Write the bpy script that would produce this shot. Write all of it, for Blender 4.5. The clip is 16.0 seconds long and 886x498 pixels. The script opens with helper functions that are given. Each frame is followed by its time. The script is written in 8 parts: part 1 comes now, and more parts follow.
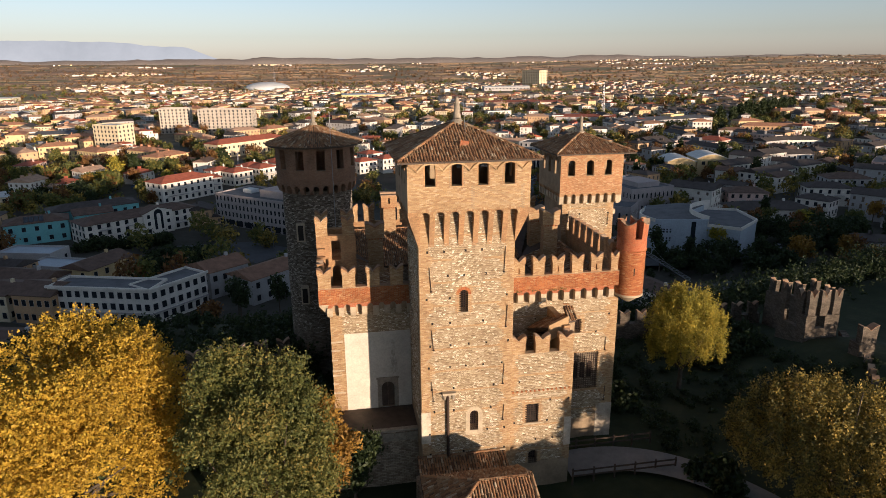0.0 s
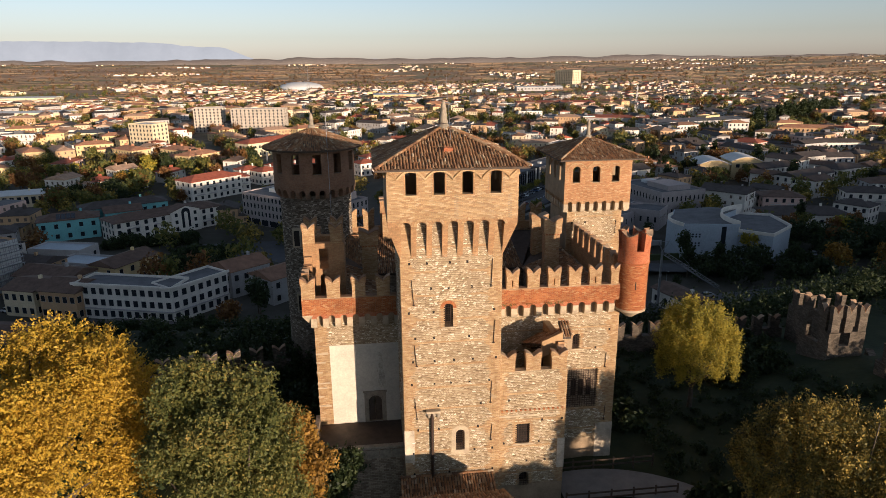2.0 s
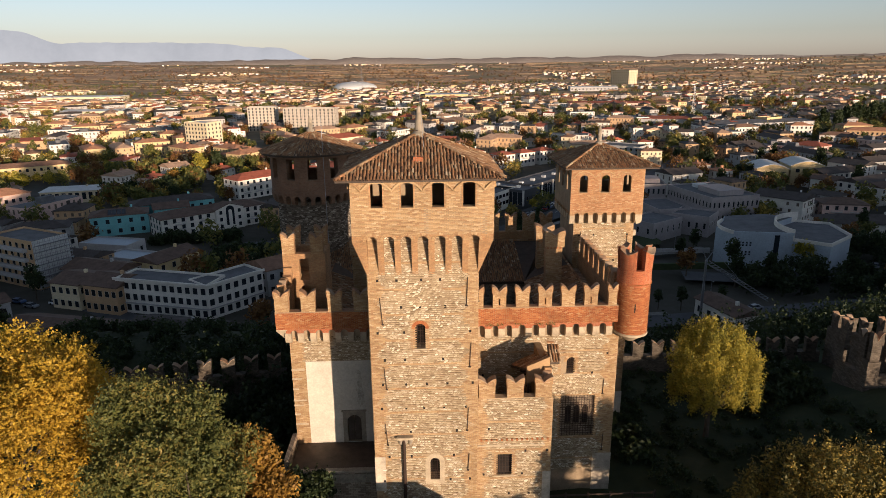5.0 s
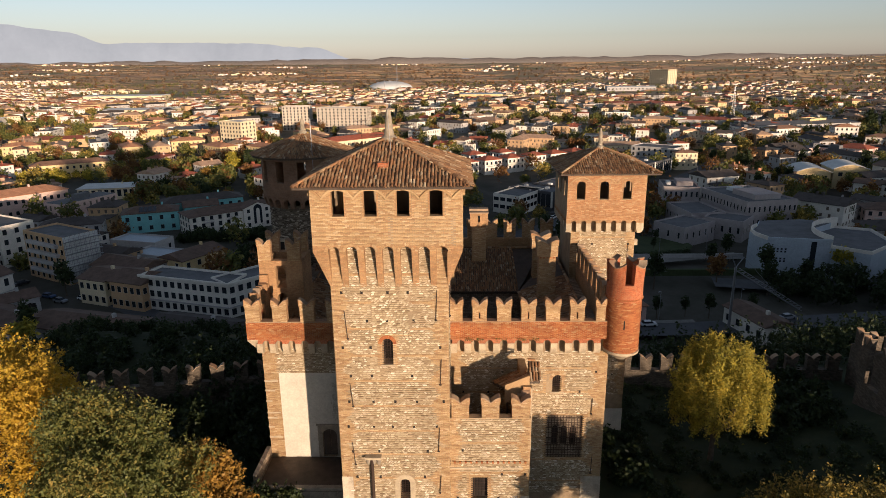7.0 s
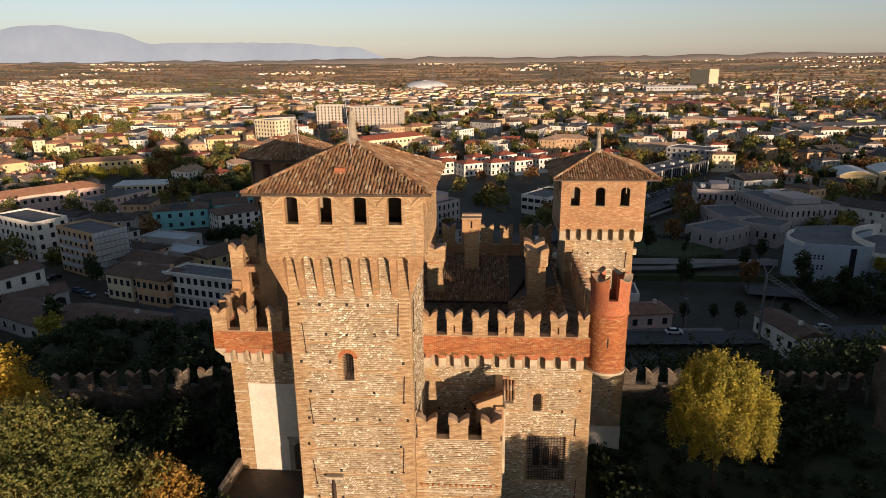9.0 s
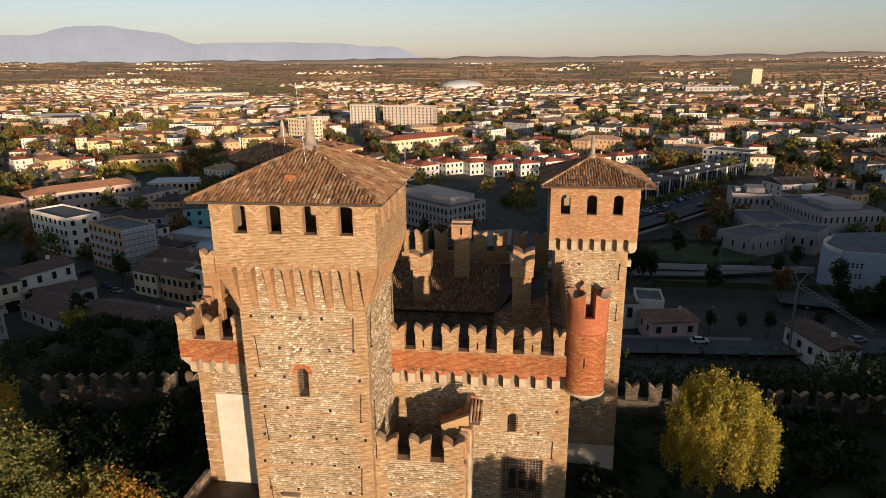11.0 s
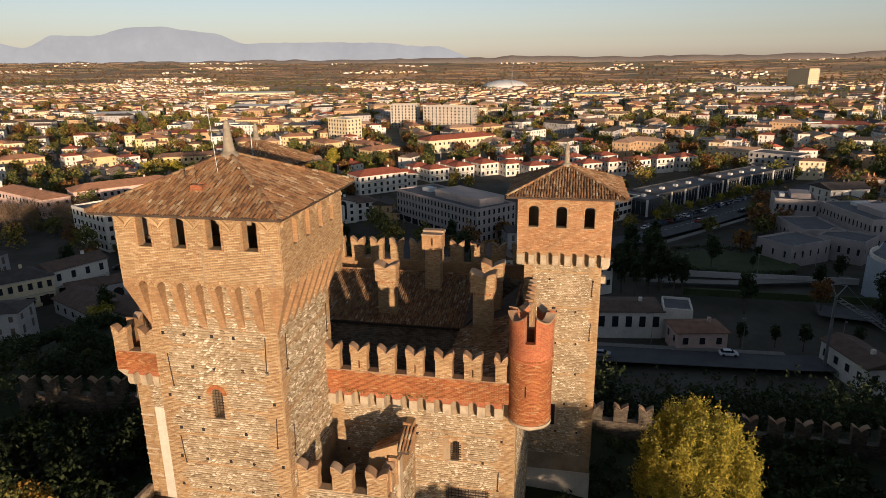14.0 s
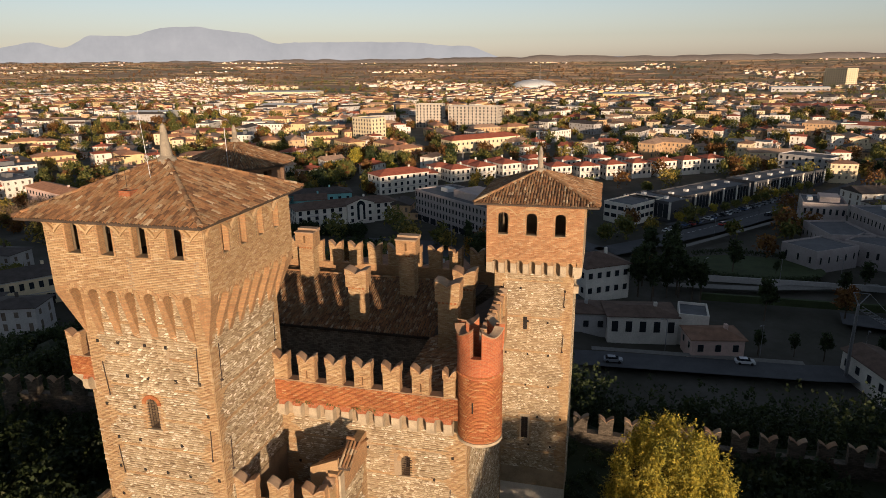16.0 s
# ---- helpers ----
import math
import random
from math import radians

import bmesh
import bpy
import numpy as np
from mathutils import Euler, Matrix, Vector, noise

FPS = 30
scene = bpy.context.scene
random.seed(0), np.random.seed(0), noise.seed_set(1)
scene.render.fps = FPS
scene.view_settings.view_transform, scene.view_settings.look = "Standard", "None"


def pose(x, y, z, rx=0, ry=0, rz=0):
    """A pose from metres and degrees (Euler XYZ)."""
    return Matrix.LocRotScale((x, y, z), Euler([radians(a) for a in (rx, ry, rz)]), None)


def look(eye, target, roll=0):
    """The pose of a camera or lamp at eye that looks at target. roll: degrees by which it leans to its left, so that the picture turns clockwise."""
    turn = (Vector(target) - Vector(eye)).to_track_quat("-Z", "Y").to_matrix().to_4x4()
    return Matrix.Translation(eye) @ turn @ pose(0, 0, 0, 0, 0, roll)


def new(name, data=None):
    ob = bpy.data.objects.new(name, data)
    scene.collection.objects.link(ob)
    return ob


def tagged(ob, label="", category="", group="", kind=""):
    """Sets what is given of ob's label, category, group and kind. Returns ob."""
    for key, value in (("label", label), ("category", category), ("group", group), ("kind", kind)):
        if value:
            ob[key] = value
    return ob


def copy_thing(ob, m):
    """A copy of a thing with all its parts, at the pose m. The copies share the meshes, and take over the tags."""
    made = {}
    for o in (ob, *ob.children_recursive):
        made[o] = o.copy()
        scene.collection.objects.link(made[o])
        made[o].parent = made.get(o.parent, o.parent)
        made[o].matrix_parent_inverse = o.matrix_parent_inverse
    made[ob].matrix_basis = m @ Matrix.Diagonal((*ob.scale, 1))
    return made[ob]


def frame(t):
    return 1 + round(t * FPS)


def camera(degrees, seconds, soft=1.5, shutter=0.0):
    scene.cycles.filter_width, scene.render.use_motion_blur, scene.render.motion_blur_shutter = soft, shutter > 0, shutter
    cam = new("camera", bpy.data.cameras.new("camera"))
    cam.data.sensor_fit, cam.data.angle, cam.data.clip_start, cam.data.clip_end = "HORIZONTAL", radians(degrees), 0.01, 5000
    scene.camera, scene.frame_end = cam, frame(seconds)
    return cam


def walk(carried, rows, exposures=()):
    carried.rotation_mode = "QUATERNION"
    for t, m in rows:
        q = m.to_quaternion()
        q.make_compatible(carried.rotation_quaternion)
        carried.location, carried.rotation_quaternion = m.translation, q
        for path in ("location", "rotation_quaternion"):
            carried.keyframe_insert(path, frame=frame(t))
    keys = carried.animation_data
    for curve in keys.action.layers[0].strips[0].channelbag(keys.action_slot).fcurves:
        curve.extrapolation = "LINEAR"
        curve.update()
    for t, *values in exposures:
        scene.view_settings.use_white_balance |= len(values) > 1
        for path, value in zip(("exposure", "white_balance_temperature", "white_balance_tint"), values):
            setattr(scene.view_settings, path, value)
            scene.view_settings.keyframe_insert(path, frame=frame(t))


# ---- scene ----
cam = camera(69.5, 16.0, soft=0.75)
METRES, EYE, TILT, LEAN, TURN = 33.0, 31.26, 0.0, 0.0, -9.6
ROWS = [
    (0.0, 0.0, 0.0, 0.0, -0.14, -16.33, 0.48),
    (0.5, 0.0227, 0.0175, 0.0007, 0.54, -16.33, 0.48),
    (1.0, 0.0458, 0.0354, 0.0016, 1.26, -16.33, 0.49),
    (1.5, 0.0686, 0.0523, 0.0023, 1.98, -16.32, 0.49),
    (2.0, 0.0911, 0.0688, 0.003, 2.75, -16.31, 0.5),
    (2.5, 0.1136, 0.0857, 0.0041, 3.53, -16.32, 0.52),
    (3.0, 0.1356, 0.1023, 0.0046, 4.31, -16.3, 0.54),
    (3.5, 0.1575, 0.1191, 0.0052, 5.1, -16.3, 0.54),
    (4.0, 0.1797, 0.1364, 0.0057, 5.9, -16.29, 0.55),
    (6.5, 0.3016, 0.2369, 0.0058, 9.84, -16.28, 0.6),
    (7.0, 0.3267, 0.259, 0.0054, 10.65, -16.28, 0.61),
    (7.5, 0.3515, 0.2816, 0.0048, 11.47, -16.29, 0.61),
    (8.0, 0.3762, 0.3042, 0.0039, 12.28, -16.29, 0.62),
    (8.5, 0.4005, 0.3267, 0.0036, 13.08, -16.29, 0.62),
    (9.0, 0.4246, 0.3493, 0.0034, 13.89, -16.3, 0.63),
    (11.5, 0.5424, 0.4599, 0.0054, 17.84, -16.29, 0.6),
    (12.0, 0.5653, 0.4816, 0.0059, 18.54, -16.28, 0.6),
    (12.5, 0.5883, 0.5032, 0.0062, 19.2, -16.28, 0.6),
    (13.0, 0.6114, 0.5251, 0.0066, 19.85, -16.27, 0.61),
    (13.5, 0.6351, 0.5466, 0.0075, 20.49, -16.29, 0.62),
    (14.0, 0.6594, 0.5679, 0.0079, 21.11, -16.29, 0.63),
    (14.5, 0.684, 0.5888, 0.0081, 21.74, -16.29, 0.63),
    (15.0, 0.7086, 0.6096, 0.0089, 22.37, -16.3, 0.64),
    (15.5, 0.7331, 0.6306, 0.0097, 23.01, -16.31, 0.64),
    (16.0, 0.7571, 0.6518, 0.0103, 23.65, -16.31, 0.63),
]
walk(cam, [(t, pose(0, 0, EYE, TILT, LEAN, TURN) @ pose(METRES * x, METRES * y, METRES * z, 90 + pitch, roll, yaw)) for t, x, y, z, yaw, pitch, roll in ROWS], exposures=[(0.0, 0.82, 5400, 12.0), (4.0, 0.75, 5480, 12.0), (9.0, 0.64, 5690, 12.0), (16.0, 0.56, 5820, 12.0)])
# ---- sun, sky ----
SUN_AZ = 30.0       # degrees from -y towards +x
SUN_EL = 5.5
world = bpy.data.worlds.new("sky")
scene.world = world
world.use_nodes = True
wn = world.node_tree.nodes
wl = world.node_tree.links
sky = wn.new("ShaderNodeTexSky")
sky.sky_type = "NISHITA"
sky.sun_disc = False
sky.sun_elevation = radians(SUN_EL)
sky.sun_rotation = radians(180.0 - SUN_AZ)
sky.altitude = 200
sky.air_density, sky.dust_density, sky.ozone_density = 1.0, 0.6, 2.0
haze = wn.new("ShaderNodeHueSaturation")
haze.inputs["Saturation"].default_value = 0.38
wl.new(sky.outputs[0], haze.inputs["Color"])
way = wn.new("ShaderNodeTexCoord")
rise = wn.new("ShaderNodeSeparateXYZ")
wl.new(way.outputs["Generated"], rise.inputs[0])
belt = wn.new("ShaderNodeValToRGB")     # pale, warm haze low over the horizon, thinning upwards
belt.color_ramp.elements[0].position, belt.color_ramp.elements[0].color = 0.0, (1.16, 1.0, 0.83, 1)
belt.color_ramp.elements[1].position, belt.color_ramp.elements[1].color = 0.3, (0.76, 0.78, 0.8, 1)
belt.color_ramp.elements.new(0.09).color = (1.0, 1.0, 0.97, 1)
wl.new(rise.outputs[2], belt.inputs[0])
thin = wn.new("ShaderNodeMix")
thin.data_type, thin.blend_type = "RGBA", "MULTIPLY"
thin.inputs[0].default_value = 1.0
wl.new(haze.outputs[0], thin.inputs[6])
wl.new(belt.outputs[0], thin.inputs[7])
wl.new(thin.outputs[2], wn["Background"].inputs[0])
wn["Background"].inputs[1].default_value = 0.115
lamp = bpy.data.lights.new("sun", "SUN")
lamp.energy, lamp.angle, lamp.color = 5.0, radians(0.6), (1.0, 0.7, 0.43)
sun = new("sun", lamp)
sun_dir = Vector((math.sin(radians(SUN_AZ)) * math.cos(radians(SUN_EL)), -math.cos(radians(SUN_AZ)) * math.cos(radians(SUN_EL)), math.sin(radians(SUN_EL))))
sun.matrix_world = look(sun_dir * 300, (0, 0, 0))

TOWN = -35.0
rnd = random.Random(11)


# ---- materials ----
def base(name, rough=0.85, metal=0.0):
    m = bpy.data.materials.new(name)
    m.use_nodes = True
    nt = m.node_tree
    b = nt.nodes["Principled BSDF"]
    b.inputs["Roughness"].default_value = rough
    b.inputs["Metallic"].default_value = metal
    b.inputs["Specular IOR Level"].default_value = 0.3
    return m, nt, b


def link(nt, a, b):
    nt.links.new(a, b)


def math_node(nt, op, a, b=0.0, c=0.0):
    n = nt.nodes.new("ShaderNodeMath")
    n.operation = op
    for i, v in enumerate((a, b, c)):
        if isinstance(v, (int, float)):
            n.inputs[i].default_value = v
        else:
            link(nt, v, n.inputs[i])
    return n.outputs[0]


def noise_node(nt, vec, scale, detail=4.0, rough=0.6):
    n = nt.nodes.new("ShaderNodeTexNoise")
    n.inputs["Scale"].default_value = scale
    n.inputs["Detail"].default_value = detail
    n.inputs["Roughness"].default_value = rough
    if vec is not None:
        link(nt, vec, n.inputs["Vector"])
    return n.outputs["Fac"]


def ramp(nt, fac, stops, kind="LINEAR"):
    r = nt.nodes.new("ShaderNodeValToRGB")
    r.color_ramp.interpolation = kind
    e = r.color_ramp.elements
    e[0].position, e[0].color = stops[0][0], (*stops[0][1], 1)
    e[1].position, e[1].color = stops[-1][0], (*stops[-1][1], 1)
    for p, c in stops[1:-1]:
        e.new(p).color = (*c, 1)
    link(nt, fac, r.inputs[0])
    return r.outputs[0]


def mix(nt, kind, fac, a, b):
    n = nt.nodes.new("ShaderNodeMix")
    n.data_type, n.blend_type = "RGBA", kind
    for i, v in ((0, fac), (6, a), (7, b)):
        if isinstance(v, (int, float)):
            n.inputs[i].default_value = v
        elif isinstance(v, tuple):
            n.inputs[i].default_value = (*v, 1)
        else:
            link(nt, v, n.inputs[i])
    return n.outputs[2]


def bump(nt, b, height, strength=0.4, dist=0.02):
    n = nt.nodes.new("ShaderNodeBump")
    n.inputs["Strength"].default_value = strength
    n.inputs["Distance"].default_value = dist
    link(nt, height, n.inputs["Height"])
    link(nt, n.outputs[0], b.inputs["Normal"])


def piece_mat(name, stops, rough=0.88, grain=14.0, stain=0.35, dark=0.55, kind="LINEAR", bump_d=0.01, big=0.45):
    """Each loose piece has a tone of its own, with grain on it and broad weather stains across the whole."""
    m, nt, b = base(name, rough)
    geo = nt.nodes.new("ShaderNodeNewGeometry")
    inf = nt.nodes.new("ShaderNodeObjectInfo")
    r = math_node(nt, "FRACT", math_node(nt, "ADD", geo.outputs["Random Per Island"], inf.outputs["Random"]))
    col = ramp(nt, r, stops, kind)
    pos = geo.outputs["Position"]
    g = noise_node(nt, pos, grain, 3)
    s = noise_node(nt, pos, big, 5, 0.65)
    col = mix(nt, "MULTIPLY", 0.6, col, ramp(nt, g, [(0.25, (0.6, 0.6, 0.6)), (0.75, (1.15, 1.12, 1.1))]))
    col = mix(nt, "MULTIPLY", stain, col, ramp(nt, s, [(0.35, (dark, dark * 0.95, dark * 0.9)), (0.62, (1.1, 1.08, 1.05))]))
    link(nt, col, b.inputs["Base Color"])
    bump(nt, b, g, 0.5, bump_d)
    return m


def plain_mat(name, c, rough=0.85, vary=0.25, scale=1.2, fine=9.0, metal=0.0, tint=None, bump_d=0.01):
    """Plaster, metal, timber, earth: one tone, mottled at two scales."""
    m, nt, b = base(name, rough, metal)
    pos = nt.nodes.new("ShaderNodeNewGeometry").outputs["Position"]
    lo, hi = tuple(x * (1 - vary) for x in c), tuple(min(1, x * (1 + vary)) for x in c)
    col = ramp(nt, noise_node(nt, pos, scale, 5, 0.65), [(0.3, tint or lo), (0.5, c), (0.72, hi)])
    g = noise_node(nt, pos, fine, 3)
    col = mix(nt, "MULTIPLY", 0.5, col, ramp(nt, g, [(0.3, (0.7, 0.7, 0.7)), (0.7, (1.1, 1.1, 1.1))]))
    link(nt, col, b.inputs["Base Color"])
    bump(nt, b, g, 0.4, bump_d)
    return m


def brick_mat(name, c1, c2, mortar, round_at=None, w=0.25, h=0.072, stain=0.5):
    """Brickwork laid in courses; round_at (x, y, r) wraps it round an upright axis."""
    m, nt, b = base(name, 0.9)
    pos = nt.nodes.new("ShaderNodeNewGeometry").outputs["Position"]
    sep = nt.nodes.new("ShaderNodeSeparateXYZ")
    link(nt, pos, sep.inputs[0])
    if round_at:
        a = math_node(nt, "ARCTAN2", math_node(nt, "SUBTRACT", sep.outputs[1], round_at[1]), math_node(nt, "SUBTRACT", sep.outputs[0], round_at[0]))
        u = math_node(nt, "MULTIPLY", a, round_at[2])
    else:
        u = math_node(nt, "ADD", sep.outputs[0], sep.outputs[1])
    comb = nt.nodes.new("ShaderNodeCombineXYZ")
    link(nt, u, comb.inputs[0])
    link(nt, sep.outputs[2], comb.inputs[1])
    n = nt.nodes.new("ShaderNodeTexBrick")
    n.inputs["Scale"].default_value = 1.0
    n.inputs["Brick Width"].default_value, n.inputs["Row Height"].default_value = w, h
    n.inputs["Mortar Size"].default_value, n.inputs["Bias"].default_value = 0.008, -0.1
    for key, c in (("Color1", c1), ("Color2", c2), ("Mortar", mortar)):
        n.inputs[key].default_value = (*c, 1)
    link(nt, comb.outputs[0], n.inputs["Vector"])
    s = noise_node(nt, pos, 0.7, 6, 0.7)
    g = noise_node(nt, pos, 7.0, 3)
    col = mix(nt, "MULTIPLY", stain, n.outputs["Color"], ramp(nt, s, [(0.32, (0.5, 0.47, 0.43)), (0.6, (1.15, 1.1, 1.05))]))
    col = mix(nt, "MULTIPLY", 0.6, col, ramp(nt, g, [(0.3, (0.7, 0.7, 0.7)), (0.7, (1.15, 1.12, 1.1))]))
    link(nt, col, b.inputs["Base Color"])
    bump(nt, b, math_node(nt, "SUBTRACT", g, n.outputs["Fac"]), 0.6, 0.015)
    return m


BRICK = piece_mat("old_brick", [(0.0, (0.317, 0.192, 0.098)), (0.3, (0.382, 0.251, 0.125)), (0.6, (0.419, 0.29, 0.149)), (0.85, (0.456, 0.324, 0.175)), (1.0, (0.513, 0.393, 0.241))])
RED = piece_mat("red_brick", [(0.0, (0.276, 0.09, 0.032)), (0.4, (0.35, 0.126, 0.043)), (0.85, (0.386, 0.162, 0.059)), (1.0, (0.432, 0.261, 0.126))], stain=0.6)
STONE = piece_mat("river_stone", [(0.0, (0.224, 0.164, 0.096)), (0.2, (0.358, 0.277, 0.164)), (0.5, (0.459, 0.384, 0.249)), (0.8, (0.56, 0.486, 0.339)), (0.93, (0.694, 0.633, 0.486)), (1.0, (0.84, 0.791, 0.655))], grain=20.0)
TILE = piece_mat("roof_tile", [(0.0, (0.14, 0.08, 0.045)), (0.25, (0.24, 0.13, 0.062)), (0.5, (0.33, 0.175, 0.08)), (0.72, (0.3, 0.19, 0.098)), (0.92, (0.36, 0.255, 0.15)), (1.0, (0.52, 0.43, 0.29))], grain=9.0, stain=0.6, dark=0.5, big=0.8)
MORTAR = plain_mat("lime_mortar", (0.3, 0.225, 0.14), 0.95, 0.3, 0.8, 16)
WALL_BRICK = brick_mat("brickwork", (0.412, 0.253, 0.121), (0.329, 0.18, 0.086), (0.274, 0.195, 0.111))
RED_BRICK = brick_mat("red_brickwork", (0.38, 0.129, 0.054), (0.294, 0.087, 0.036), (0.342, 0.202, 0.117))
RUBBLE = brick_mat("rubble_stonework", (0.36, 0.3, 0.22), (0.16, 0.12, 0.085), (0.1, 0.075, 0.05), None, 0.34, 0.14, 0.6)
WORN = plain_mat("worn_stone", (0.27, 0.23, 0.17), 0.9, 0.3, 2.5, 14)
PALE = plain_mat("pale_stone", (0.4, 0.325, 0.22), 0.85, 0.25, 1.6, 12)
CAP = piece_mat("merlon_capping", [(0.0, (0.234, 0.135, 0.077)), (0.5, (0.324, 0.211, 0.126)), (1.0, (0.396, 0.297, 0.198))], grain=6)
PLASTER = plain_mat("white_plaster", (0.531, 0.487, 0.399), 0.9, 0.14, 0.6, 8)
DARKWOOD = plain_mat("dark_wood", (0.07, 0.05, 0.035), 0.7, 0.3, 2, 14)
IRON = plain_mat("rusty_iron", (0.06, 0.04, 0.03), 0.6, 0.3, 4, 20, 0.4)
LEAD = plain_mat("grey_metal", (0.3, 0.3, 0.31), 0.45, 0.2, 3, 20, 0.7)
# near-black for plates that paint the unlit insides of openings
HOLLOW = plain_mat("soot_dark", (0.025, 0.02, 0.017), 0.95, 0.3)
FLOOR = plain_mat("cement_floor", (0.14, 0.12, 0.1), 0.9, 0.3, 0.7, 6)


# ---- mesh helpers ----
def thing(name, loc=(0, 0, 0), label="", category="", group="", kind=""):
    ob = new(name)
    ob.location = loc
    ob.empty_display_size = 0.3
    return tagged(ob, label, category, group, kind)


def hang(ob, parent):
    ob.parent = parent
    if parent.data is None:
        ob.matrix_parent_inverse = Matrix.Translation(-Vector(parent.location))
    return ob


def part(name, bm, material, parent=None, label="", smooth=False):
    me = bpy.data.meshes.new(name)
    bm.to_mesh(me)
    bm.free()
    for m in (material if isinstance(material, (list, tuple)) else [material]):
        me.materials.append(m)
    if smooth:
        for p in me.polygons:
            p.use_smooth = True
    ob = new(name, me)
    if parent is not None:
        hang(ob, parent)
    if label:
        ob["label"] = label
    return ob


def raw(name, verts, faces, material, parent=None, label="", kind=""):
    me = bpy.data.meshes.new(name)
    me.from_pydata(verts, [], faces)
    me.materials.append(material)
    ob = new(name, me)
    if parent is not None:
        hang(ob, parent)
    return tagged(ob, label, "", "", kind)


def add_box(bm, x0, x1, y0, y1, z0, z1):
    v = [bm.verts.new(p) for p in ((x0, y0, z0), (x1, y0, z0), (x1, y1, z0), (x0, y1, z0), (x0, y0, z1), (x1, y0, z1), (x1, y1, z1), (x0, y1, z1))]
    for f in ((3, 2, 1, 0), (4, 5, 6, 7), (0, 1, 5, 4), (1, 2, 6, 5), (2, 3, 7, 6), (3, 0, 4, 7)):
        bm.faces.new([v[i] for i in f])
    return bm


def box(*a, bevel=0.0):
    bm = add_box(bmesh.new(), *a)
    if bevel:
        bmesh.ops.bevel(bm, geom=bm.edges[:], offset=bevel, segments=1, affect="EDGES")
    return bm


def hull(points):
    bm = bmesh.new()
    for p in points:
        bm.verts.new(p)
    bmesh.ops.convex_hull(bm, input=bm.verts[:])
    return bm


def prism(bm, poly, place, depth):
    """Extrudes a flat outline (u, v) by depth; place(u, v, w) gives the point."""
    a = [bm.verts.new(place(u, v, 0.0)) for u, v in poly]
    b = [bm.verts.new(place(u, v, depth)) for u, v in poly]
    n = len(poly)
    bm.faces.new(a)
    bm.faces.new(b[::-1])
    for i in range(n):
        j = (i + 1) % n
        bm.faces.new((a[j], a[i], b[i], b[j]))
    bmesh.ops.recalc_face_normals(bm, faces=bm.faces[:])
    return bm


def tube(bm, p0, p1, r0, r1=None, n=8):
    r1 = r0 if r1 is None else r1
    p0, p1 = Vector(p0), Vector(p1)
    q = (p1 - p0).to_track_quat("Z", "Y")
    ra = [bm.verts.new(p0 + q @ Vector((r0 * math.cos(2 * math.pi * i / n), r0 * math.sin(2 * math.pi * i / n), 0))) for i in range(n)]
    rb = [bm.verts.new(p1 + q @ Vector((r1 * math.cos(2 * math.pi * i / n), r1 * math.sin(2 * math.pi * i / n), 0))) for i in range(n)]
    for i in range(n):
        bm.faces.new((ra[i], ra[(i + 1) % n], rb[(i + 1) % n], rb[i]))
    bm.faces.new(ra[::-1])
    bm.faces.new(rb)
    return bm


def lathe(bm, cx, cy, profile, n=40, a0=0.0, a1=2 * math.pi):
    """Turns a closed outline (r, z) round an upright axis."""
    full = abs(a1 - a0 - 2 * math.pi) < 1e-6
    steps = n if full else n + 1
    rings = []
    for i in range(steps):
        a = a0 + (a1 - a0) * i / n
        rings.append([bm.verts.new((cx + r * math.cos(a), cy + r * math.sin(a), z)) for r, z in profile])
    k = len(profile)
    for i in range(n):
        r0, r1 = rings[i], rings[(i + 1) % steps]
        for j in range(k):
            bm.faces.new((r0[j], r1[j], r1[(j + 1) % k], r0[(j + 1) % k]))
    if not full:
        bm.faces.new(rings[0])
        bm.faces.new(rings[-1][::-1])
    bmesh.ops.recalc_face_normals(bm, faces=bm.faces[:])
    return bm


def carve(ob, cutters):
    """Cuts openings right through a solid."""
    made = []
    for bm in cutters:
        me = bpy.data.meshes.new("cutter")
        bm.to_mesh(me)
        bm.free()
        c = new("cutter", me)
        made.append(c)
        mod = ob.modifiers.new("cut", "BOOLEAN")
        mod.operation, mod.solver, mod.object = "DIFFERENCE", "EXACT", c
    dg = bpy.context.evaluated_depsgraph_get()
    dg.update()
    me = bpy.data.meshes.new_from_object(ob.evaluated_get(dg))
    me.name = ob.name
    ob.modifiers.clear()
    ob.data = me
    for c in made:
        bpy.data.objects.remove(c)
    return ob


def frame_place(o, u, n):
    """place(u, v, w): u along the wall, v up, w outwards."""
    o, u, n = Vector(o), Vector(u), Vector(n)
    return lambda a, b, c: o + u * a + Vector((0, 0, b)) + n * c


def arch_outline(w, h, n=9):
    """Upright opening with a round head, w wide and h high, middle of the sill at 0."""
    r = w / 2
    pts = [(-r, 0), (r, 0)]
    for i in range(n + 1):
        a = math.pi * i / n
        pts.append((r * math.cos(a), h - r + r * math.sin(a)))
    return pts


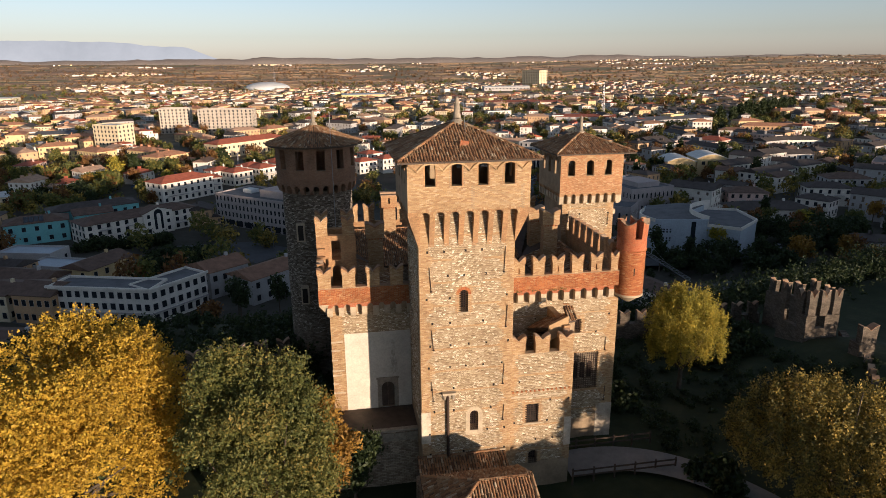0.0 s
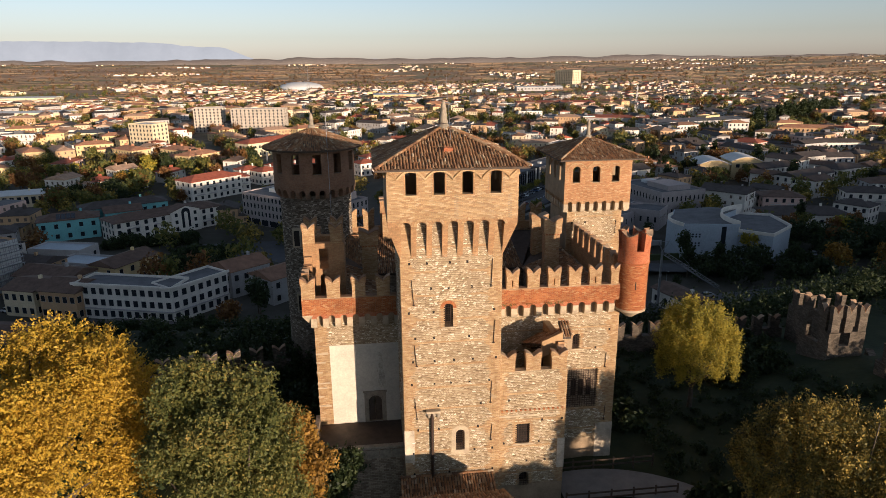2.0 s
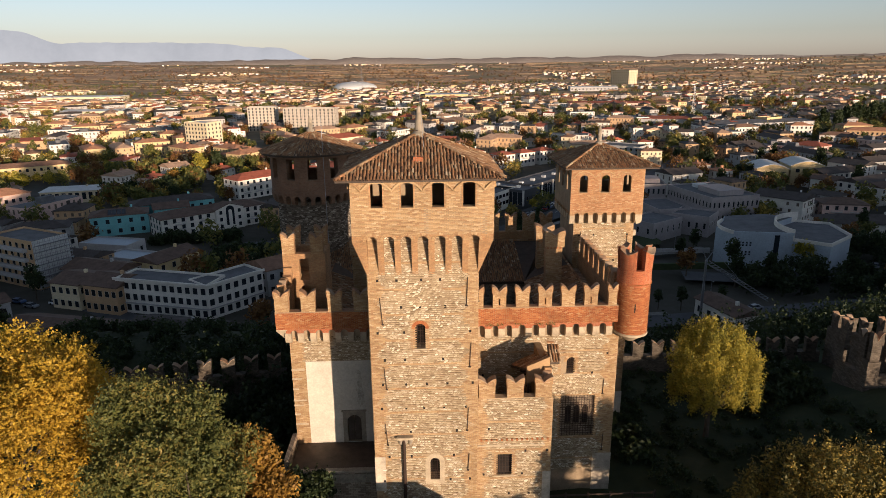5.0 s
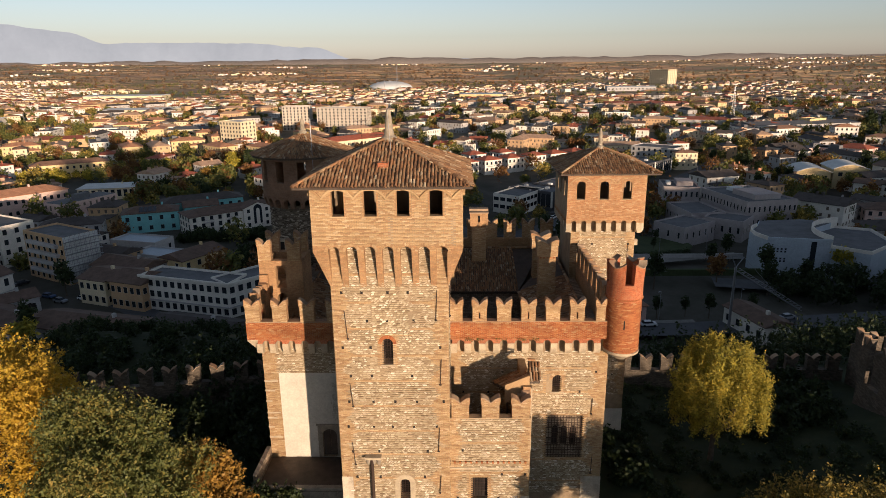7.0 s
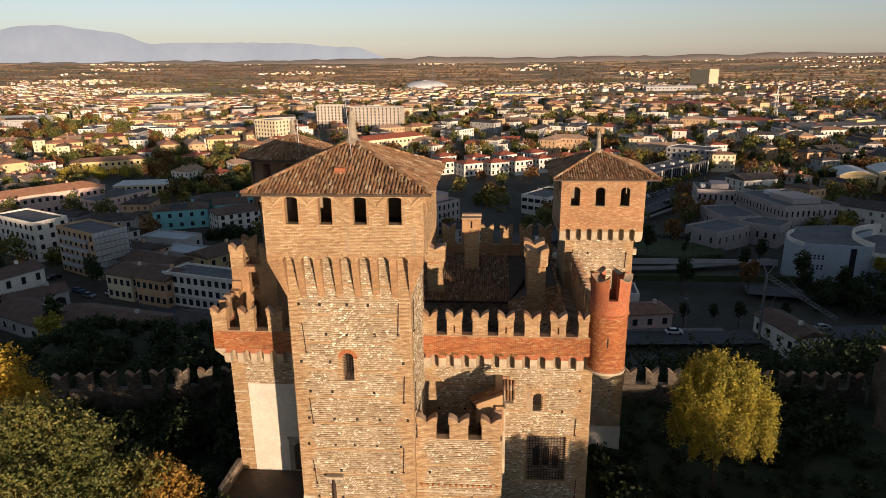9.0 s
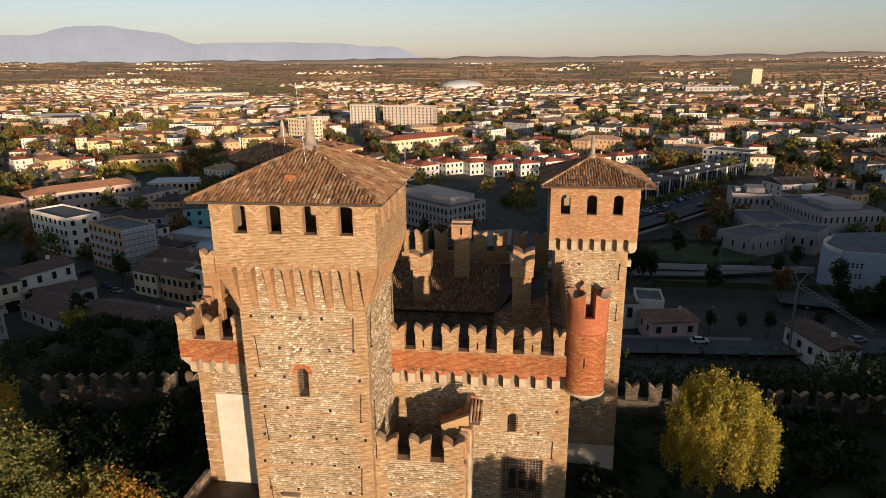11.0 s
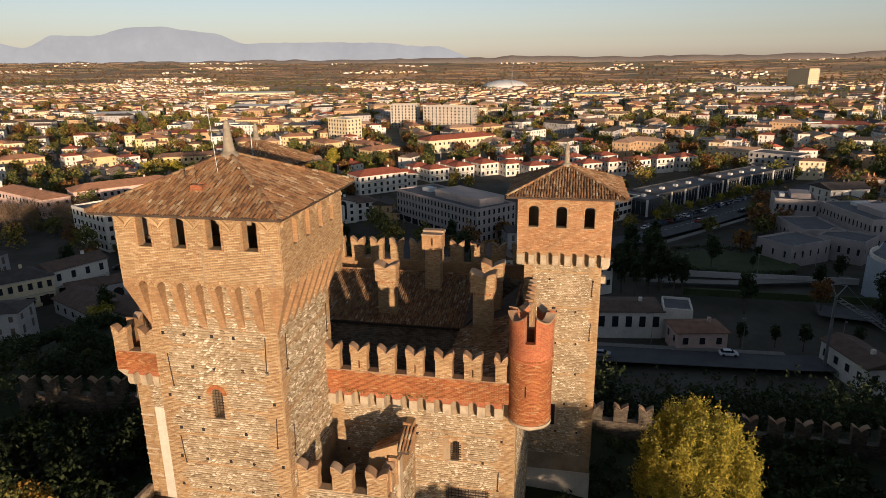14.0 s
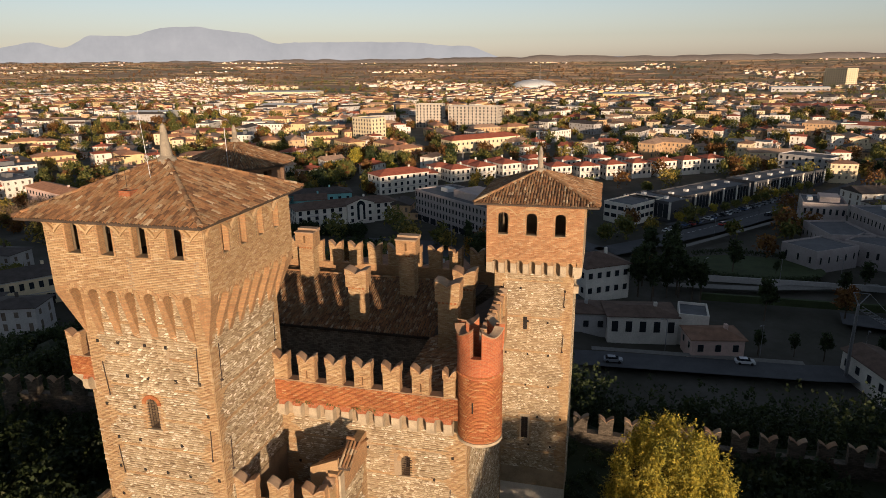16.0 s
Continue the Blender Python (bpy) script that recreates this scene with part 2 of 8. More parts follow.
# ---- masonry: loose bricks and stones on a wall ----
def lay(o, u, n, L, H, kind, seed, brick=(0.255, 0.075), stone=(0.21, 0.125)):
    """Lays courses over a wall of L by H. kind(u, v) says 1 brick, 2 stone, 0 bare. Gives vertices and faces of both."""
    r = np.random.RandomState(seed)
    o, u, n = np.array(o, float), np.array(u, float), np.array(n, float)
    up = np.array((0, 0, 1.0))
    out = {1: ([], []), 2: ([], [])}
    for what, (w, h) in ((1, brick), (2, stone)):
        vs, fs = out[what]
        for j in range(int(H / h)):
            v = j * h
            a = -r.rand() * w if what == 2 else -(j % 2) * w / 2
            while a < L:
                ln = w * (0.6 + 0.85 * r.rand()) if what == 2 else w
                c = a + ln / 2
                b0, b1 = max(a, 0), min(a + ln, L)
                a += ln
                if b1 - b0 < 0.05 or kind(min(max(c, 0.02), L - 0.02), v + h / 2) != what:
                    continue
                if what == 2 and r.rand() < 0.015:
                    continue
                g = 0.006 if what == 1 else 0.014
                d = (0.018 + 0.016 * r.rand()) if what == 1 else (0.03 + 0.035 * r.rand())
                lean = 0.0 if what == 1 else (0.05 if (j // 2) % 2 else -0.05) * (0.5 + r.rand())
                z0, z1 = v + g * 0.6, v + h - g * 0.6
                if what == 2:
                    z0 += 0.014 * r.rand()
                    z1 -= 0.014 * r.rand()
                k = len(vs)
                if what == 2:
                    # a rounded cobble: six-sided, domed towards the middle
                    c, zm = min(0.06, 0.3 * (b1 - b0)) * (0.5 + 0.7 * r.rand()), (z0 + z1) / 2 + 0.02 * (r.rand() - 0.5)
                    for e, dd in ((0.0, -0.01), (0.016, d)):
                        for aa, zz, s in ((b0 + g + e, zm, 0), (b0 + g + c, z0 + e, -1), (b1 - g - c, z0 + e, -1), (b1 - g - e, zm, 0), (b1 - g - c, z1 - e, 1), (b0 + g + c, z1 - e, 1)):
                            vs.append(tuple(o + u * (aa + lean * s) + up * zz + n * dd))
                    fs.append(tuple(range(k + 6, k + 12)))
                    fs += [(k + q, k + (q + 1) % 6, k + 6 + (q + 1) % 6, k + 6 + q) for q in range(6)]
                    continue
                i = 0.004
                for e, dd in ((0.0, -0.01), (i, d)):
                    for aa, zz, s in ((b0 + g + e, z0 + e, -1), (b1 - g - e, z0 + e, -1), (b1 - g - e, z1 - e, 1), (b0 + g + e, z1 - e, 1)):
                        vs.append(tuple(o + u * (aa + lean * s) + up * zz + n * dd))
                fs += [(k + 4, k + 5, k + 6, k + 7), (k, k + 1, k + 5, k + 4), (k + 1, k + 2, k + 6, k + 5), (k + 2, k + 3, k + 7, k + 6), (k + 3, k, k + 4, k + 7)]
    return out


def clad(parent, o, u, n, L, H, kind, seed, bmat=BRICK, smat=STONE, **sizes):
    out = lay(o, u, n, L, H, kind, seed, **sizes)
    if out[1][0]:
        raw("brickwork", *out[1], bmat, parent, kind="stuff")
    if out[2][0]:
        raw("stonework", *out[2], smat, parent, kind="stuff")


brick_shapes = {}


def piece_mesh(name, w, h, d, e, mat, seed):
    r = random.Random(seed)
    q = [(-w / 2, -h / 2), (w / 2, -h / 2), (w / 2, h / 2), (-w / 2, h / 2)]
    q = [(a + r.uniform(-e, e) * 0.6, b + r.uniform(-e, e) * 0.5) for a, b in q]
    if name == "stone":
        c, lean = 0.05, 0.045 * r.choice((-1, 1))
        q = [(-w / 2, 0), (-w / 2 + c - lean, -h / 2), (w / 2 - c - lean, -h / 2), (w / 2, 0), (w / 2 - c + lean, h / 2), (-w / 2 + c + lean, h / 2)]
    k = len(q)
    vs = [(a, 0.01, b) for a, b in q] + [(a * (1 - e * 2 / w), -d, b * (1 - e * 2 / h)) for a, b in q]
    me = bpy.data.meshes.new(name)
    me.from_pydata(vs, [], [tuple(range(k, 2 * k))] + [(i, (i + 1) % k, k + (i + 1) % k, k + i) for i in range(k)])
    me.materials.append(mat)
    return me


def lay_singles(parent, o, u0, u1, v0, v1, what, seed, skip=None):
    """Bricks (1) or stones (2) one by one on a south face whose lower left corner is o."""
    r = random.Random(seed)
    w, h = (0.255, 0.075) if what == 1 else (0.21, 0.125)
    if what not in brick_shapes:
        brick_shapes[what] = [piece_mesh("brick" if what == 1 else "stone", w * k - 0.016, h - 0.016, 0.02 + 0.005 * i if what == 1 else 0.03 + 0.008 * i, 0.005 if what == 1 else 0.014, BRICK if what == 1 else STONE, 900 + i) for i, k in enumerate((1.0, 1.0, 1.0) if what == 1 else (0.75, 0.9, 1.0, 1.15, 1.3))]
    v = v0
    j = 0
    while v + h <= v1 + 1e-6:
        a = u0 + (w / 2 if what == 1 and j % 2 else 0)
        while a < u1 - 0.08:
            i = r.randrange(len(brick_shapes[what]))
            ln = w if what == 1 else w * (0.75, 0.9, 1.0, 1.15, 1.3)[i]
            if a + ln > u1 + 0.03:
                break
            if not (skip and skip(a + ln / 2, v + h / 2)):
                ob = new("brick" if what == 1 else "stone", brick_shapes[what][i])
                hang(ob, parent)
                ob.matrix_basis = pose(o[0] + a + ln / 2, o[1], o[2] + v + h / 2, 0, r.uniform(-1, 1) if what == 1 else r.uniform(-5, 5), 0)
            a += ln
        v += h
        j += 1


def quoined(L, seed, belts=1.62, belt0=0.4, qw=0.75, keep=()):
    """Brick at both edges in uneven teeth, brick belts, stone between; keep: (u0, u1, v0, v1, margin) openings with a brick rim."""
    r = random.Random(seed)
    teeth = [(r.uniform(-0.25, 0.4), r.uniform(-0.25, 0.4)) for _ in range(200)]

    def kind(a, b):
        for u0, u1, v0, v1, rim in keep:
            if u0 < a < u1 and v0 < b < v1:
                return 0
            if u0 - rim < a < u1 + rim and v0 - 0.08 < b < v1 + rim:
                return 1
        t = teeth[int(b / 0.3) % 200]
        saw = qw * (0.65 + 0.75 * abs(2 * (((b - belt0) % belts) / belts) - 1))
        if a < saw + 0.35 * t[0] or a > L - saw - 0.35 * t[1]:
            return 1
        return 1 if (b - belt0) % belts < 0.16 else 2
    return kind


# ---- roof tiles ----
def tile_spots(eave0, eave1, top1, top0, du=0.185, dv=0.34, seed=1):
    """Places of the tiles on one slope, in columns up from the eave."""
    r = random.Random(seed)
    e0, e1, t1, t0 = (Vector(p) for p in (eave0, eave1, top1, top0))
    e = (e1 - e0).normalized()
    mid = ((t0 + t1) / 2 - (e0 + e1) / 2)
    nrm = e.cross(mid).normalized()
    s = nrm.cross(e).normalized()
    L, W = mid.dot(s), (e1 - e0).length
    a0, a1 = (t0 - e0).dot(e), (t1 - e0).dot(e)
    spots = []
    for i in range(int(W / du) + 1):
        a = (i + 0.5) * du
        for j in range(int(L / dv) + 1):
            b = j * dv
            f = min(1.0, (b + dv * 0.4) / L)
            if a < a0 * f - 0.05 or a > W + (a1 - W) * f + 0.05 or b > L - 0.1:
                continue
            p = e0 + e * (a + r.uniform(-0.02, 0.02)) + s * (b + r.uniform(-0.04, 0.04) - 0.06) + nrm * r.uniform(0.0, 0.025)
            m = Matrix((e, s, nrm)).transposed() @ Euler((radians(-3 + r.uniform(-2, 2)), 0, radians(r.uniform(-4, 4)))).to_matrix()
            spots.append(Matrix.Translation(p) @ m.to_4x4())
    return spots


def tile_shape(r=0.078, ln=0.44):
    vs, fs = [], []
    for y, rr in ((0.0, r), (ln, r * 0.8)):
        for i in range(6):
            a = math.pi * i / 5
            vs.append((rr * math.cos(a), y, rr * 1.05 * math.sin(a) + 0.01))
    for i in range(5):
        fs.append((i, i + 1, i + 7, i + 6))
    for i in range(6):
        vs.append((vs[i][0] * 0.8, 0.0, vs[i][2] * 0.75))
    for i in range(5):
        fs.append((i + 1, i, i + 12, i + 13))
    return vs, fs


TILE_V, TILE_F = tile_shape()
tile_mesh = bpy.data.meshes.new("tile")
tile_mesh.from_pydata(TILE_V, [], TILE_F)
tile_mesh.materials.append(TILE)


def lay_tiles(parent, spots, singles=0):
    """The first of the spots get tiles of their own; the others are joined."""
    for m in spots[:singles]:
        ob = new("tile", tile_mesh)
        hang(ob, parent)
        ob.matrix_basis = m
    vs, fs = [], []
    for m in spots[singles:]:
        k = len(vs)
        vs += [tuple(m @ Vector(p)) for p in TILE_V]
        fs += [tuple(k + i for i in f) for f in TILE_F]
    if vs:
        raw("tiling", vs, fs, TILE, parent, kind="stuff")


def ridge_spots(p0, p1, seed=3):
    r = random.Random(seed)
    p0, p1 = Vector(p0), Vector(p1)
    d = (p1 - p0).normalized()
    side = d.cross(Vector((0, 0, 1))).normalized()
    up = side.cross(d)
    m = Matrix((side, d, up)).transposed().to_4x4() @ Matrix.Diagonal((1.5, 1, 1.4, 1))
    n = int((p1 - p0).length / 0.36)
    return [Matrix.Translation(p0 + d * 0.36 * i + up * r.uniform(0.02, 0.05)) @ m for i in range(n)]


def hip_roof(parent, x0, x1, y0, y1, z, top, zt, singles=0, seed=5, du=0.185):
    """Four slopes from the eaves to top = (x0, x1, y0, y1) at zt (a point or a ridge), on a boarded deck."""
    a, b, c, d = (x0, y0, z), (x1, y0, z), (x1, y1, z), (x0, y1, z)
    ta, tb, tc, td = (top[0], top[2], zt), (top[1], top[2], zt), (top[1], top[3], zt), (top[0], top[3], zt)
    deck = part("roof_deck", hull([(p[0], p[1], p[2] - 0.03) for p in (a, b, c, d, ta, tb, tc, td)] + [(p[0], p[1], p[2] - 0.14) for p in (a, b, c, d)]), DARKWOOD, parent)
    s = []
    for k, (p, q, r_, t) in enumerate(((a, b, tb, ta), (b, c, tc, tb), (c, d, td, tc), (d, a, ta, td))):
        s += tile_spots(p, q, r_, t, du=du, seed=seed + k)
    for k, (p, q) in enumerate(((a, ta), (b, tb), (c, tc), (d, td))):
        s += ridge_spots(p, q, seed + 10 + k)
    if Vector(ta) != Vector(tb):
        s += ridge_spots(ta, tb, seed + 20)
    if Vector(tb) != Vector(tc):
        s += ridge_spots(tb, tc, seed + 21)
    lay_tiles(deck, s, singles)
    return deck


# ---- merlons, arches ----
def merlon_outline(w, h):
    """Swallowtail: two horns that curve down to a notch in the middle."""
    n, half = h * 0.73, w / 2
    pts = [(-half, 0), (half, 0), (half, h * 0.66), (half + 0.05, h * 0.7), (half + 0.06, h * 0.93)]
    right = []
    for i in range(7):
        t = i / 6
        right.append(((half + 0.03) * (1 - t), n + (h - n) * (1 - t ** 1.8) * (1.0 if i else 0.97)))
    left = [(-x, y) for x, y in right[-2::-1]]
    return pts + right + left + [(-half - 0.06, h * 0.93), (-half - 0.05, h * 0.7), (-half, h * 0.66)], right[::-1]


def merlon(parent, o, u, n, w=0.95, h=1.5, d=0.42, mat=WALL_BRICK, slit=False, half=0):
    """A merlon with its capping; o is the middle of its foot on the outer face."""
    place = frame_place(o, u, n)
    outline, curve = merlon_outline(w, h)
    bm = bmesh.new()
    prism(bm, outline, lambda a, b, c: place(a, b, -c), d)
    m = part("merlon", bm, mat, parent)
    if slit:
        carve(m, [prism(bmesh.new(), [(-0.04, h * 0.12), (0.04, h * 0.12), (0.04, h * 0.42), (-0.04, h * 0.42)], lambda a, b, c: place(a, b, 0.1 - c), d + 0.3)])
    if mat is WALL_BRICK:
        def inside(a, b):
            t = abs(a - w / 2)
            edge = h * 0.73 + h * 0.27 * (1 - (1 - min(1.0, t / (w / 2 + 0.03))) ** 1.8)
            return 1 if b < edge - 0.06 and not (slit and t < 0.1 and b < h * 0.46) else 0
        out = lay(place(-w / 2, 0.0, 0.0), tuple(u), tuple(n), w, h, inside, int(abs(o[0] * 7 + o[1] * 13 + o[2])) % 9999)
        raw("brickwork", *out[1], BRICK, m, kind="stuff")
    for s in (-1, 1):
        cb = bmesh.new()
        low = [(s * a, b - 0.005) for a, b in curve]
        high = [(s * a * 1.04, b + 0.055) for a, b in curve]
        prism(cb, low + high[::-1], lambda a, b, c: place(a, b, 0.045 - c), d + 0.09)
        part("cap", cb, CAP, m, "weathered tile capping")
    return m


def merlon_row(parent, o, u, n, at, w=0.95, h=1.5, d=0.42, mat=WALL_BRICK, slits=()):
    for i, a in enumerate(at):
        ww = w
        if isinstance(a, tuple):
            a, ww = a
        merlon(parent, Vector(o) + Vector(u) * a, u, n, ww, h, d, mat, i in slits)


def arcade(name, parent, o, u, n, L, z0, z1, at, r, thick, mat, label=""):
    """A wall band on a row of round arches: at are the middles, r the radius, the springing at z0."""
    place = frame_place(o, u, n)
    pts = [(0, z0)]
    for c in at:
        for i in range(9):
            a = math.pi * (1 - i / 8)
            pts.append((c + r * math.cos(a), z0 + r * math.sin(a)))
    pts += [(L, z0), (L, z1), (0, z1)]
    return part(name, prism(bmesh.new(), pts, lambda a, b, c: place(a, b, -c), thick), mat, parent, label)


def corbel(parent, o, u, n, w, out, h, mat=PALE):
    """A beaked stone bracket: top flush at h, foot at 0, reaching out from the wall."""
    place = frame_place(o, u, n)
    side = [(0, 0), (out * 0.55, 0.03 * h), (out * 0.8, 0.12 * h), (out * 0.93, 0.3 * h), (out, 0.42 * h), (out, h), (0, h)]
    bm = prism(bmesh.new(), side, lambda a, b, c: place(c - w / 2, b, a), w)
    return part("corbel", bm, mat, parent)


def lattice(parent, o, u, n, w, h, pitch=0.16, r=0.014):
    place = frame_place(o, u, n)
    bm = bmesh.new()
    k = max(2, int(w / pitch))
    for i in range(k + 1):
        a = -w / 2 + w * i / k
        tube(bm, place(a, 0, 0), place(a, h, 0), r, n=5)
    k = max(2, int(h / pitch))
    for i in range(k + 1):
        b = h * i / k
        tube(bm, place(-w / 2, b, 0), place(w / 2, b, 0), r, n=5)
    return part("window_grille", bm, IRON, parent, "rusty iron grille")


def arch_cutter(o, u, n, w, h, depth):
    place = frame_place(o, u, n)
    return prism(bmesh.new(), arch_outline(w, h), lambda a, b, c: place(a, b, 0.3 - c), depth + 0.3)


def iron_tie(parent, o, u, n, h, tilt=0.05):
    """A wall anchor: a rod against the wall with a hooked foot."""
    place = frame_place(o, u, n)
    bm = bmesh.new()
    tube(bm, place(0, 0, 0.07), place(tilt, h, 0.07), 0.025, n=6)
    tube(bm, place(-0.04, -0.02, 0.02), place(0.05, 0.02, 0.12), 0.05, n=6)
    return part("wall_anchor", bm, IRON, parent, "iron wall anchor")


# ---- ground ----
def smooth(t):
    t = min(1.0, max(0.0, t))
    return t * t * (3 - 2 * t)


def ground_z(x, y):
    """A hilltop that carries the castle and runs on behind it, falling to the plain."""
    s = max(y - 68 - 0.1 * max(0, x - 40), -22 - x + 0.9 * max(0, 36 - max(y, 12)) - 0.9 * max(0, 12 - y))
    s += 6 * math.sin(x * 0.045) + 4 * math.sin(y * 0.06 + 1)
    z = TOWN * smooth(s / 62)
    z += 3.0 * smooth((x - 24) / 30) * smooth((40 - y) / 40)
    z -= 1.6 * smooth((y - 44) / 14) * smooth((x - 24) / 8)
    z += 4.2 * math.exp(-((x - 52) ** 2 + (y - 53) ** 2) / 90)
    far = math.hypot(x, y)
    if far > 2300:
        z += 62 * min(1.3, (far - 2300) / 2400) ** 1.2
    if s < 50:
        z += 0.25 * math.sin(x * 0.31 + y * 0.17) * smooth((50 - s) / 60)
    return z


GRASS, gnt, gb = base("ground_cover", 0.95)
gpos = gnt.nodes.new("ShaderNodeNewGeometry").outputs["Position"]
gsep = gnt.nodes.new("ShaderNodeSeparateXYZ")
link(gnt, gpos, gsep.inputs[0])
g_turf = ramp(gnt, noise_node(gnt, gpos, 0.35, 6, 0.7), [(0.3, (0.014, 0.021, 0.007)), (0.55, (0.026, 0.033, 0.011)), (0.75, (0.045, 0.044, 0.018))])
g_vor = gnt.nodes.new("ShaderNodeTexVoronoi")
g_vor.inputs["Scale"].default_value = 0.0045
link(gnt, gpos, g_vor.inputs["Vector"])
g_field = ramp(gnt, g_vor.outputs["Color"], [(0.1, (0.3, 0.19, 0.11)), (0.35, (0.38, 0.26, 0.15)), (0.55, (0.2, 0.19, 0.09)), (0.8, (0.42, 0.27, 0.16))])
g_field = mix(gnt, "MULTIPLY", 0.7, g_field, ramp(gnt, noise_node(gnt, gpos, 0.02, 6, 0.7), [(0.3, (0.55, 0.55, 0.5)), (0.7, (1.2, 1.15, 1.1))]))
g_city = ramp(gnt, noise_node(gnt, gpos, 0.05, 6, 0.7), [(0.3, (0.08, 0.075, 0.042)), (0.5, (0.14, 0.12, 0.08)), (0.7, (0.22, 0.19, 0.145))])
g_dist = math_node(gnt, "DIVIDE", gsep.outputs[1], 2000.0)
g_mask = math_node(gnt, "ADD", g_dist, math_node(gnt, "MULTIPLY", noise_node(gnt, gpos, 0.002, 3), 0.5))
# paints the hill's shade: near town ground multiplied darker and bluer
g_hill_shade = ramp(gnt, math_node(gnt, "DIVIDE", gsep.outputs[1], 1000.0), [(0.36, (0.42, 0.45, 0.5)), (0.62, (1, 1, 1))])
g_city = mix(gnt, "MULTIPLY", 1.0, g_city, g_hill_shade)
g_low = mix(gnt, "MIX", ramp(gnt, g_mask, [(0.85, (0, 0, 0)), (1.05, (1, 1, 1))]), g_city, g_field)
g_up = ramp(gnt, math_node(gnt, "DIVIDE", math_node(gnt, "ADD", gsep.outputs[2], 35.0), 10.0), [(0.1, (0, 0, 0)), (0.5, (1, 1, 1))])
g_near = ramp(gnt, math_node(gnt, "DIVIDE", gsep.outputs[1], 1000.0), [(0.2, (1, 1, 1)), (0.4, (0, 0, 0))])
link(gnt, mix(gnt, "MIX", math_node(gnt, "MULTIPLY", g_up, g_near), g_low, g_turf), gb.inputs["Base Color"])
bump(gnt, gb, noise_node(gnt, gpos, 1.5, 5), 0.5, 0.1)

xs = sorted(set(list(range(-4800, -400, 400)) + [-500, -320, -220, -160] + list(range(-130, 260, 5)) + [280, 320, 400, 520, 700] + list(range(1000, 4900, 400))))
ys = sorted(set([-900, -600, -400, -280, -200, -140] + list(range(-100, 180, 5)) + [200, 240, 300, 400, 550, 800] + list(range(1200, 4900, 300))))
gv = [(x, y, ground_z(x, y)) for y in ys for x in xs]
nx = len(xs)
gf = [(j * nx + i, j * nx + i + 1, (j + 1) * nx + i + 1, (j + 1) * nx + i) for j in range(len(ys) - 1) for i in range(nx - 1)]
ground = raw("ground", gv, gf, GRASS)
for p in ground.data.polygons:
    p.use_smooth = True
tagged(ground, "grassy castle hill falling to a wide autumn plain", "ground", "", "structure")

X, Y, Z = Vector((1, 0, 0)), Vector((0, 1, 0)), Vector((0, 0, 1))
S_, N_, E_, W_ = -Y, Y, X, -X

# ---- main tower ----
OLDPLASTER = plain_mat("weathered_plaster", (0.47, 0.4, 0.3), 0.92, 0.35, 1.4, 9)
MT = thing("main_tower", (8.35, 43, 0), "tall brick and rubble castle tower with a flared top", "tower")
sx0, sx1, sy0, sy1 = 5.11, 11.6, 39.83, 46.1
bx0, bx1, by0, by1 = 4.39, 12.4, 39.25, 46.75
shaft = part("shaft", box(sx0, sx1, sy0, sy1, -6, 22.1), MORTAR, MT)
carve(shaft, [arch_cutter((8.13, sy0, 14.87), X, S_, 0.62, 1.6, 0.9), arch_cutter((8.9, sy0, 5.64), X, S_, 0.6, 1.6, 0.9)])
for cx, cz, w, h in ((8.13, 14.87, 0.62, 1.6), (8.9, 5.64, 0.6, 1.6)):
    lattice(shaft, (cx, sy0 + 0.12, cz), X, S_, w, h, 0.15)
    part("window_back", box(cx - w, cx + w, sy0 + 0.85, sy0 + 0.9, cz, cz + h), HOLLOW, shaft)
part("plaster_patch", box(sx0 - 0.045, 5.75, sy0 - 0.045, sy0 + 0.2, 4.9, 7.4, bevel=0.02), OLDPLASTER, shaft, "patch of worn plaster on the corner")
part("window_surround", prism(bmesh.new(), arch_outline(1.25, 2.25), lambda a, b, c: Vector((8.9 + a, sy0 - 0.026 - c, 5.3 + b)), 0.012), PALE, shaft, "plastered window surround")
carve(bpy.data.objects["window_surround"], [arch_cutter((8.9, sy0, 5.64), X, S_, 0.6, 1.6, 0.9)])
body = part("upper_chamber", box(bx0, bx1, by0, by1, 22.12, 25.32), MORTAR, MT, "brick belfry chamber with open windows")
cuts = [box(bx0 + 0.5, bx1 - 0.5, by0 + 0.5, by1 - 0.5, 22.4, 26)]
MTW = [5.86, 7.56, 9.28, 11.02]
MTY = [40.75, 42.2, 43.75, 45.25]
for c in MTW:
    cuts.append(box(c - 0.37, c + 0.37, by0 - 0.5, by1 + 0.5, 23.72, 25.2))
for c in MTY:
    cuts.append(box(bx0 - 0.5, bx1 + 0.5, c - 0.26, c + 0.26, 23.72, 25.16))
carve(body, cuts)
part("chamber_floor", box(bx0 + 0.45, bx1 - 0.45, by0 + 0.45, by1 - 0.45, 22.3, 22.42), DARKWOOD, MT)
sides = (("front", (bx0, by0, 0), X, S_, bx1 - bx0, sy0 - by0), ("east", (bx1, by0, 0), Y, E_, by1 - by0, bx1 - sx1), ("back", (bx1, by1, 0), -X, N_, bx1 - bx0, by1 - sy1), ("west", (bx0, by1, 0), -Y, W_, by1 - by0, sx0 - bx0))
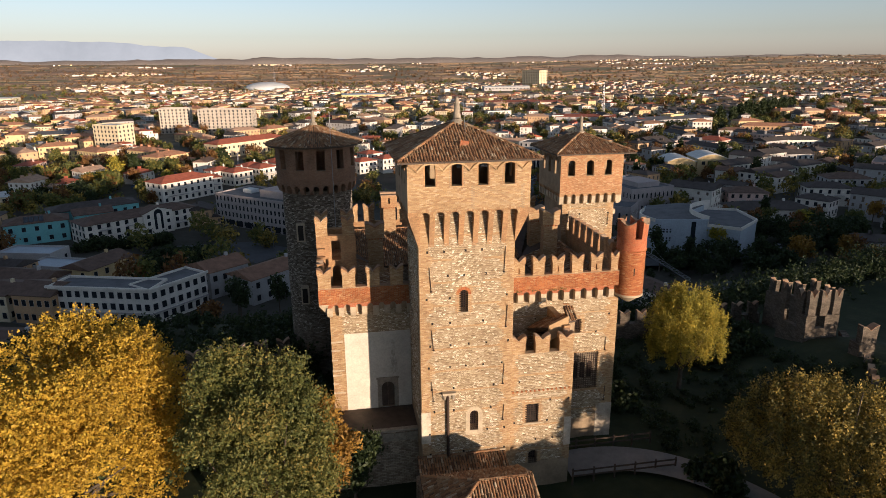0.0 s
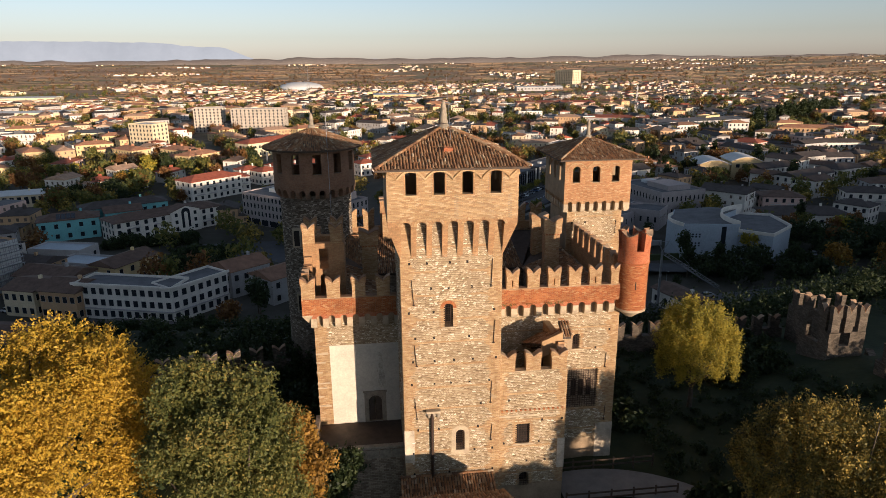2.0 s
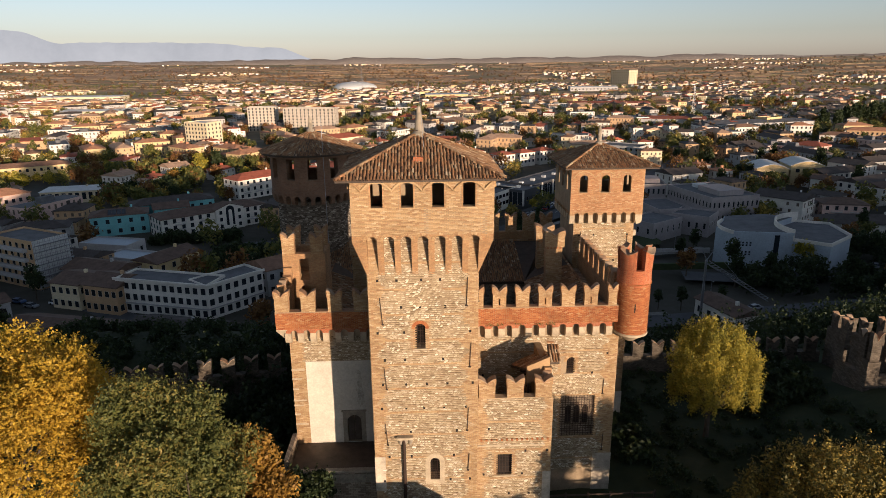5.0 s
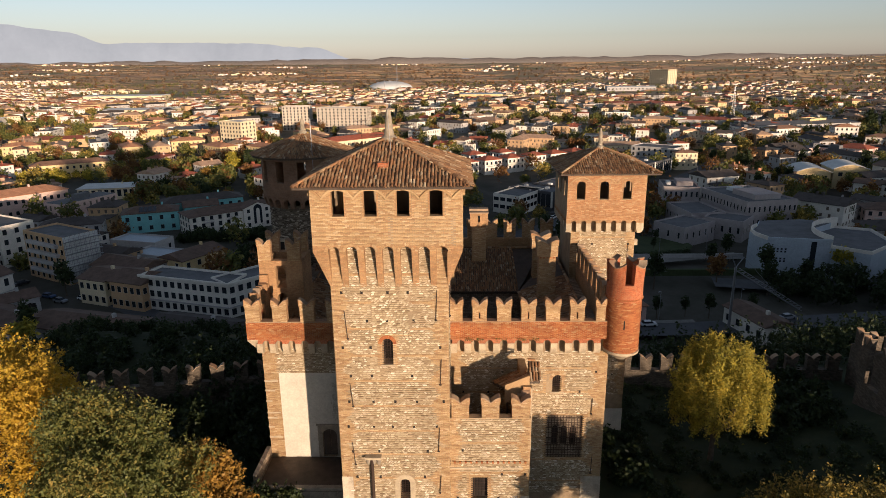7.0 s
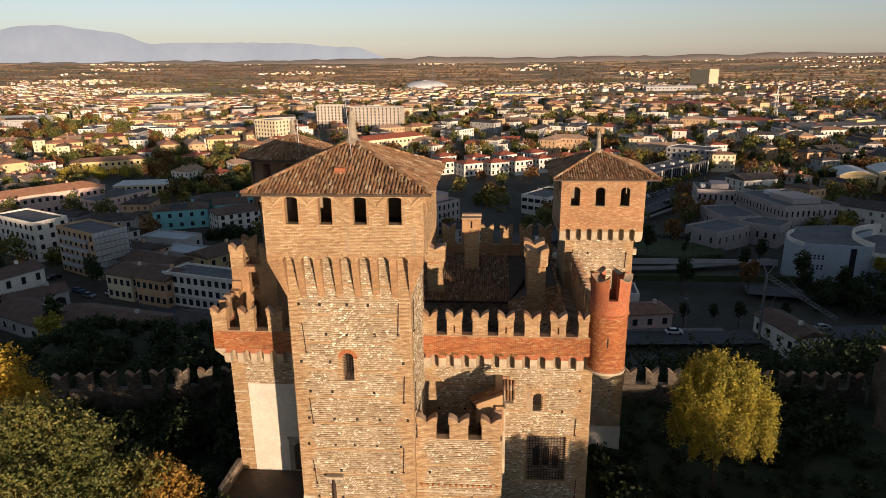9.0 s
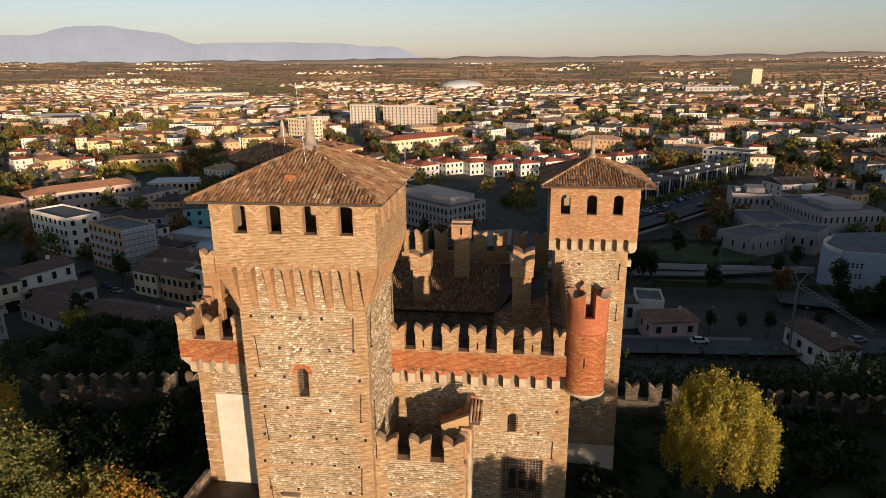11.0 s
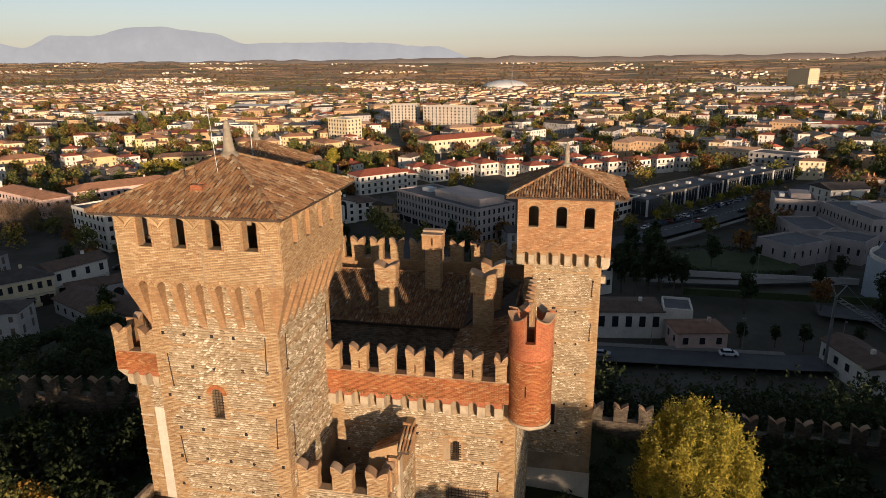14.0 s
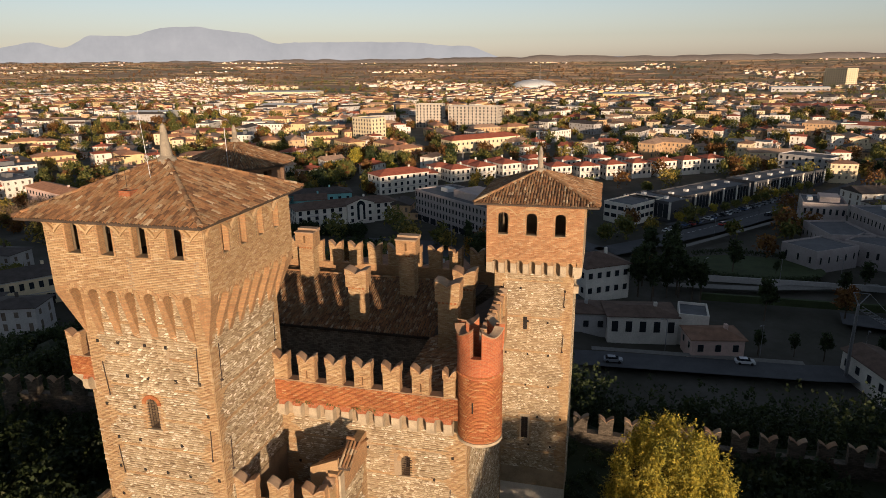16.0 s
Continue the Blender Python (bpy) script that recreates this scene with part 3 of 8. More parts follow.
for name, o, u, n, L, out in sides:
    pitch = 0.97 if L > 7.8 else 0.92
    at = [L / 2 + pitch * k for k in range(-3, 4)]
    cut = 0.0 if name in ("front", "back") else 0.42
    arcade("arcade", MT, Vector(o) + u * cut, u, n, L - 2 * cut, 21.75, 22.115, [c - cut for c in at], 0.31, 0.42, WALL_BRICK)
    edges = [(a + 0.31, b - 0.31) for a, b in zip(at[:-1], at[1:])]
    for a, b in edges:
        place = frame_place(o, u, n)
        side = [(0, 21.75), (-out - 0.03, 21.75), (-out - 0.03, 19.6), (-out, 19.6)]
        part("corbel", prism(bmesh.new(), side, lambda p, q, c: place(a + c, q, p), b - a), WALL_BRICK, MT)
    # ring of headers round each arch, and blind arches under the eaves
    place = frame_place(o, u, n)
    if name in ("front", "east"):
        for c in at:
            for i in range(11):
                t0, t1 = math.pi * i / 11 + 0.03, math.pi * (i + 1) / 11 - 0.03
                q = [(c + r_ * math.cos(t), 21.78 + r_ * math.sin(t)) for r_, t in ((0.32, t0), (0.47, t0), (0.47, t1), (0.32, t1))]
                part("voussoir", prism(bmesh.new(), q, lambda p, z, w: place(p, z, 0.04 - w), 0.06), BRICK, MT)
    wins = [m - o[0] for m in MTW] if name == "front" else [L * (k + 0.5) / 4 for k in range(4)]
    step = wins[1] - wins[0]
    for c in [wins[0] - step] + wins + [wins[-1] + step]:
        bm = bmesh.new()
        lo, hi = [], []
        for i in range(13):
            t = -1 + 2 * i / 12
            a = c + t * step / 2
            if 0.02 < a < L - 0.02:
                lo.append((a, 24.62 + 0.5 * (1 - abs(t) ** 2.2)))
                hi.append((a, 24.75 + 0.5 * (1 - abs(t) ** 2.2)))
        if len(lo) > 2:
            prism(bm, lo + hi[::-1], lambda p, z, w: place(p, z, 0.14 - w), 0.15)
            part("blind_arch", bm, BRICK, MT)
for cx, cy, dx, dy in ((bx0, by0, 1, 1), (bx1, by0, -1, 1), (bx1, by1, -1, -1), (bx0, by1, 1, -1)):
    ox, oy = (sx0 if dx > 0 else sx1), (sy0 if dy > 0 else sy1)
    ex, ey = cx + dx * 0.82, cy + dy * 0.72
    pts = [(cx, cy, 21.76), (ex, cy, 21.76), (ex, oy + dy * 0.03, 21.76), (cx, ey, 21.76), (ox + dx * 0.03, ey, 21.76), (ox, oy, 19.6), (ex, oy, 19.6), (ox, ey, 19.6), (ex, oy + dy * 0.03, 19.6), (ox + dx * 0.03, ey, 19.6)]
    part("corner_flare", hull(pts), WALL_BRICK, MT)
part("eaves_course", box(bx0 - 0.1, bx1 + 0.1, by0 - 0.1, by1 + 0.1, 25.26, 25.4), WALL_BRICK, MT)
keepF = [(2.68, 3.36, 12.85, 14.5, 0.24), (3.2, 4.38, 3.4, 5.5, 0.0)]
clad(MT, (sx0, sy0, 2), X, S_, sx1 - sx0, 20.0, quoined(sx1 - sx0, 5, keep=keepF + [(2.2, 4.4, 14.7, 17.4, 0.0)]), 3)
clad(MT, (sx1, sy0, 2), Y, E_, sy1 - sy0, 20.0, quoined(sy1 - sy0, 8, qw=0.5), 4)
clad(MT, (sx0, sy1, 6), -Y, W_, sy1 - sy0, 16.0, quoined(sy1 - sy0, 9, qw=0.5), 6)


def chamber_front(a, b):
    if 4.2 < a < 7.6 and b < 1.575:
        return 0
    z = b + 22.12
    x = a + bx0
    for c in MTW:
        if abs(x - c) < 0.42 and 23.68 < z < 25.24:
            return 0
    return 1


def chamber_east(a, b):
    z = b + 22.12
    for c in MTY:
        if abs(a + by0 - c) < 0.31 and 23.68 < z < 25.2:
            return 0
    return 1


clad(MT, (bx0, by0, 22.12), X, S_, bx1 - bx0, 3.15, chamber_front, 11)
lay_singles(MT, (bx0, by0, 22.12), 4.2, 7.6, 0.0, 1.575, 1, 5)
lay_singles(MT, (sx0, sy0, 2), 2.2, 4.4, 14.7, 17.4, 2, 6)
clad(MT, (bx1, by0, 22.12), Y, E_, by1 - by0, 3.15, chamber_east, 12)
def window_lining(parent, o, u, n, r_, spring, out_w, top=1.36, bow=0.85):
    place = frame_place(o, u, n)
    arc = [(r_ * math.cos(math.pi * i / 10), spring + r_ * bow * math.sin(math.pi * i / 10)) for i in range(11)]
    pts = [(out_w, 0.0), (out_w, top), (-out_w, top), (-out_w, 0.0), (-r_, 0.0)] + arc[::-1] + [(r_, 0.0)]
    part("window_lining", prism(bmesh.new(), pts, lambda a, b, c: place(a, b, 0.026 - c), 0.34), WALL_BRICK, parent)


for c in MTW:
    window_lining(MT, (c, by0, 23.7), X, S_, 0.34, 1.36, 0.44, 1.54, 0.3)
for c in MTY:
    window_lining(MT, (bx1, c, 23.7), Y, E_, 0.24, 1.34, 0.33, 1.5, 0.3)
for c in MTW:
    part("window_sill", box(c - 0.45, c + 0.45, by0 - 0.07, by0 + 0.2, 23.64, 23.715, bevel=0.01), BRICK, MT)
hip_roof(MT, 3.72, 12.9, 38.45, 47.5, 25.42, (8.3, 8.3, 42.98, 42.98), 27.42, singles=300, seed=31)
for px, pz, h in ((5.9, 16.5, 1.7), (6.0, 12.2, 1.5), (10.9, 17.6, 1.8), (11.1, 13.6, 1.6), (10.95, 9.2, 1.6), (5.95, 8.3, 1.5), (11.0, 6.3, 1.2)):
    iron_tie(MT, (px, sy0, pz), X, S_, h, -0.12 if px < 8 else 0.08)
for py, pz, h in ((40.4, 17.6, 1.8), (40.5, 12.8, 1.7), (45.4, 17.4, 1.6)):
    iron_tie(MT, (sx1, py, pz), Y, E_, h, 0.06)
bm = bmesh.new()
lathe(bm, 8.3, 42.98, [(0.0, 27.2), (0.46, 27.2), (0.44, 27.42), (0.3, 27.55), (0.24, 27.9), (0.15, 28.75), (0.11, 28.95), (0.0, 29.05)], 14)
fin = part("finial", bm, WORN, MT, "weathered stone finial")
for x, y, z0, z1, lean in ((8.55, 41.4, 26.6, 30.6, 0.25), (7.1, 41.0, 26.4, 28.6, 0.1), (7.9, 40.6, 26.0, 27.9, 0.0)):
    bm = tube(bmesh.new(), (x, y, z0), (x - lean, y, z1), 0.016, 0.009, 6)
    if z1 < 30:
        tube(bm, (x - lean - 0.35, y, z1 - 0.1), (x - lean + 0.35, y, z1 - 0.08), 0.02, n=5)
        for k in (-0.3, -0.1, 0.1, 0.3):
            tube(bm, (x - lean + k, y - 0.25, z1 - 0.09), (x - lean + k, y + 0.25, z1 - 0.09), 0.012, n=4)
    part("antenna_mast", bm, LEAD if z1 > 30 else IRON, MT, "thin metal aerial mast")
bm = add_box(bmesh.new(), 7.95, 8.5, 40.0, 40.62, 26.15, 26.42)
hatch = part("roof_hatch", bm, RED_BRICK, MT, "small open roof hatch")
carve(hatch, [box(8.02, 8.43, 40.07, 40.55, 26.3, 27)])
# downpipe on the front
part("lead_pipe", tube(bmesh.new(), (6.96, 39.66, 2.0), (6.96, 39.66, 8.7), 0.11, n=10), IRON, MT)
for k in range(3):
    part("hood_bracket", lathe(bmesh.new(), 6.75 + 0.31 * k, 39.72, [(0.02, 8.3), (0.1, 8.4), (0.15, 8.62), (0.15, 8.82), (0.02, 8.84)], 10), WORN, MT)
part("stone_hood", box(6.55, 7.55, 39.42, 39.83, 8.8, 8.96, bevel=0.02), PALE, MT, "pale stone hood over the drain")


def putlogs(parent, o, u, n, L, H, pitch=(1.35, 1.7), seed=2, skip=()):
    """Small square holes left by scaffold poles: flat near-black plates that paint the shade inside."""
    r = random.Random(seed)
    place = frame_place(o, u, n)
    b = 0.9
    while b < H - 0.4:
        a = 0.6 + r.uniform(-0.2, 0.3)
        while a < L - 0.3:
            if r.random() < 0.8 and not any(u0 < a < u1 and v0 < b < v1 for u0, u1, v0, v1 in skip):
                bm = prism(bmesh.new(), [(a, b), (a + 0.13, b), (a + 0.13, b + 0.15), (a, b + 0.15)], lambda p, q, c: place(p, q, 0.06 - c), 0.06)
                part("putlog_hole", bm, HOLLOW, parent)
            a += pitch[0] + r.uniform(-0.25, 0.25)
        b += pitch[1] + r.uniform(-0.1, 0.1)


putlogs(MT, (sx0, sy0, 3), X, S_, sx1 - sx0, 16.6, seed=4, skip=((2.2, 3.9, 10.5, 14), (2.8, 4.6, 1.5, 5)))

# ---- keep: walls round a court ----
KP = thing("castle_keep", (10, 55, 0), "square castle keep of brick and rubble with swallowtail merlons", "castle")
fy, py0 = 45.58, 45.07
wall_s = part("south_wall", box(-1.0, 22.1, fy, fy + 1.1, -6, 13.9), MORTAR, KP)
BIGW = (19.45, 4.85, 2.6, 3.3)
carve(wall_s, [arch_cutter((18.84, fy, 9.95), X, S_, 0.68, 1.25, 0.8), box(BIGW[0] - BIGW[2] / 2, BIGW[0] + BIGW[2] / 2, fy - 0.3, fy + 0.35, BIGW[1], BIGW[1] + BIGW[3]), arch_cutter((3.2, fy, 4.9), X, S_, 1.0, 2.2, 0.6)])
lattice(wall_s, (18.84, fy + 0.1, 9.95), X, S_, 0.68, 1.25, 0.13)
part("window_back", box(18.3, 19.4, fy + 0.75, fy + 0.79, 9.9, 11.3), HOLLOW, wall_s)
lattice(wall_s, (BIGW[0], fy + 0.02, BIGW[1]), X, S_, BIGW[2] - 0.04, BIGW[3], 0.19, 0.02)
bw = part("window_panel", box(BIGW[0] - 1.29, BIGW[0] + 1.29, fy + 0.25, fy + 0.34, BIGW[1], BIGW[1] + BIGW[3]), RUBBLE, wall_s)
carve(bw, [arch_cutter((BIGW[0] - 0.6 + 0.62 * k, fy + 0.25, BIGW[1] + 0.85), X, S_, 0.44, 1.5, 0.5) for k in range(3)])
for k in range(3):
    x = BIGW[0] - 0.6 + 0.62 * k
    part("window_pane", box(x - 0.24, x + 0.24, fy + 0.342, fy + 0.348, BIGW[1] + 0.8, BIGW[1] + 2.4), HOLLOW, bw)
for k in range(2):
    part("door_leaf", box(2.7 + 0.5 * k + 0.01, 3.19 + 0.5 * k, fy + 0.2, fy + 0.27, 4.9, 7.1, bevel=0.01), DARKWOOD, wall_s, "dark wooden door leaf")
part("door_lintel", box(2.3, 4.1, fy - 0.12, fy - 0.03, 7.36, 7.5, bevel=0.015), WORN, wall_s, "stone hood over the door")
jamb = part("door_frame", box(2.38, 4.02, fy - 0.075, fy - 0.033, 4.9, 7.36), WORN, wall_s, "worn stone door surround")
carve(jamb, [arch_cutter((3.2, fy, 4.9), X, S_, 1.0, 2.2, 0.6)])


def arch_ring(parent, cx, cz, r, o_y, thick=0.22, proud=0.03, mat=RED):
    n = max(9, int(r * 16))
    for i in range(n):
        t0, t1 = math.pi * i / n + 0.01, math.pi * (i + 1) / n - 0.01
        q = [(cx + a * math.cos(t), cz + a * math.sin(t)) for a, t in ((r, t0), (r + thick, t0), (r + thick, t1), (r, t1))]
        part("voussoir", prism(bmesh.new(), q, lambda p, z, w: Vector((p, o_y - proud + w, z)), proud + 0.05), mat, parent)


arch_ring(shaft, 8.13, 16.16, 0.33, sy0 - 0.01, 0.2, 0.045, RED)
part("window_sill", box(7.72, 8.54, sy0 - 0.08, sy0 + 0.1, 14.78, 14.865, bevel=0.01), PALE, shaft)
arch_ring(wall_s, 18.84, 10.86, 0.35, fy, mat=BRICK)
part("window_sill", box(18.35, 19.33, fy - 0.07, fy + 0.1, 9.85, 9.945, bevel=0.01), PALE, wall_s)


def corbel_band(parent, o, u, n, L, z0, count, out, mat=WALL_BRICK, first=0.0, h=1.0, stone=PALE, top=0.25):
    """Stone brackets and little arches that carry a parapet."""
    pitch = L / count
    r = pitch * 0.265
    for k in range(count + 1):
        a = first + pitch * k
        corbel(parent, Vector(o) + Vector(u) * a + Z * z0, u, n, pitch - 2 * r, out, h - r * 0.6, stone)
    arcade("arcade", parent, Vector(o) + Vector(n) * out, u, n, L + pitch * 0.3, z0 + h - r * 0.6 - 0.01, z0 + h + top + r * 0.4, [first + pitch * (k + 0.5) for k in range(count)], r, 0.4, mat)


corbel_band(KP, (11.75, fy, 0), X, S_, 9.4, 12.95, 10, 0.51, RED_BRICK, 0.1, 0.95)
corbel_band(KP, (-1.05, fy, 0), X, S_, 6.0, 12.95, 7, 0.51, RED_BRICK, 0.1, 0.95)
part("corner_block", hull([(-1.0, fy, 12.9), (-1.0, fy + 2.4, 12.9), (-1.0, py0, 13.95), (-1.72, py0, 13.95), (-1.72, fy + 2.4, 13.95), (-1.0, fy + 2.4, 14.05), (-1.72, py0, 14.05), (-1.72, fy + 2.4, 14.05), (-1.0, py0, 14.05)]), PALE, KP)
par = part("parapet", box(11.62, 21.9, py0, py0 + 0.45, 14.05, 15.3), MORTAR, KP, "red brick parapet")
clad(par, (11.62, py0, 14.05), X, S_, 10.2, 1.24, lambda a, b: 1, 21, RED)
part("parapet_coping", box(11.65, 21.9, py0 - 0.03, py0 + 0.5, 15.29, 15.335), CAP, KP)
merlon_row(KP, (0, py0, 15.3), X, S_, [(12.05, 0.8), 13.55, 15.13, 16.7, 18.28, 19.85, (21.35, 0.6)], 0.92, 1.5, 0.42, WALL_BRICK, (1, 3, 5))
par2 = part("parapet", box(-1.72, 5.05, py0, py0 + 0.45, 14.05, 15.3), MORTAR, KP, "red brick parapet")
clad(par2, (-1.72, py0, 14.05), X, S_, 6.7, 1.24, lambda a, b: 1, 22, RED)
part("parapet_coping", box(-1.72, 5.0, py0 - 0.03, py0 + 0.5, 15.29, 15.335), CAP, KP)
merlon_row(KP, (0, py0, 15.3), X, S_, [-1.22, 0.55, 2.35, 4.1], 0.95, 1.5)
KF = [(6.5, 7.45, 7.9, 9.3, 0.25), (6.55, 9.15, 2.85, 6.15, 0.1)]
clad(KP, (11.6, fy, 2), X, S_, 10.5, 11.0, quoined(10.5, 14, 1.75, 0.9, 0.9, KF), 23)
clad(KP, (-1.0, fy, 11.4), X, S_, 6.1, 1.9, lambda a, b: 1 if a < 0.9 else 2, 24)
clad(KP, (-1.0, fy, 2.5), X, S_, 1.0, 8.9, lambda a, b: 1, 25)
for k, z in enumerate((10.7, 10.0, 9.2, 8.3, 7.9, 7.2, 6.4)):
    part("stone_band", box(-1.03, -0.1 - 0.25 * (k % 3), fy - 0.04, fy + 0.1, z, z + 0.13, bevel=0.01), PALE, KP, "pale stone band")
pl = part("plaster_panel", box(0.0, 5.1, fy - 0.03, fy + 0.05, 2.5, 11.38), PLASTER, KP, "white plastered wall panel")
carve(pl, [arch_cutter((3.2, fy, 4.9), X, S_, 1.0, 2.2, 0.6)])
bm = bmesh.new()
rs_ = random.Random(33)
for k in range(70):
    h_ = rs_.random() ** 0.7
    w_ = 0.12 + 0.5 * h_
    a = 3.6 + 0.15 * h_ + rs_.gauss(0, 0.3) * w_
    b = 10.5 - 2.8 * h_
    add_box(bm, a, a + rs_.uniform(0.03, 0.16), fy - 0.034 - 0.00025 * k, fy - 0.028, b, b + rs_.uniform(0.05, 0.4))
part("water_stain", bm, plain_mat("stained_plaster", (0.43, 0.39, 0.32), 0.95, 0.3, 1.5, 12), KP, "grey water stain on the plaster")
part("plaster_foot", box(20.75, 22.15, fy - 0.045, fy + 0.05, -2, 3.3, bevel=0.015), OLDPLASTER, KP, "worn plaster on the wall foot")
iron_tie(KP, (21.4, fy, 3.6), X, S_, 1.4)
iron_tie(KP, (21.2, fy, 8.3), X, S_, 1.2)
putlogs(KP, (11.8, fy, 9.0), X, S_, 10.0, 4.0, (1.6, 1.5), 12, ((6.2, 7.8, 0, 3),))
for x, w in ((12.9, 0.3), (13.6, 0.25), (15.0, 0.4), (16.3, 0.3), (17.1, 0.35)):
    bm = bmesh.new()
    r = random.Random(int(x * 10))
    for i in range(60):
        a, h = r.uniform(-w, w), r.uniform(0.05, 0.22)
        p = Vector((x + a, py0 - 0.03 - r.uniform(0, 0.1), 14.05 + r.uniform(-0.12, 0.1)))
        v = [bm.verts.new(p + Vector((r.uniform(-0.05, 0.05), r.uniform(-0.05, 0.02), r.uniform(-0.02, h * 0.6)))) for _ in range(3)]
        bm.faces.new(v)
    tuft = part("weed_tuft", bm, plain_mat("moss", (0.07, 0.09, 0.02), 0.9), KP, "green weeds in the wall")
# west side
part("west_wall", box(-1.0, 0.2, fy + 1.1, 62.5, -8, 13.9), RUBBLE, KP)
par_w = part("parapet", box(-1.72, -1.27, py0 + 0.45, 48.4, 14.0, 15.3), RED_BRICK, KP)
merlon_row(KP, (-1.72, 0, 15.3), -Y, W_, [-46.9, -48.2], 0.9, 1.5)
part("walkway", box(-1.3, 22.0, fy + 0.0, 47.2, 13.88, 14.05), FLOOR, KP)
wt = part("wall_turret", box(-1.75, 1.3, 48.9, 51.6, 12, 18.3), WALL_BRICK, KP, "square brick wall turret with broken edges")
carve(wt, [box(-1.2, 0.8, 49.4, 51.1, 16.6, 19), box(-0.6, 0.1, 48, 50, 16.3, 17.9), arch_cutter((-0.25, 48.9, 14.2), X, S_, 0.7, 1.7, 1.4)])
merlon_row(wt, (0, 48.9, 18.3), X, S_, [-1.3, 0.75], 0.9, 1.5, 0.45)
merlon_row(wt, (0, 51.15, 18.3), X, S_, [-1.3, 0.75], 0.9, 1.5, 0.45)
for k in range(4):
    part("broken_step", box(-1.72, -1.1, 47.4 + 0.4 * k, 47.8 + 0.4 * k, 14, 15.7 + 0.55 * k, bevel=0.04), WALL_BRICK, KP)
part("parapet", box(-1.6, -1.15, 51.6, 62.0, 13.8, 15.3), WALL_BRICK, KP)
merlon_row(KP, (-1.6, 0, 15.3), -Y, W_, [-52.6 - 1.7 * k for k in range(5)], 0.95, 1.6)
# north side
part("north_wall", box(-0.5, 23.0, 64.9, 66.0, -25, 14.2), RUBBLE, KP)
part("parapet", box(-0.5, 21.3, 65.0, 65.45, 14.15, 15.4), WALL_BRICK, KP)
merlon_row(KP, (0, 65.0, 15.4), X, S_, [1.5 + 1.735 * k for k in range(12)], 1.1, 1.85, 0.42)
# east side
part("east_wall", box(20.9, 22.1, fy + 1.1, 64.9, -15, 13.9), RUBBLE, KP)
part("parapet", box(22.0, 22.43, 46.3, 57.6, 13.3, 15.4), WALL_BRICK, KP)
merlon_row(KP, (22.43, 0, 15.4), Y, E_, [47.6 + 1.5 * k for k in range(7)], 0.9, 1.6)
for k in range(8):
    corbel(KP, (22.1, 47.2 + 1.35 * k, 12.5), Y, E_, 0.4, 0.33, 0.85)
clad(KP, (22.1, fy, 1), Y, E_, 12.2, 12.0, quoined(12.2, 44, 2.4, 1.0, 0.8), 26)
# court ranges and roofs
part("north_range", box(-0.9, 17.4, 57.4, 64.9, 2, 12.85), RUBBLE, KP)
part("east_range", box(17.4, 20.9, 47.5, 64.9, 2, 12.6), RUBBLE, KP)
part("west_range", box(0.2, 4.2, 46.5, 57.4, 2, 12.4), RUBBLE, KP)
part("court_floor", box(0.2, 21, 46.4, 65, 0, 2.1), FLOOR, KP)


def lean_roof(parent, e0, e1, t1, t0, seed):
    pts = [Vector(p) for p in (e0, e1, t1, t0)]
    deck = part("roof_deck", hull([p - Z * 0.03 for p in pts] + [p - Z * 0.2 for p in pts]), DARKWOOD, parent)
    lay_tiles(deck, tile_spots(e0, e1, t1, t0, seed=seed) + ridge_spots(t0, t1, seed))
    return deck


lean_roof(KP, (-0.5, 57.0, 13.0), (17.2, 57.0, 13.0), (20.0, 63.6, 14.85), (-0.5, 63.6, 14.85), 41)
lean_roof(KP, (17.2, 57.0, 13.0), (17.2, 47.2, 13.0), (21.0, 47.2, 14.3), (21.0, 63.0, 14.6), 42)
lean_roof(KP, (4.5, 47.0, 12.6), (4.5, 57.0, 12.6), (0.4, 60.0, 14.2), (0.4, 47.0, 14.2), 43)

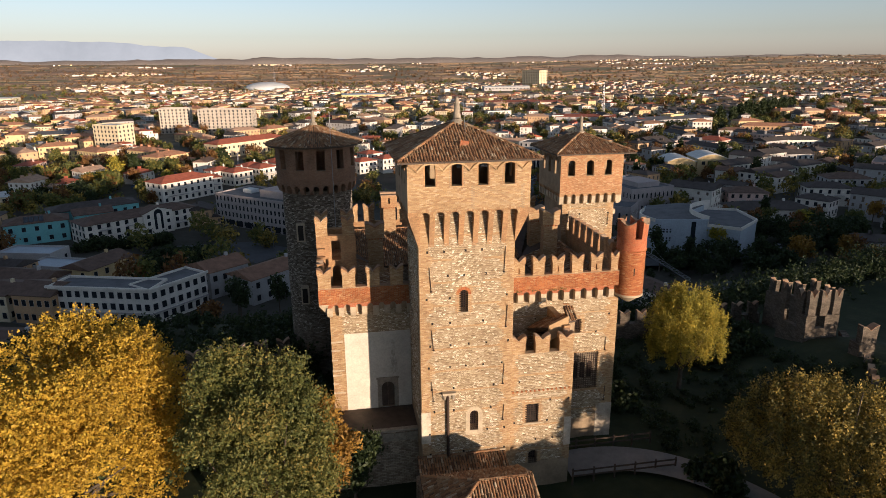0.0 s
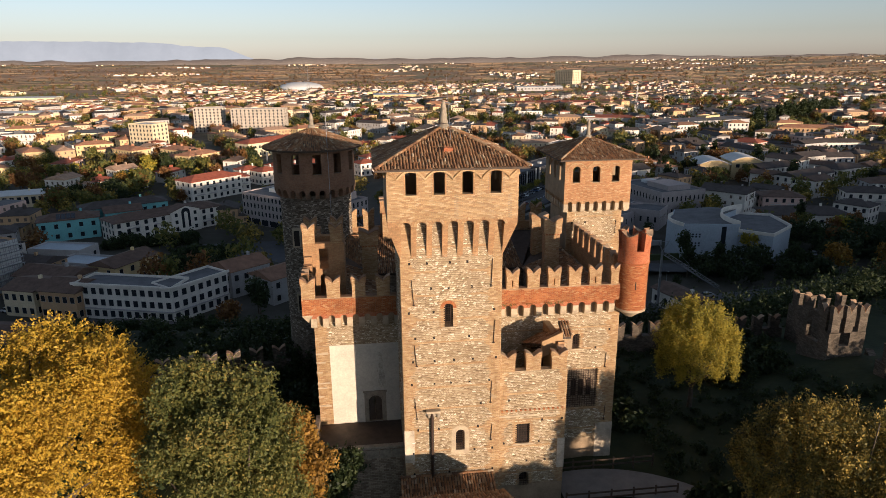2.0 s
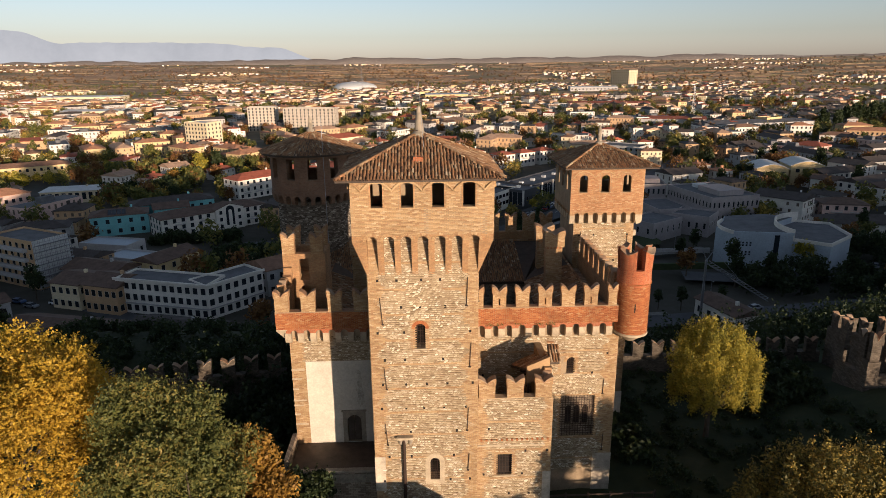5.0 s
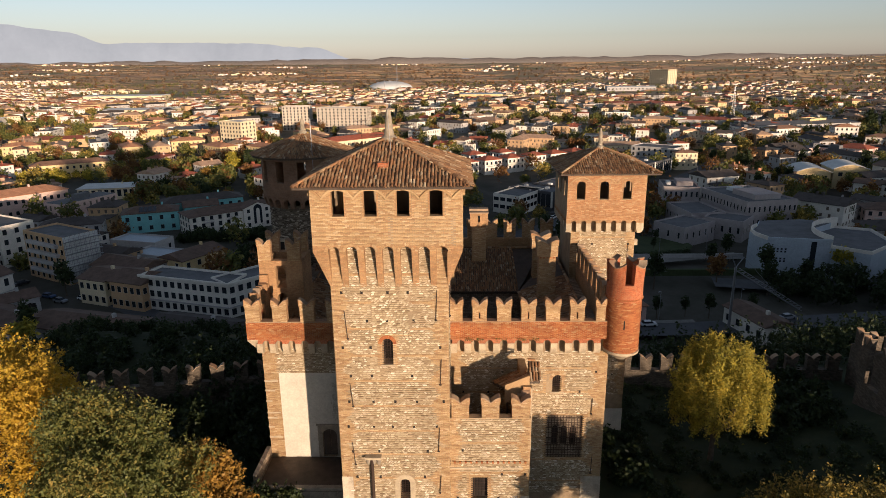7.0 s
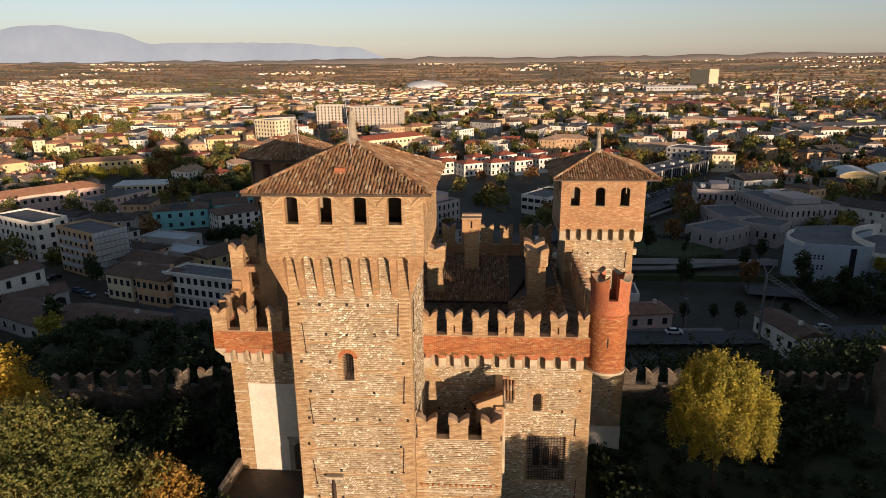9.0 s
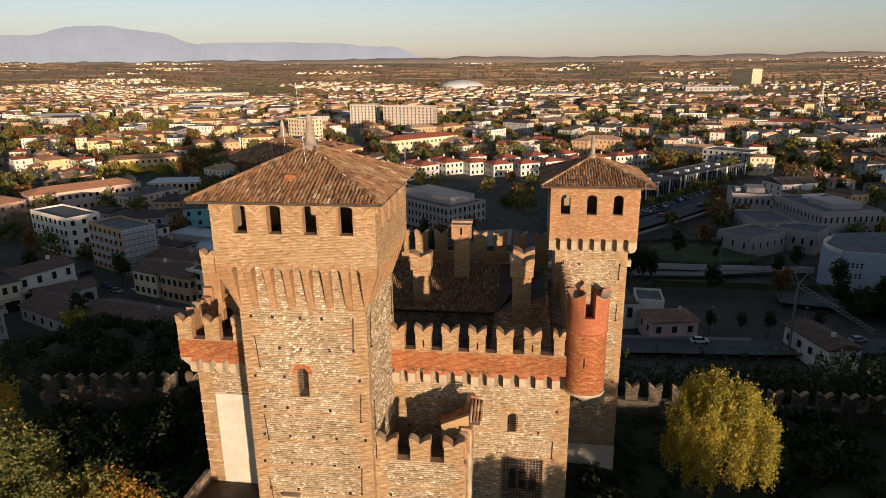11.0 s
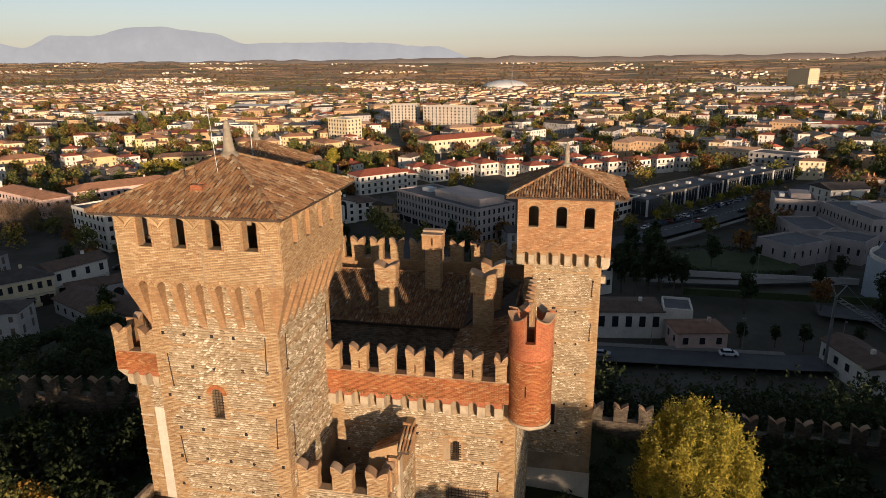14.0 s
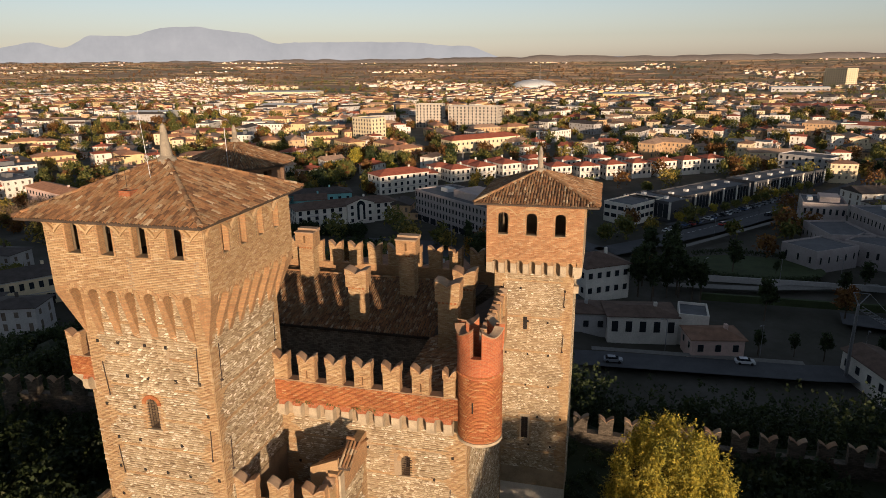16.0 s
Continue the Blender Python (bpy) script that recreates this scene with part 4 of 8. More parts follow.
# ---- chimneys over the court roofs ----
def chimney(x, y, w, d, z0, z1, horned=True, slit=False):
    c = thing("chimney", (x, y, z0), "tall brick chimney with a swallowtail head over the tiled roof" if horned else "tall brick chimney with a slotted box head", "chimney", "castle chimneys")
    hz = z1 - (1.35 if horned else 1.3)
    st = part("shaft", box(x - w / 2, x + w / 2, y - d / 2, y + d / 2, z0, hz, bevel=0.02), WALL_BRICK, c)
    out = lay((x - w / 2, y - d / 2, z0), (1, 0, 0), (0, -1, 0), w, hz - z0 - 0.12, lambda a, b: 1, int(x * 31 + y))
    raw("brickwork", *out[1], BRICK, st, kind="stuff")
    out = lay((x + w / 2, y - d / 2, z0), (0, 1, 0), (1, 0, 0), d, hz - z0 - 0.12, lambda a, b: 1, int(x * 37 + y))
    raw("brickwork", *out[1], BRICK, st, kind="stuff")
    bm = bmesh.new()
    for k in range(5):
        a = x - w / 2 + (k + 0.5) * w / 5
        add_box(bm, a - 0.06, a + 0.06, y - d / 2 - 0.09, y + d / 2 + 0.09, hz - 0.12, hz)
    part("dentil_course", bm, RED, c)
    if horned:
        m = merlon(c, (x, y - d / 2 - 0.1, hz), X, S_, w + 0.3, 1.35, d + 0.2)
    else:
        hd = part("head", box(x - w / 2 - 0.18, x + w / 2 + 0.18, y - d / 2 - 0.14, y + d / 2 + 0.14, hz, z1 - 0.15), WALL_BRICK, c)
        carve(hd, [box(x - 0.08, x + 0.08, y - d, y + d, hz + 0.35, hz + 0.95)])
        bm = add_box(bmesh.new(), x - w / 2 - 0.24, x + w / 2 + 0.24, y - d / 2 - 0.2, y - 0.03, z1 - 0.15, z1 - 0.05)
        add_box(bm, x - w / 2 - 0.24, x + w / 2 + 0.24, y + 0.03, y + d / 2 + 0.2, z1 - 0.15, z1 + 0.1)
        part("capping", bm, CAP, c)
    return c


chimney(11.25, 58.5, 1.3, 0.8, 13.0, 17.25)
chimney(14.08, 61.9, 1.2, 1.0, 13.8, 18.85, False)
chimney(19.1, 54.4, 1.3, 0.85, 13.2, 18.3)
chimney(19.2, 59.0, 1.25, 0.85, 13.6, 17.6)
chimney(5.15, 63.1, 1.2, 1.0, 13.9, 18.65, False)
chimney(3.2, 55.5, 1.3, 0.8, 12.8, 17.6)

# ---- corner turret ----
TX, TY, TR = 22.85, 45.45, 1.1
TU = thing("corner_turret", (TX, TY, 12.7), "round red brick corner turret with merlons on a pale stone foot", "turret")
TURRET = brick_mat("turret_brick", (0.43, 0.14, 0.055), (0.34, 0.095, 0.04), (0.38, 0.2, 0.11), (TX, TY, TR))
part("drum", lathe(bmesh.new(), TX, TY, [(TR - 0.3, 13.3), (TR, 13.3), (TR, 17.0), (TR + 0.04, 17.0), (TR + 0.04, 17.95), (TR - 0.3, 17.95)], 44), TURRET, TU, smooth=False)
out = lay((0, 0, 0), (1, 0, 0), (0, -1, 0), math.pi * TR * 1.5, 3.52, lambda a, b: 1, 72)
raw("brickwork", [(TX + (TR - y) * math.cos(math.pi * 0.85 + x / TR), TY + (TR - y) * math.sin(math.pi * 0.85 + x / TR), z + 13.35) for x, y, z in out[1][0]], out[1][1], RED, TU, kind="stuff")
part("drum_floor", box(TX - 0.75, TX + 0.75, TY - 0.75, TY + 0.75, 17.0, 17.1), FLOOR, TU)
bm = bmesh.new()
for i in range(56):
    a = 2 * math.pi * i / 56
    c, s = math.cos(a), math.sin(a)
    p = Vector((TX + (TR + 0.03) * c, TY + (TR + 0.03) * s, 16.9))
    q = Matrix.Rotation(a + 0.6, 3, "Z")
    v = [bm.verts.new(p + q @ Vector((dx * 0.045, dy * 0.045, dz))) for dz in (0, 0.1) for dx, dy in ((-1, -1), (1, -1), (1, 1), (-1, 1))]
    for f in ((3, 2, 1, 0), (4, 5, 6, 7), (0, 1, 5, 4), (1, 2, 6, 5), (2, 3, 7, 6), (3, 0, 4, 7)):
        bm.faces.new([v[k] for k in f])
part("dogtooth_band", bm, RED, TU)
part("stone_foot", lathe(bmesh.new(), TX, TY, [(0.05, 12.5), (0.3, 12.55), (0.75, 12.9), (TR + 0.06, 13.16), (TR + 0.06, 13.32), (0.05, 13.32)], 36), PALE, TU, "pale stone corbelled foot")
for k in range(4):
    a0 = radians(-135 + 90 * k - 31)
    a1 = radians(-135 + 90 * k + 31)
    mm = part("merlon", lathe(bmesh.new(), TX, TY, [(TR - 0.3, 17.95), (TR + 0.04, 17.95), (TR + 0.1, 19.0), (TR - 0.3, 19.0)], 8, a0, a1), TURRET, TU)
    for s in (-1, 1):
        am = (a0 + a1) / 2
        bm = bmesh.new()
        pts = []
        for i in range(6):
            t = i / 5
            a = am + s * (a1 - a0) / 2 * t
            for rr in (TR - 0.34, TR + 0.15):
                for dz in (0, 0.07):
                    pts.append((i, rr, dz, a, 19.0 + 0.32 * t ** 1.6))
        vs = [bm.verts.new((TX + rr * math.cos(a), TY + rr * math.sin(a), z + dz)) for i, rr, dz, a, z in pts]
        for i in range(5):
            p, q = i * 4, i * 4 + 4
            for f in ((p, p + 2, q + 2, q), (p + 1, q + 1, q + 3, p + 3), (p, q, q + 1, p + 1), (p + 2, p + 3, q + 3, q + 2)):
                bm.faces.new([vs[k2] for k2 in f])
        bm.faces.new([vs[i] for i in (20, 22, 23, 21)])
        bmesh.ops.recalc_face_normals(bm, faces=bm.faces[:])
        part("cap", bm, CAP, mm)
        bm = bmesh.new()
        hp = []
        for t in (0.25, 1.0):
            a = am + s * (a1 - a0) / 2 * t
            for rr in (TR - 0.3, TR + 0.1):
                hp += [(TX + rr * math.cos(a), TY + rr * math.sin(a), 18.98), (TX + rr * math.cos(a), TY + rr * math.sin(a), 19.0 + 0.3 * t ** 1.6)]
        part("horn", hull(hp), TURRET, mm)
part("arrow_slit", box(TX - 0.2, TX - 0.12, TY - TR - 0.02, TY - TR + 0.2, 15.0, 15.6), HOLLOW, TU)

# ---- bastion in front of the keep ----
BA = thing("bastion", (14.2, 42.5, 0), "low rubble bastion with merlons beside the main tower", "bastion")
ax0, ax1, ay0 = 11.6, 16.45, 40.4
ba = part("bastion_body", box(ax0, ax1, ay0, fy, -6, 11.05), MORTAR, BA)
carve(ba, [box(ax0 + 0.1, ax1 - 0.45, ay0 + 0.5, fy - 0.02, 8.3, 12), box(12.9, 13.95, ay0 - 0.5, ay0 + 0.35, 5.4, 6.95), arch_cutter((13.6, ay0, 1.9), X, S_, 0.75, 1.1, 0.8)])
lattice(ba, (13.6, ay0 + 0.05, 1.9), X, S_, 0.72, 1.05, 0.16)
part("window_back", box(13.1, 14.1, ay0 + 0.7, ay0 + 0.74, 1.8, 3.1), HOLLOW, ba)
lattice(ba, (13.42, ay0 + 0.03, 5.42), X, S_, 1.0, 1.5, 0.17)
part("window_back", box(12.9, 13.95, ay0 + 0.3, ay0 + 0.34, 5.4, 6.95), HOLLOW, ba)
part("window_sill", box(12.75, 14.1, ay0 - 0.06, ay0 + 0.1, 5.27, 5.38), PALE, ba)
clad(BA, (ax0, ay0, 2), X, S_, ax1 - ax0, 9.04, quoined(ax1 - ax0, 21, 2.1, 1.0, 0.55, [(1.3, 2.35, 3.4, 4.95, 0.2), (1.6, 2.4, -0.2, 1.05, 0.2)]), 31)
clad(BA, (ax1, ay0, 2), Y, E_, fy - ay0, 9.04, quoined(fy - ay0, 22, 2.1, 1.0, 0.55), 32)
merlon_row(BA, (0, ay0, 11.03), X, S_, [12.25, 14.05, 15.85], 1.05, 1.35, 0.45)
merlon_row(BA, (ax1, 0, 11.03), Y, E_, [41.2], 0.7, 1.2, 0.45)
bm = bmesh.new()
for k in range(14):
    add_box(bm, ax0 + 0.25 + 0.33 * k, ax0 + 0.37 + 0.33 * k, ay0 - 0.12, ay0 + 0.02, 8.0, 8.12)
part("dentil_course", bm, RED, BA)
part("string_course", box(ax0, ax1 - 0.4, ay0 - 0.07, ay0 + 0.02, 7.55, 7.68, bevel=0.01), PALE, BA)
part("quoin_plaster", box(ax1 - 0.5, ax1 + 0.05, ay0 - 0.06, ay0 + 0.3, 3.2, 5.6, bevel=0.02), OLDPLASTER, BA)
putlogs(BA, (ax0, ay0, 3), X, S_, ax1 - ax0, 7.0, (1.2, 1.6), 17, ((1.0, 2.6, 2, 5),))
# ruined lean-to on top
HU = thing("lean_to", (16, 43.5, 10), "ruined lean-to with a broken tile roof on the bastion", "shed")
part("shed_wall", box(ax1 - 0.35, ax1 + 0.12, 41.6, fy, 10.9, 12.45), WALL_BRICK, HU)
part("shed_pier", box(ax1 - 0.1, ax1 + 0.22, 41.7, 42.2, 8, 12.3), PALE, HU)
lean_roof(HU, (14.5, fy - 0.05, 10.75), (15.05, 42.06, 12.2), (16.56, 42.1, 12.85), (16.56, fy - 0.05, 11.9), 51)
lean_roof(HU, (16.5, 41.9, 12.72), (17.12, 41.87, 12.75), (17.16, 43.15, 13.4), (16.5, 43.15, 13.45), 52)
part("gable_wall", hull([(x_, y_, z_ + dz) for x_, z_ in ((15.0, 12.1), (16.5, 12.75)) for y_ in (41.86, 42.08) for dz in (-0.9, 0.34)]), BRICK, HU, "broken brick gable with a lit edge")
for k in range(5):
    y_ = 42.3 + 0.75 * k
    part("rafter", tube(bmesh.new(), (14.8 - 0.06 * k, y_, 11.9 - 0.3 * k), (16.5, y_, 12.6 - 0.21 * k), 0.055, n=6), DARKWOOD, HU)
part("prop", tube(bmesh.new(), (15.2, 42.4, 8.3), (15.2, 42.4, 12.05), 0.08, n=6), DARKWOOD, HU)
part("broken_coping", box(15.75, 16.35, 41.55, 41.95, 11.75, 11.9, bevel=0.03), PALE, HU)
for k in range(3):
    part("tie_beam", tube(bmesh.new(), (15.1, 42.6 + 1.2 * k, 11.4 - 0.45 * k), (16.4, 42.6 + 1.2 * k, 11.4 - 0.45 * k), 0.06, n=6), DARKWOOD, HU)

# ---- small square tower ----
ST = thing("square_tower", (24.1, 60.4, 0), "slim square tower with brick belfry, tiled roof and herringbone stonework", "tower")
qx0, qx1, qy0, qy1 = 21.5, 26.75, 57.7, 63.0
cx0, cx1, cy0, cy1 = 21.0, 27.28, 57.2, 63.5
part("shaft", box(qx0, qx1, qy0, qy1, -20, 19.2), MORTAR, ST)
bell = part("belfry", box(cx0, cx1, cy0, cy1, 19.05, 22.85), MORTAR, ST)
STW = [22.1, 23.95, 25.8]
ST_BRICK = piece_mat("belfry_brick", [(0.0, (0.33, 0.16, 0.072)), (0.35, (0.39, 0.205, 0.095)), (0.75, (0.43, 0.245, 0.115)), (1.0, (0.5, 0.34, 0.19))])
carve(bell, [box(cx0 + 0.45, cx1 - 0.45, cy0 + 0.45, cy1 - 0.45, 19.5, 23)] + [box(c - 0.37, c + 0.37, cy0 - 0.5, cy1 + 0.5, 20.75, 22.35) for c in STW] + [box(cx0 - 0.5, cx1 + 0.5, c - 0.33, c + 0.33, 20.75, 22.35) for c in (58.7, 60.35, 62.0)])
for o, u, n, L in (((cx0, cy0, 0), X, S_, cx1 - cx0), ((cx1, cy0, 0), Y, E_, cy1 - cy0), ((cx0, cy1, 0), -Y, W_, cy1 - cy0)):
    base_o = Vector(o) - Vector(n) * 0.5
    corbel_band(ST, base_o, u, n, L - 0.6, 17.95, 7, 0.5, WALL_BRICK, 0.2, 0.95, PALE, 0.12)
    place = frame_place(o, u, n)
    for c in (L * 0.175, L * 0.47, L * 0.765):
        bm = bmesh.new()
        lo = [(c + t * 0.9, 22.0 + 0.5 * (1 - abs(t) ** 2.2)) for t in [-1 + i / 6 for i in range(13)]]
        prism(bm, lo + [(a, b + 0.09) for a, b in lo[::-1]], lambda p, z, w: place(p, z, 0.08 - w), 0.09)
        part("blind_arch", bm, BRICK, ST)
clad(ST, (cx0, cy0, 19.05), X, S_, cx1 - cx0, 3.75, lambda a, b: 0 if any(abs(a + cx0 - c) < 0.4 and 1.66 < b < 3.34 for c in STW) else 1, 61, ST_BRICK)
clad(ST, (qx0, qy0, 3), X, S_, qx1 - qx0, 15.1, quoined(qx1 - qx0, 33, 2.6, 1.4, 0.6, [(2.05, 2.55, 2.5, 4.3, 0.2), (2.0, 2.3, 10.9, 11.9, 0.15)]), 62)
clad(ST, (qx1, qy0, 3), Y, E_, qy1 - qy0, 15.1, quoined(qy1 - qy0, 34, 2.6, 1.4, 0.6), 63)
for c in STW:
    window_lining(ST, (c, cy0, 20.72), X, S_, 0.35, 1.2, 0.43, 1.68)
part("window_frame", box(23.45, 24.15, qy0 - 0.05, qy0 + 0.05, 5.4, 7.4), PALE, ST)
part("window_pane", box(23.58, 24.02, qy0 - 0.06, qy0 + 0.06, 5.55, 7.2), HOLLOW, ST)
lattice(ST, (23.8, qy0 - 0.075, 5.55), X, S_, 0.44, 1.65, 0.15)
part("slit_window", box(23.52, 23.78, qy0 - 0.04, qy0 + 0.06, 13.95, 14.85), HOLLOW, ST)
putlogs(ST, (qx0, qy0, 4), X, S_, qx1 - qx0, 14, (1.5, 2.4), 23, ((1.7, 3, 1, 4),))
for x, z, h in ((22.1, 16.2, 1.0), (26.2, 15.8, 1.2), (26.2, 12.5, 1.3)):
    iron_tie(ST, (x, qy0, z), X, S_, h)
part("plaster_foot", box(21.6, 26.8, qy0 - 0.06, qy0 + 0.05, -6, 1.6), PLASTER, ST)
hip_roof(ST, 20.3, 28.15, 56.4, 64.3, 22.95, (24.1, 24.1, 60.4, 60.4), 24.5, seed=71)
part("finial", lathe(bmesh.new(), 24.1, 60.4, [(0, 24.4), (0.36, 24.4), (0.36, 24.6), (0.2, 24.7), (0.15, 25.6), (0.18, 25.65), (0.05, 26.1), (0, 26.1)], 12), WORN, ST)
part("spout", box(26.7, 27.1, 57.95, 58.35, 16.7, 17.2), PALE, ST)

# ---- round tower ----
RX, RY = -1.85, 65.1
RT = thing("round_tower", (RX, RY, 0), "round rubble corner tower with brick gallery and conical tile roof", "tower")
# stone and brick darkened in colour for the main tower's shade on this tower
SHADESTONE = piece_mat("dark_rubble_stone", [(0.0, (0.07, 0.055, 0.04)), (0.35, (0.14, 0.115, 0.085)), (0.7, (0.25, 0.21, 0.16)), (1.0, (0.5, 0.45, 0.36))], grain=18.0)
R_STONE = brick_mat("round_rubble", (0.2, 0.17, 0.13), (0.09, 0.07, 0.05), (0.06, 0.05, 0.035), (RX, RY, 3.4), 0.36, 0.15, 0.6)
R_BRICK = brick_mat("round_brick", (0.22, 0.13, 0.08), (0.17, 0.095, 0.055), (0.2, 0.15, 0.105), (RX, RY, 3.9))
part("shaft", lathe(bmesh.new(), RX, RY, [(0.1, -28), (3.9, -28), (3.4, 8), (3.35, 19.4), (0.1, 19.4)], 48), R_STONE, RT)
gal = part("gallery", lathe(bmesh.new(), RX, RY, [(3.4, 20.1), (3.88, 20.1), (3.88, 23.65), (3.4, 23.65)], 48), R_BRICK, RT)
gcut = []
for k in range(12):
    a = 2 * math.pi * k / 12 + 0.15
    d = Vector((math.cos(a), math.sin(a), 0))
    t = Vector((-d.y, d.x, 0))
    gcut.append(prism(bmesh.new(), [(-0.4, 21.45), (0.4, 21.45), (0.4, 23.3), (-0.4, 23.3)], lambda p, q, w: Vector((RX, RY, 0)) + t * p + Z * q + d * (3.1 + w), 1.2))
carve(gal, gcut)
for k in range(26):
    a = 2 * math.pi * k / 26
    d = Vector((math.cos(a), math.sin(a), 0))
    side = Vector((-d.y, d.x, 0))
    corbel(RT, Vector((RX, RY, 19.1)) + d * 3.33, side, d, 0.36, 0.55, 1.02, R_BRICK)
    a += math.pi / 26
    d = Vector((math.cos(a), math.sin(a), 0))
    side = Vector((-d.y, d.x, 0))
    arc = [(0.29 * math.cos(math.pi * i / 6), 19.68 + 0.3 * math.sin(math.pi * i / 6)) for i in range(7)]
    part("corbel_arch", prism(bmesh.new(), [(0.5, 19.68), (0.5, 20.12), (-0.5, 20.12), (-0.5, 19.68)] + arc[::-1], lambda p, q, w: Vector((RX, RY, 0)) + side * p + Z * q + d * (3.91 - w), 0.3), R_BRICK, RT)
part("gallery_floor", lathe(bmesh.new(), RX, RY, [(0.1, 20.05), (3.86, 20.05), (3.86, 20.25), (0.1, 20.25)], 40), R_BRICK, RT)
rr_ = 3.37
out = lay((0, 0, 0), (1, 0, 0), (0, -1, 0), math.pi * rr_ * 1.15, 21.2, lambda a, b: 2, 71, stone=(0.27, 0.14))
wrapped = []
for x, y, z in out[2][0]:
    a = math.pi * 0.95 + x / rr_
    wrapped.append((RX + (rr_ - y + 0.02) * math.cos(a), RY + (rr_ - y + 0.02) * math.sin(a), z - 2.2))
raw("stonework", wrapped, out[2][1], SHADESTONE, RT, kind="stuff")
NR = 16
ring = [(RX + 4.75 * math.cos(2 * math.pi * (k + 0.5) / NR), RY + 4.75 * math.sin(2 * math.pi * (k + 0.5) / NR), 23.75) for k in range(NR)]
deck = part("roof_deck", hull([(p[0], p[1], p[2] - 0.03) for p in ring] + [(p[0], p[1], p[2] - 0.15) for p in ring] + [(RX, RY, 25.4)]), DARKWOOD, RT)
spots = []
for k in range(NR):
    spots += tile_spots(ring[k], ring[(k + 1) % NR], (RX, RY, 25.45), (RX, RY, 25.45), seed=80 + k)
lay_tiles(deck, spots)
part("finial", lathe(bmesh.new(), RX, RY, [(0, 25.3), (0.4, 25.3), (0.35, 25.6), (0.22, 25.7), (0.18, 26.5), (0.05, 26.8), (0, 26.8)], 12), WORN, RT)
part("lightning_rod", tube(bmesh.new(), (-0.2, 61.3, 10), (-0.25, 61.2, 27.0), 0.03, n=5), LEAD, RT)
for z in (14.5, 8.0):
    part("window_frame", box(-4.0, -3.2, RY - 3.6, RY - 2.9, z, z + 1.8), PALE, RT)
    part("window_pane", box(-3.85, -3.35, RY - 3.65, RY - 3.0, z + 0.15, z + 1.65), HOLLOW, RT)

# ---- terraces, gatehouse, fences, outer walls ----
TE = thing("terrace", (2, 43, 0), "paved terrace with a low stone parapet below the keep", "terrace")
part("terrace_block", box(-1.2, 5.1, 42.1, fy, -6, 4.8), RUBBLE, TE)
part("terrace_floor", box(-0.95, 5.1, 42.25, fy - 0.04, 4.8, 4.88), DARKWOOD, TE, "dark timber terrace floor")
for k in range(7):
    part("wall_panel", box(-1.15 + 0.9 * k, -0.3 + 0.9 * k, 42.04, 42.1, 3.95, 4.62, bevel=0.01), WORN, TE)
part("parapet_coping", box(-1.35, 5.1, 41.9, 42.3, 4.8, 4.98, bevel=0.02), WORN, TE)
part("side_parapet", box(-1.3, -1.0, 42.3, fy, 4.0, 5.7), RUBBLE, TE)

GH = thing("gatehouse", (8.5, 33, 0), "gatehouse with an old terracotta tile roof", "gatehouse")
part("gatehouse_shell", box(5.2, 10.9, 30.8, 36.0, -4, 4.4), RUBBLE, GH)
part("gable_end", hull([(10.6, 30.8, 4.3), (10.9, 30.8, 4.3), (10.6, 36.0, 4.3), (10.9, 36.0, 4.3), (10.6, 33.4, 5.85), (10.9, 33.4, 5.85)]), RUBBLE, GH)
hip_roof(GH, 4.6, 11.25, 30.2, 36.6, 4.5, (7.8, 11.23, 33.4, 33.4), 6.1, seed=91)
GA = thing("gate_passage", (7.5, 37.5, 0), "low passage with a grey tile roof between gatehouse and tower", "passage")
part("passage_shell", box(4.6, 10.6, 36.1, 39.8, -4, 2.3), RUBBLE, GA)
lean_roof(GA, (4.7, 36.0, 2.5), (11.2, 36.0, 2.5), (11.2, 39.7, 3.8), (4.7, 39.7, 3.8), 95)


def fence(x0, x1, y, z, posts):
    f = thing("wooden_fence", ((x0 + x1) / 2, y, z), "dark timber post-and-rail fence beside the path", "fence", "path fences")
    for k in range(posts):
        x = x0 + (x1 - x0) * k / (posts - 1)
        part("post", box(x - 0.06, x + 0.06, y - 0.06, y + 0.06, z - 0.4, z + 1.1, bevel=0.01), DARKWOOD, f)
    for h in (0.5, 0.95):
        part("rail", box(x0, x1, y - 0.1, y - 0.05, z + h - 0.07, z + h + 0.07, bevel=0.01), DARKWOOD, f)


GRAVEL = plain_mat("gravel", (0.2, 0.19, 0.17), 0.95, 0.2, 1.0, 25)


def strip(name, pts, width, z_off, mat, label, zfix=None, cat="road"):
    vs, fs = [], []
    for i, p in enumerate(pts):
        p = Vector((*p, 0))
        a = Vector((*pts[max(0, i - 1)], 0))
        b = Vector((*pts[min(len(pts) - 1, i + 1)], 0))
        d = (b - a).normalized()
        s = Vector((-d.y, d.x, 0)) * width / 2
        for q in (p + s, p - s):
            vs.append((q.x, q.y, (ground_z(q.x, q.y) if zfix is None else zfix) + z_off))
    for i in range(len(pts) - 1):
        fs.append((2 * i + 1, 2 * i + 3, 2 * i + 2, 2 * i))
    return tagged(raw(name, vs, fs, mat), label, cat, "", "structure")


def curve_pts(a, b, c, n=24):
    return [tuple((1 - t) ** 2 * p + 2 * t * (1 - t) * q + t * t * r_ for p, q, r_ in zip(a, b, c)) for t in [i / n for i in range(n + 1)]]


strip("path", curve_pts((16.8, 42.0), (28, 42.5), (31, 30)), 3.2, 0.3, GRAVEL, "pale gravel path in the castle garden", None, "path")
fence(16.8, 25.0, 43.7, 0.2, 6)
fence(16.7, 25.2, 39.9, 0.2, 6)


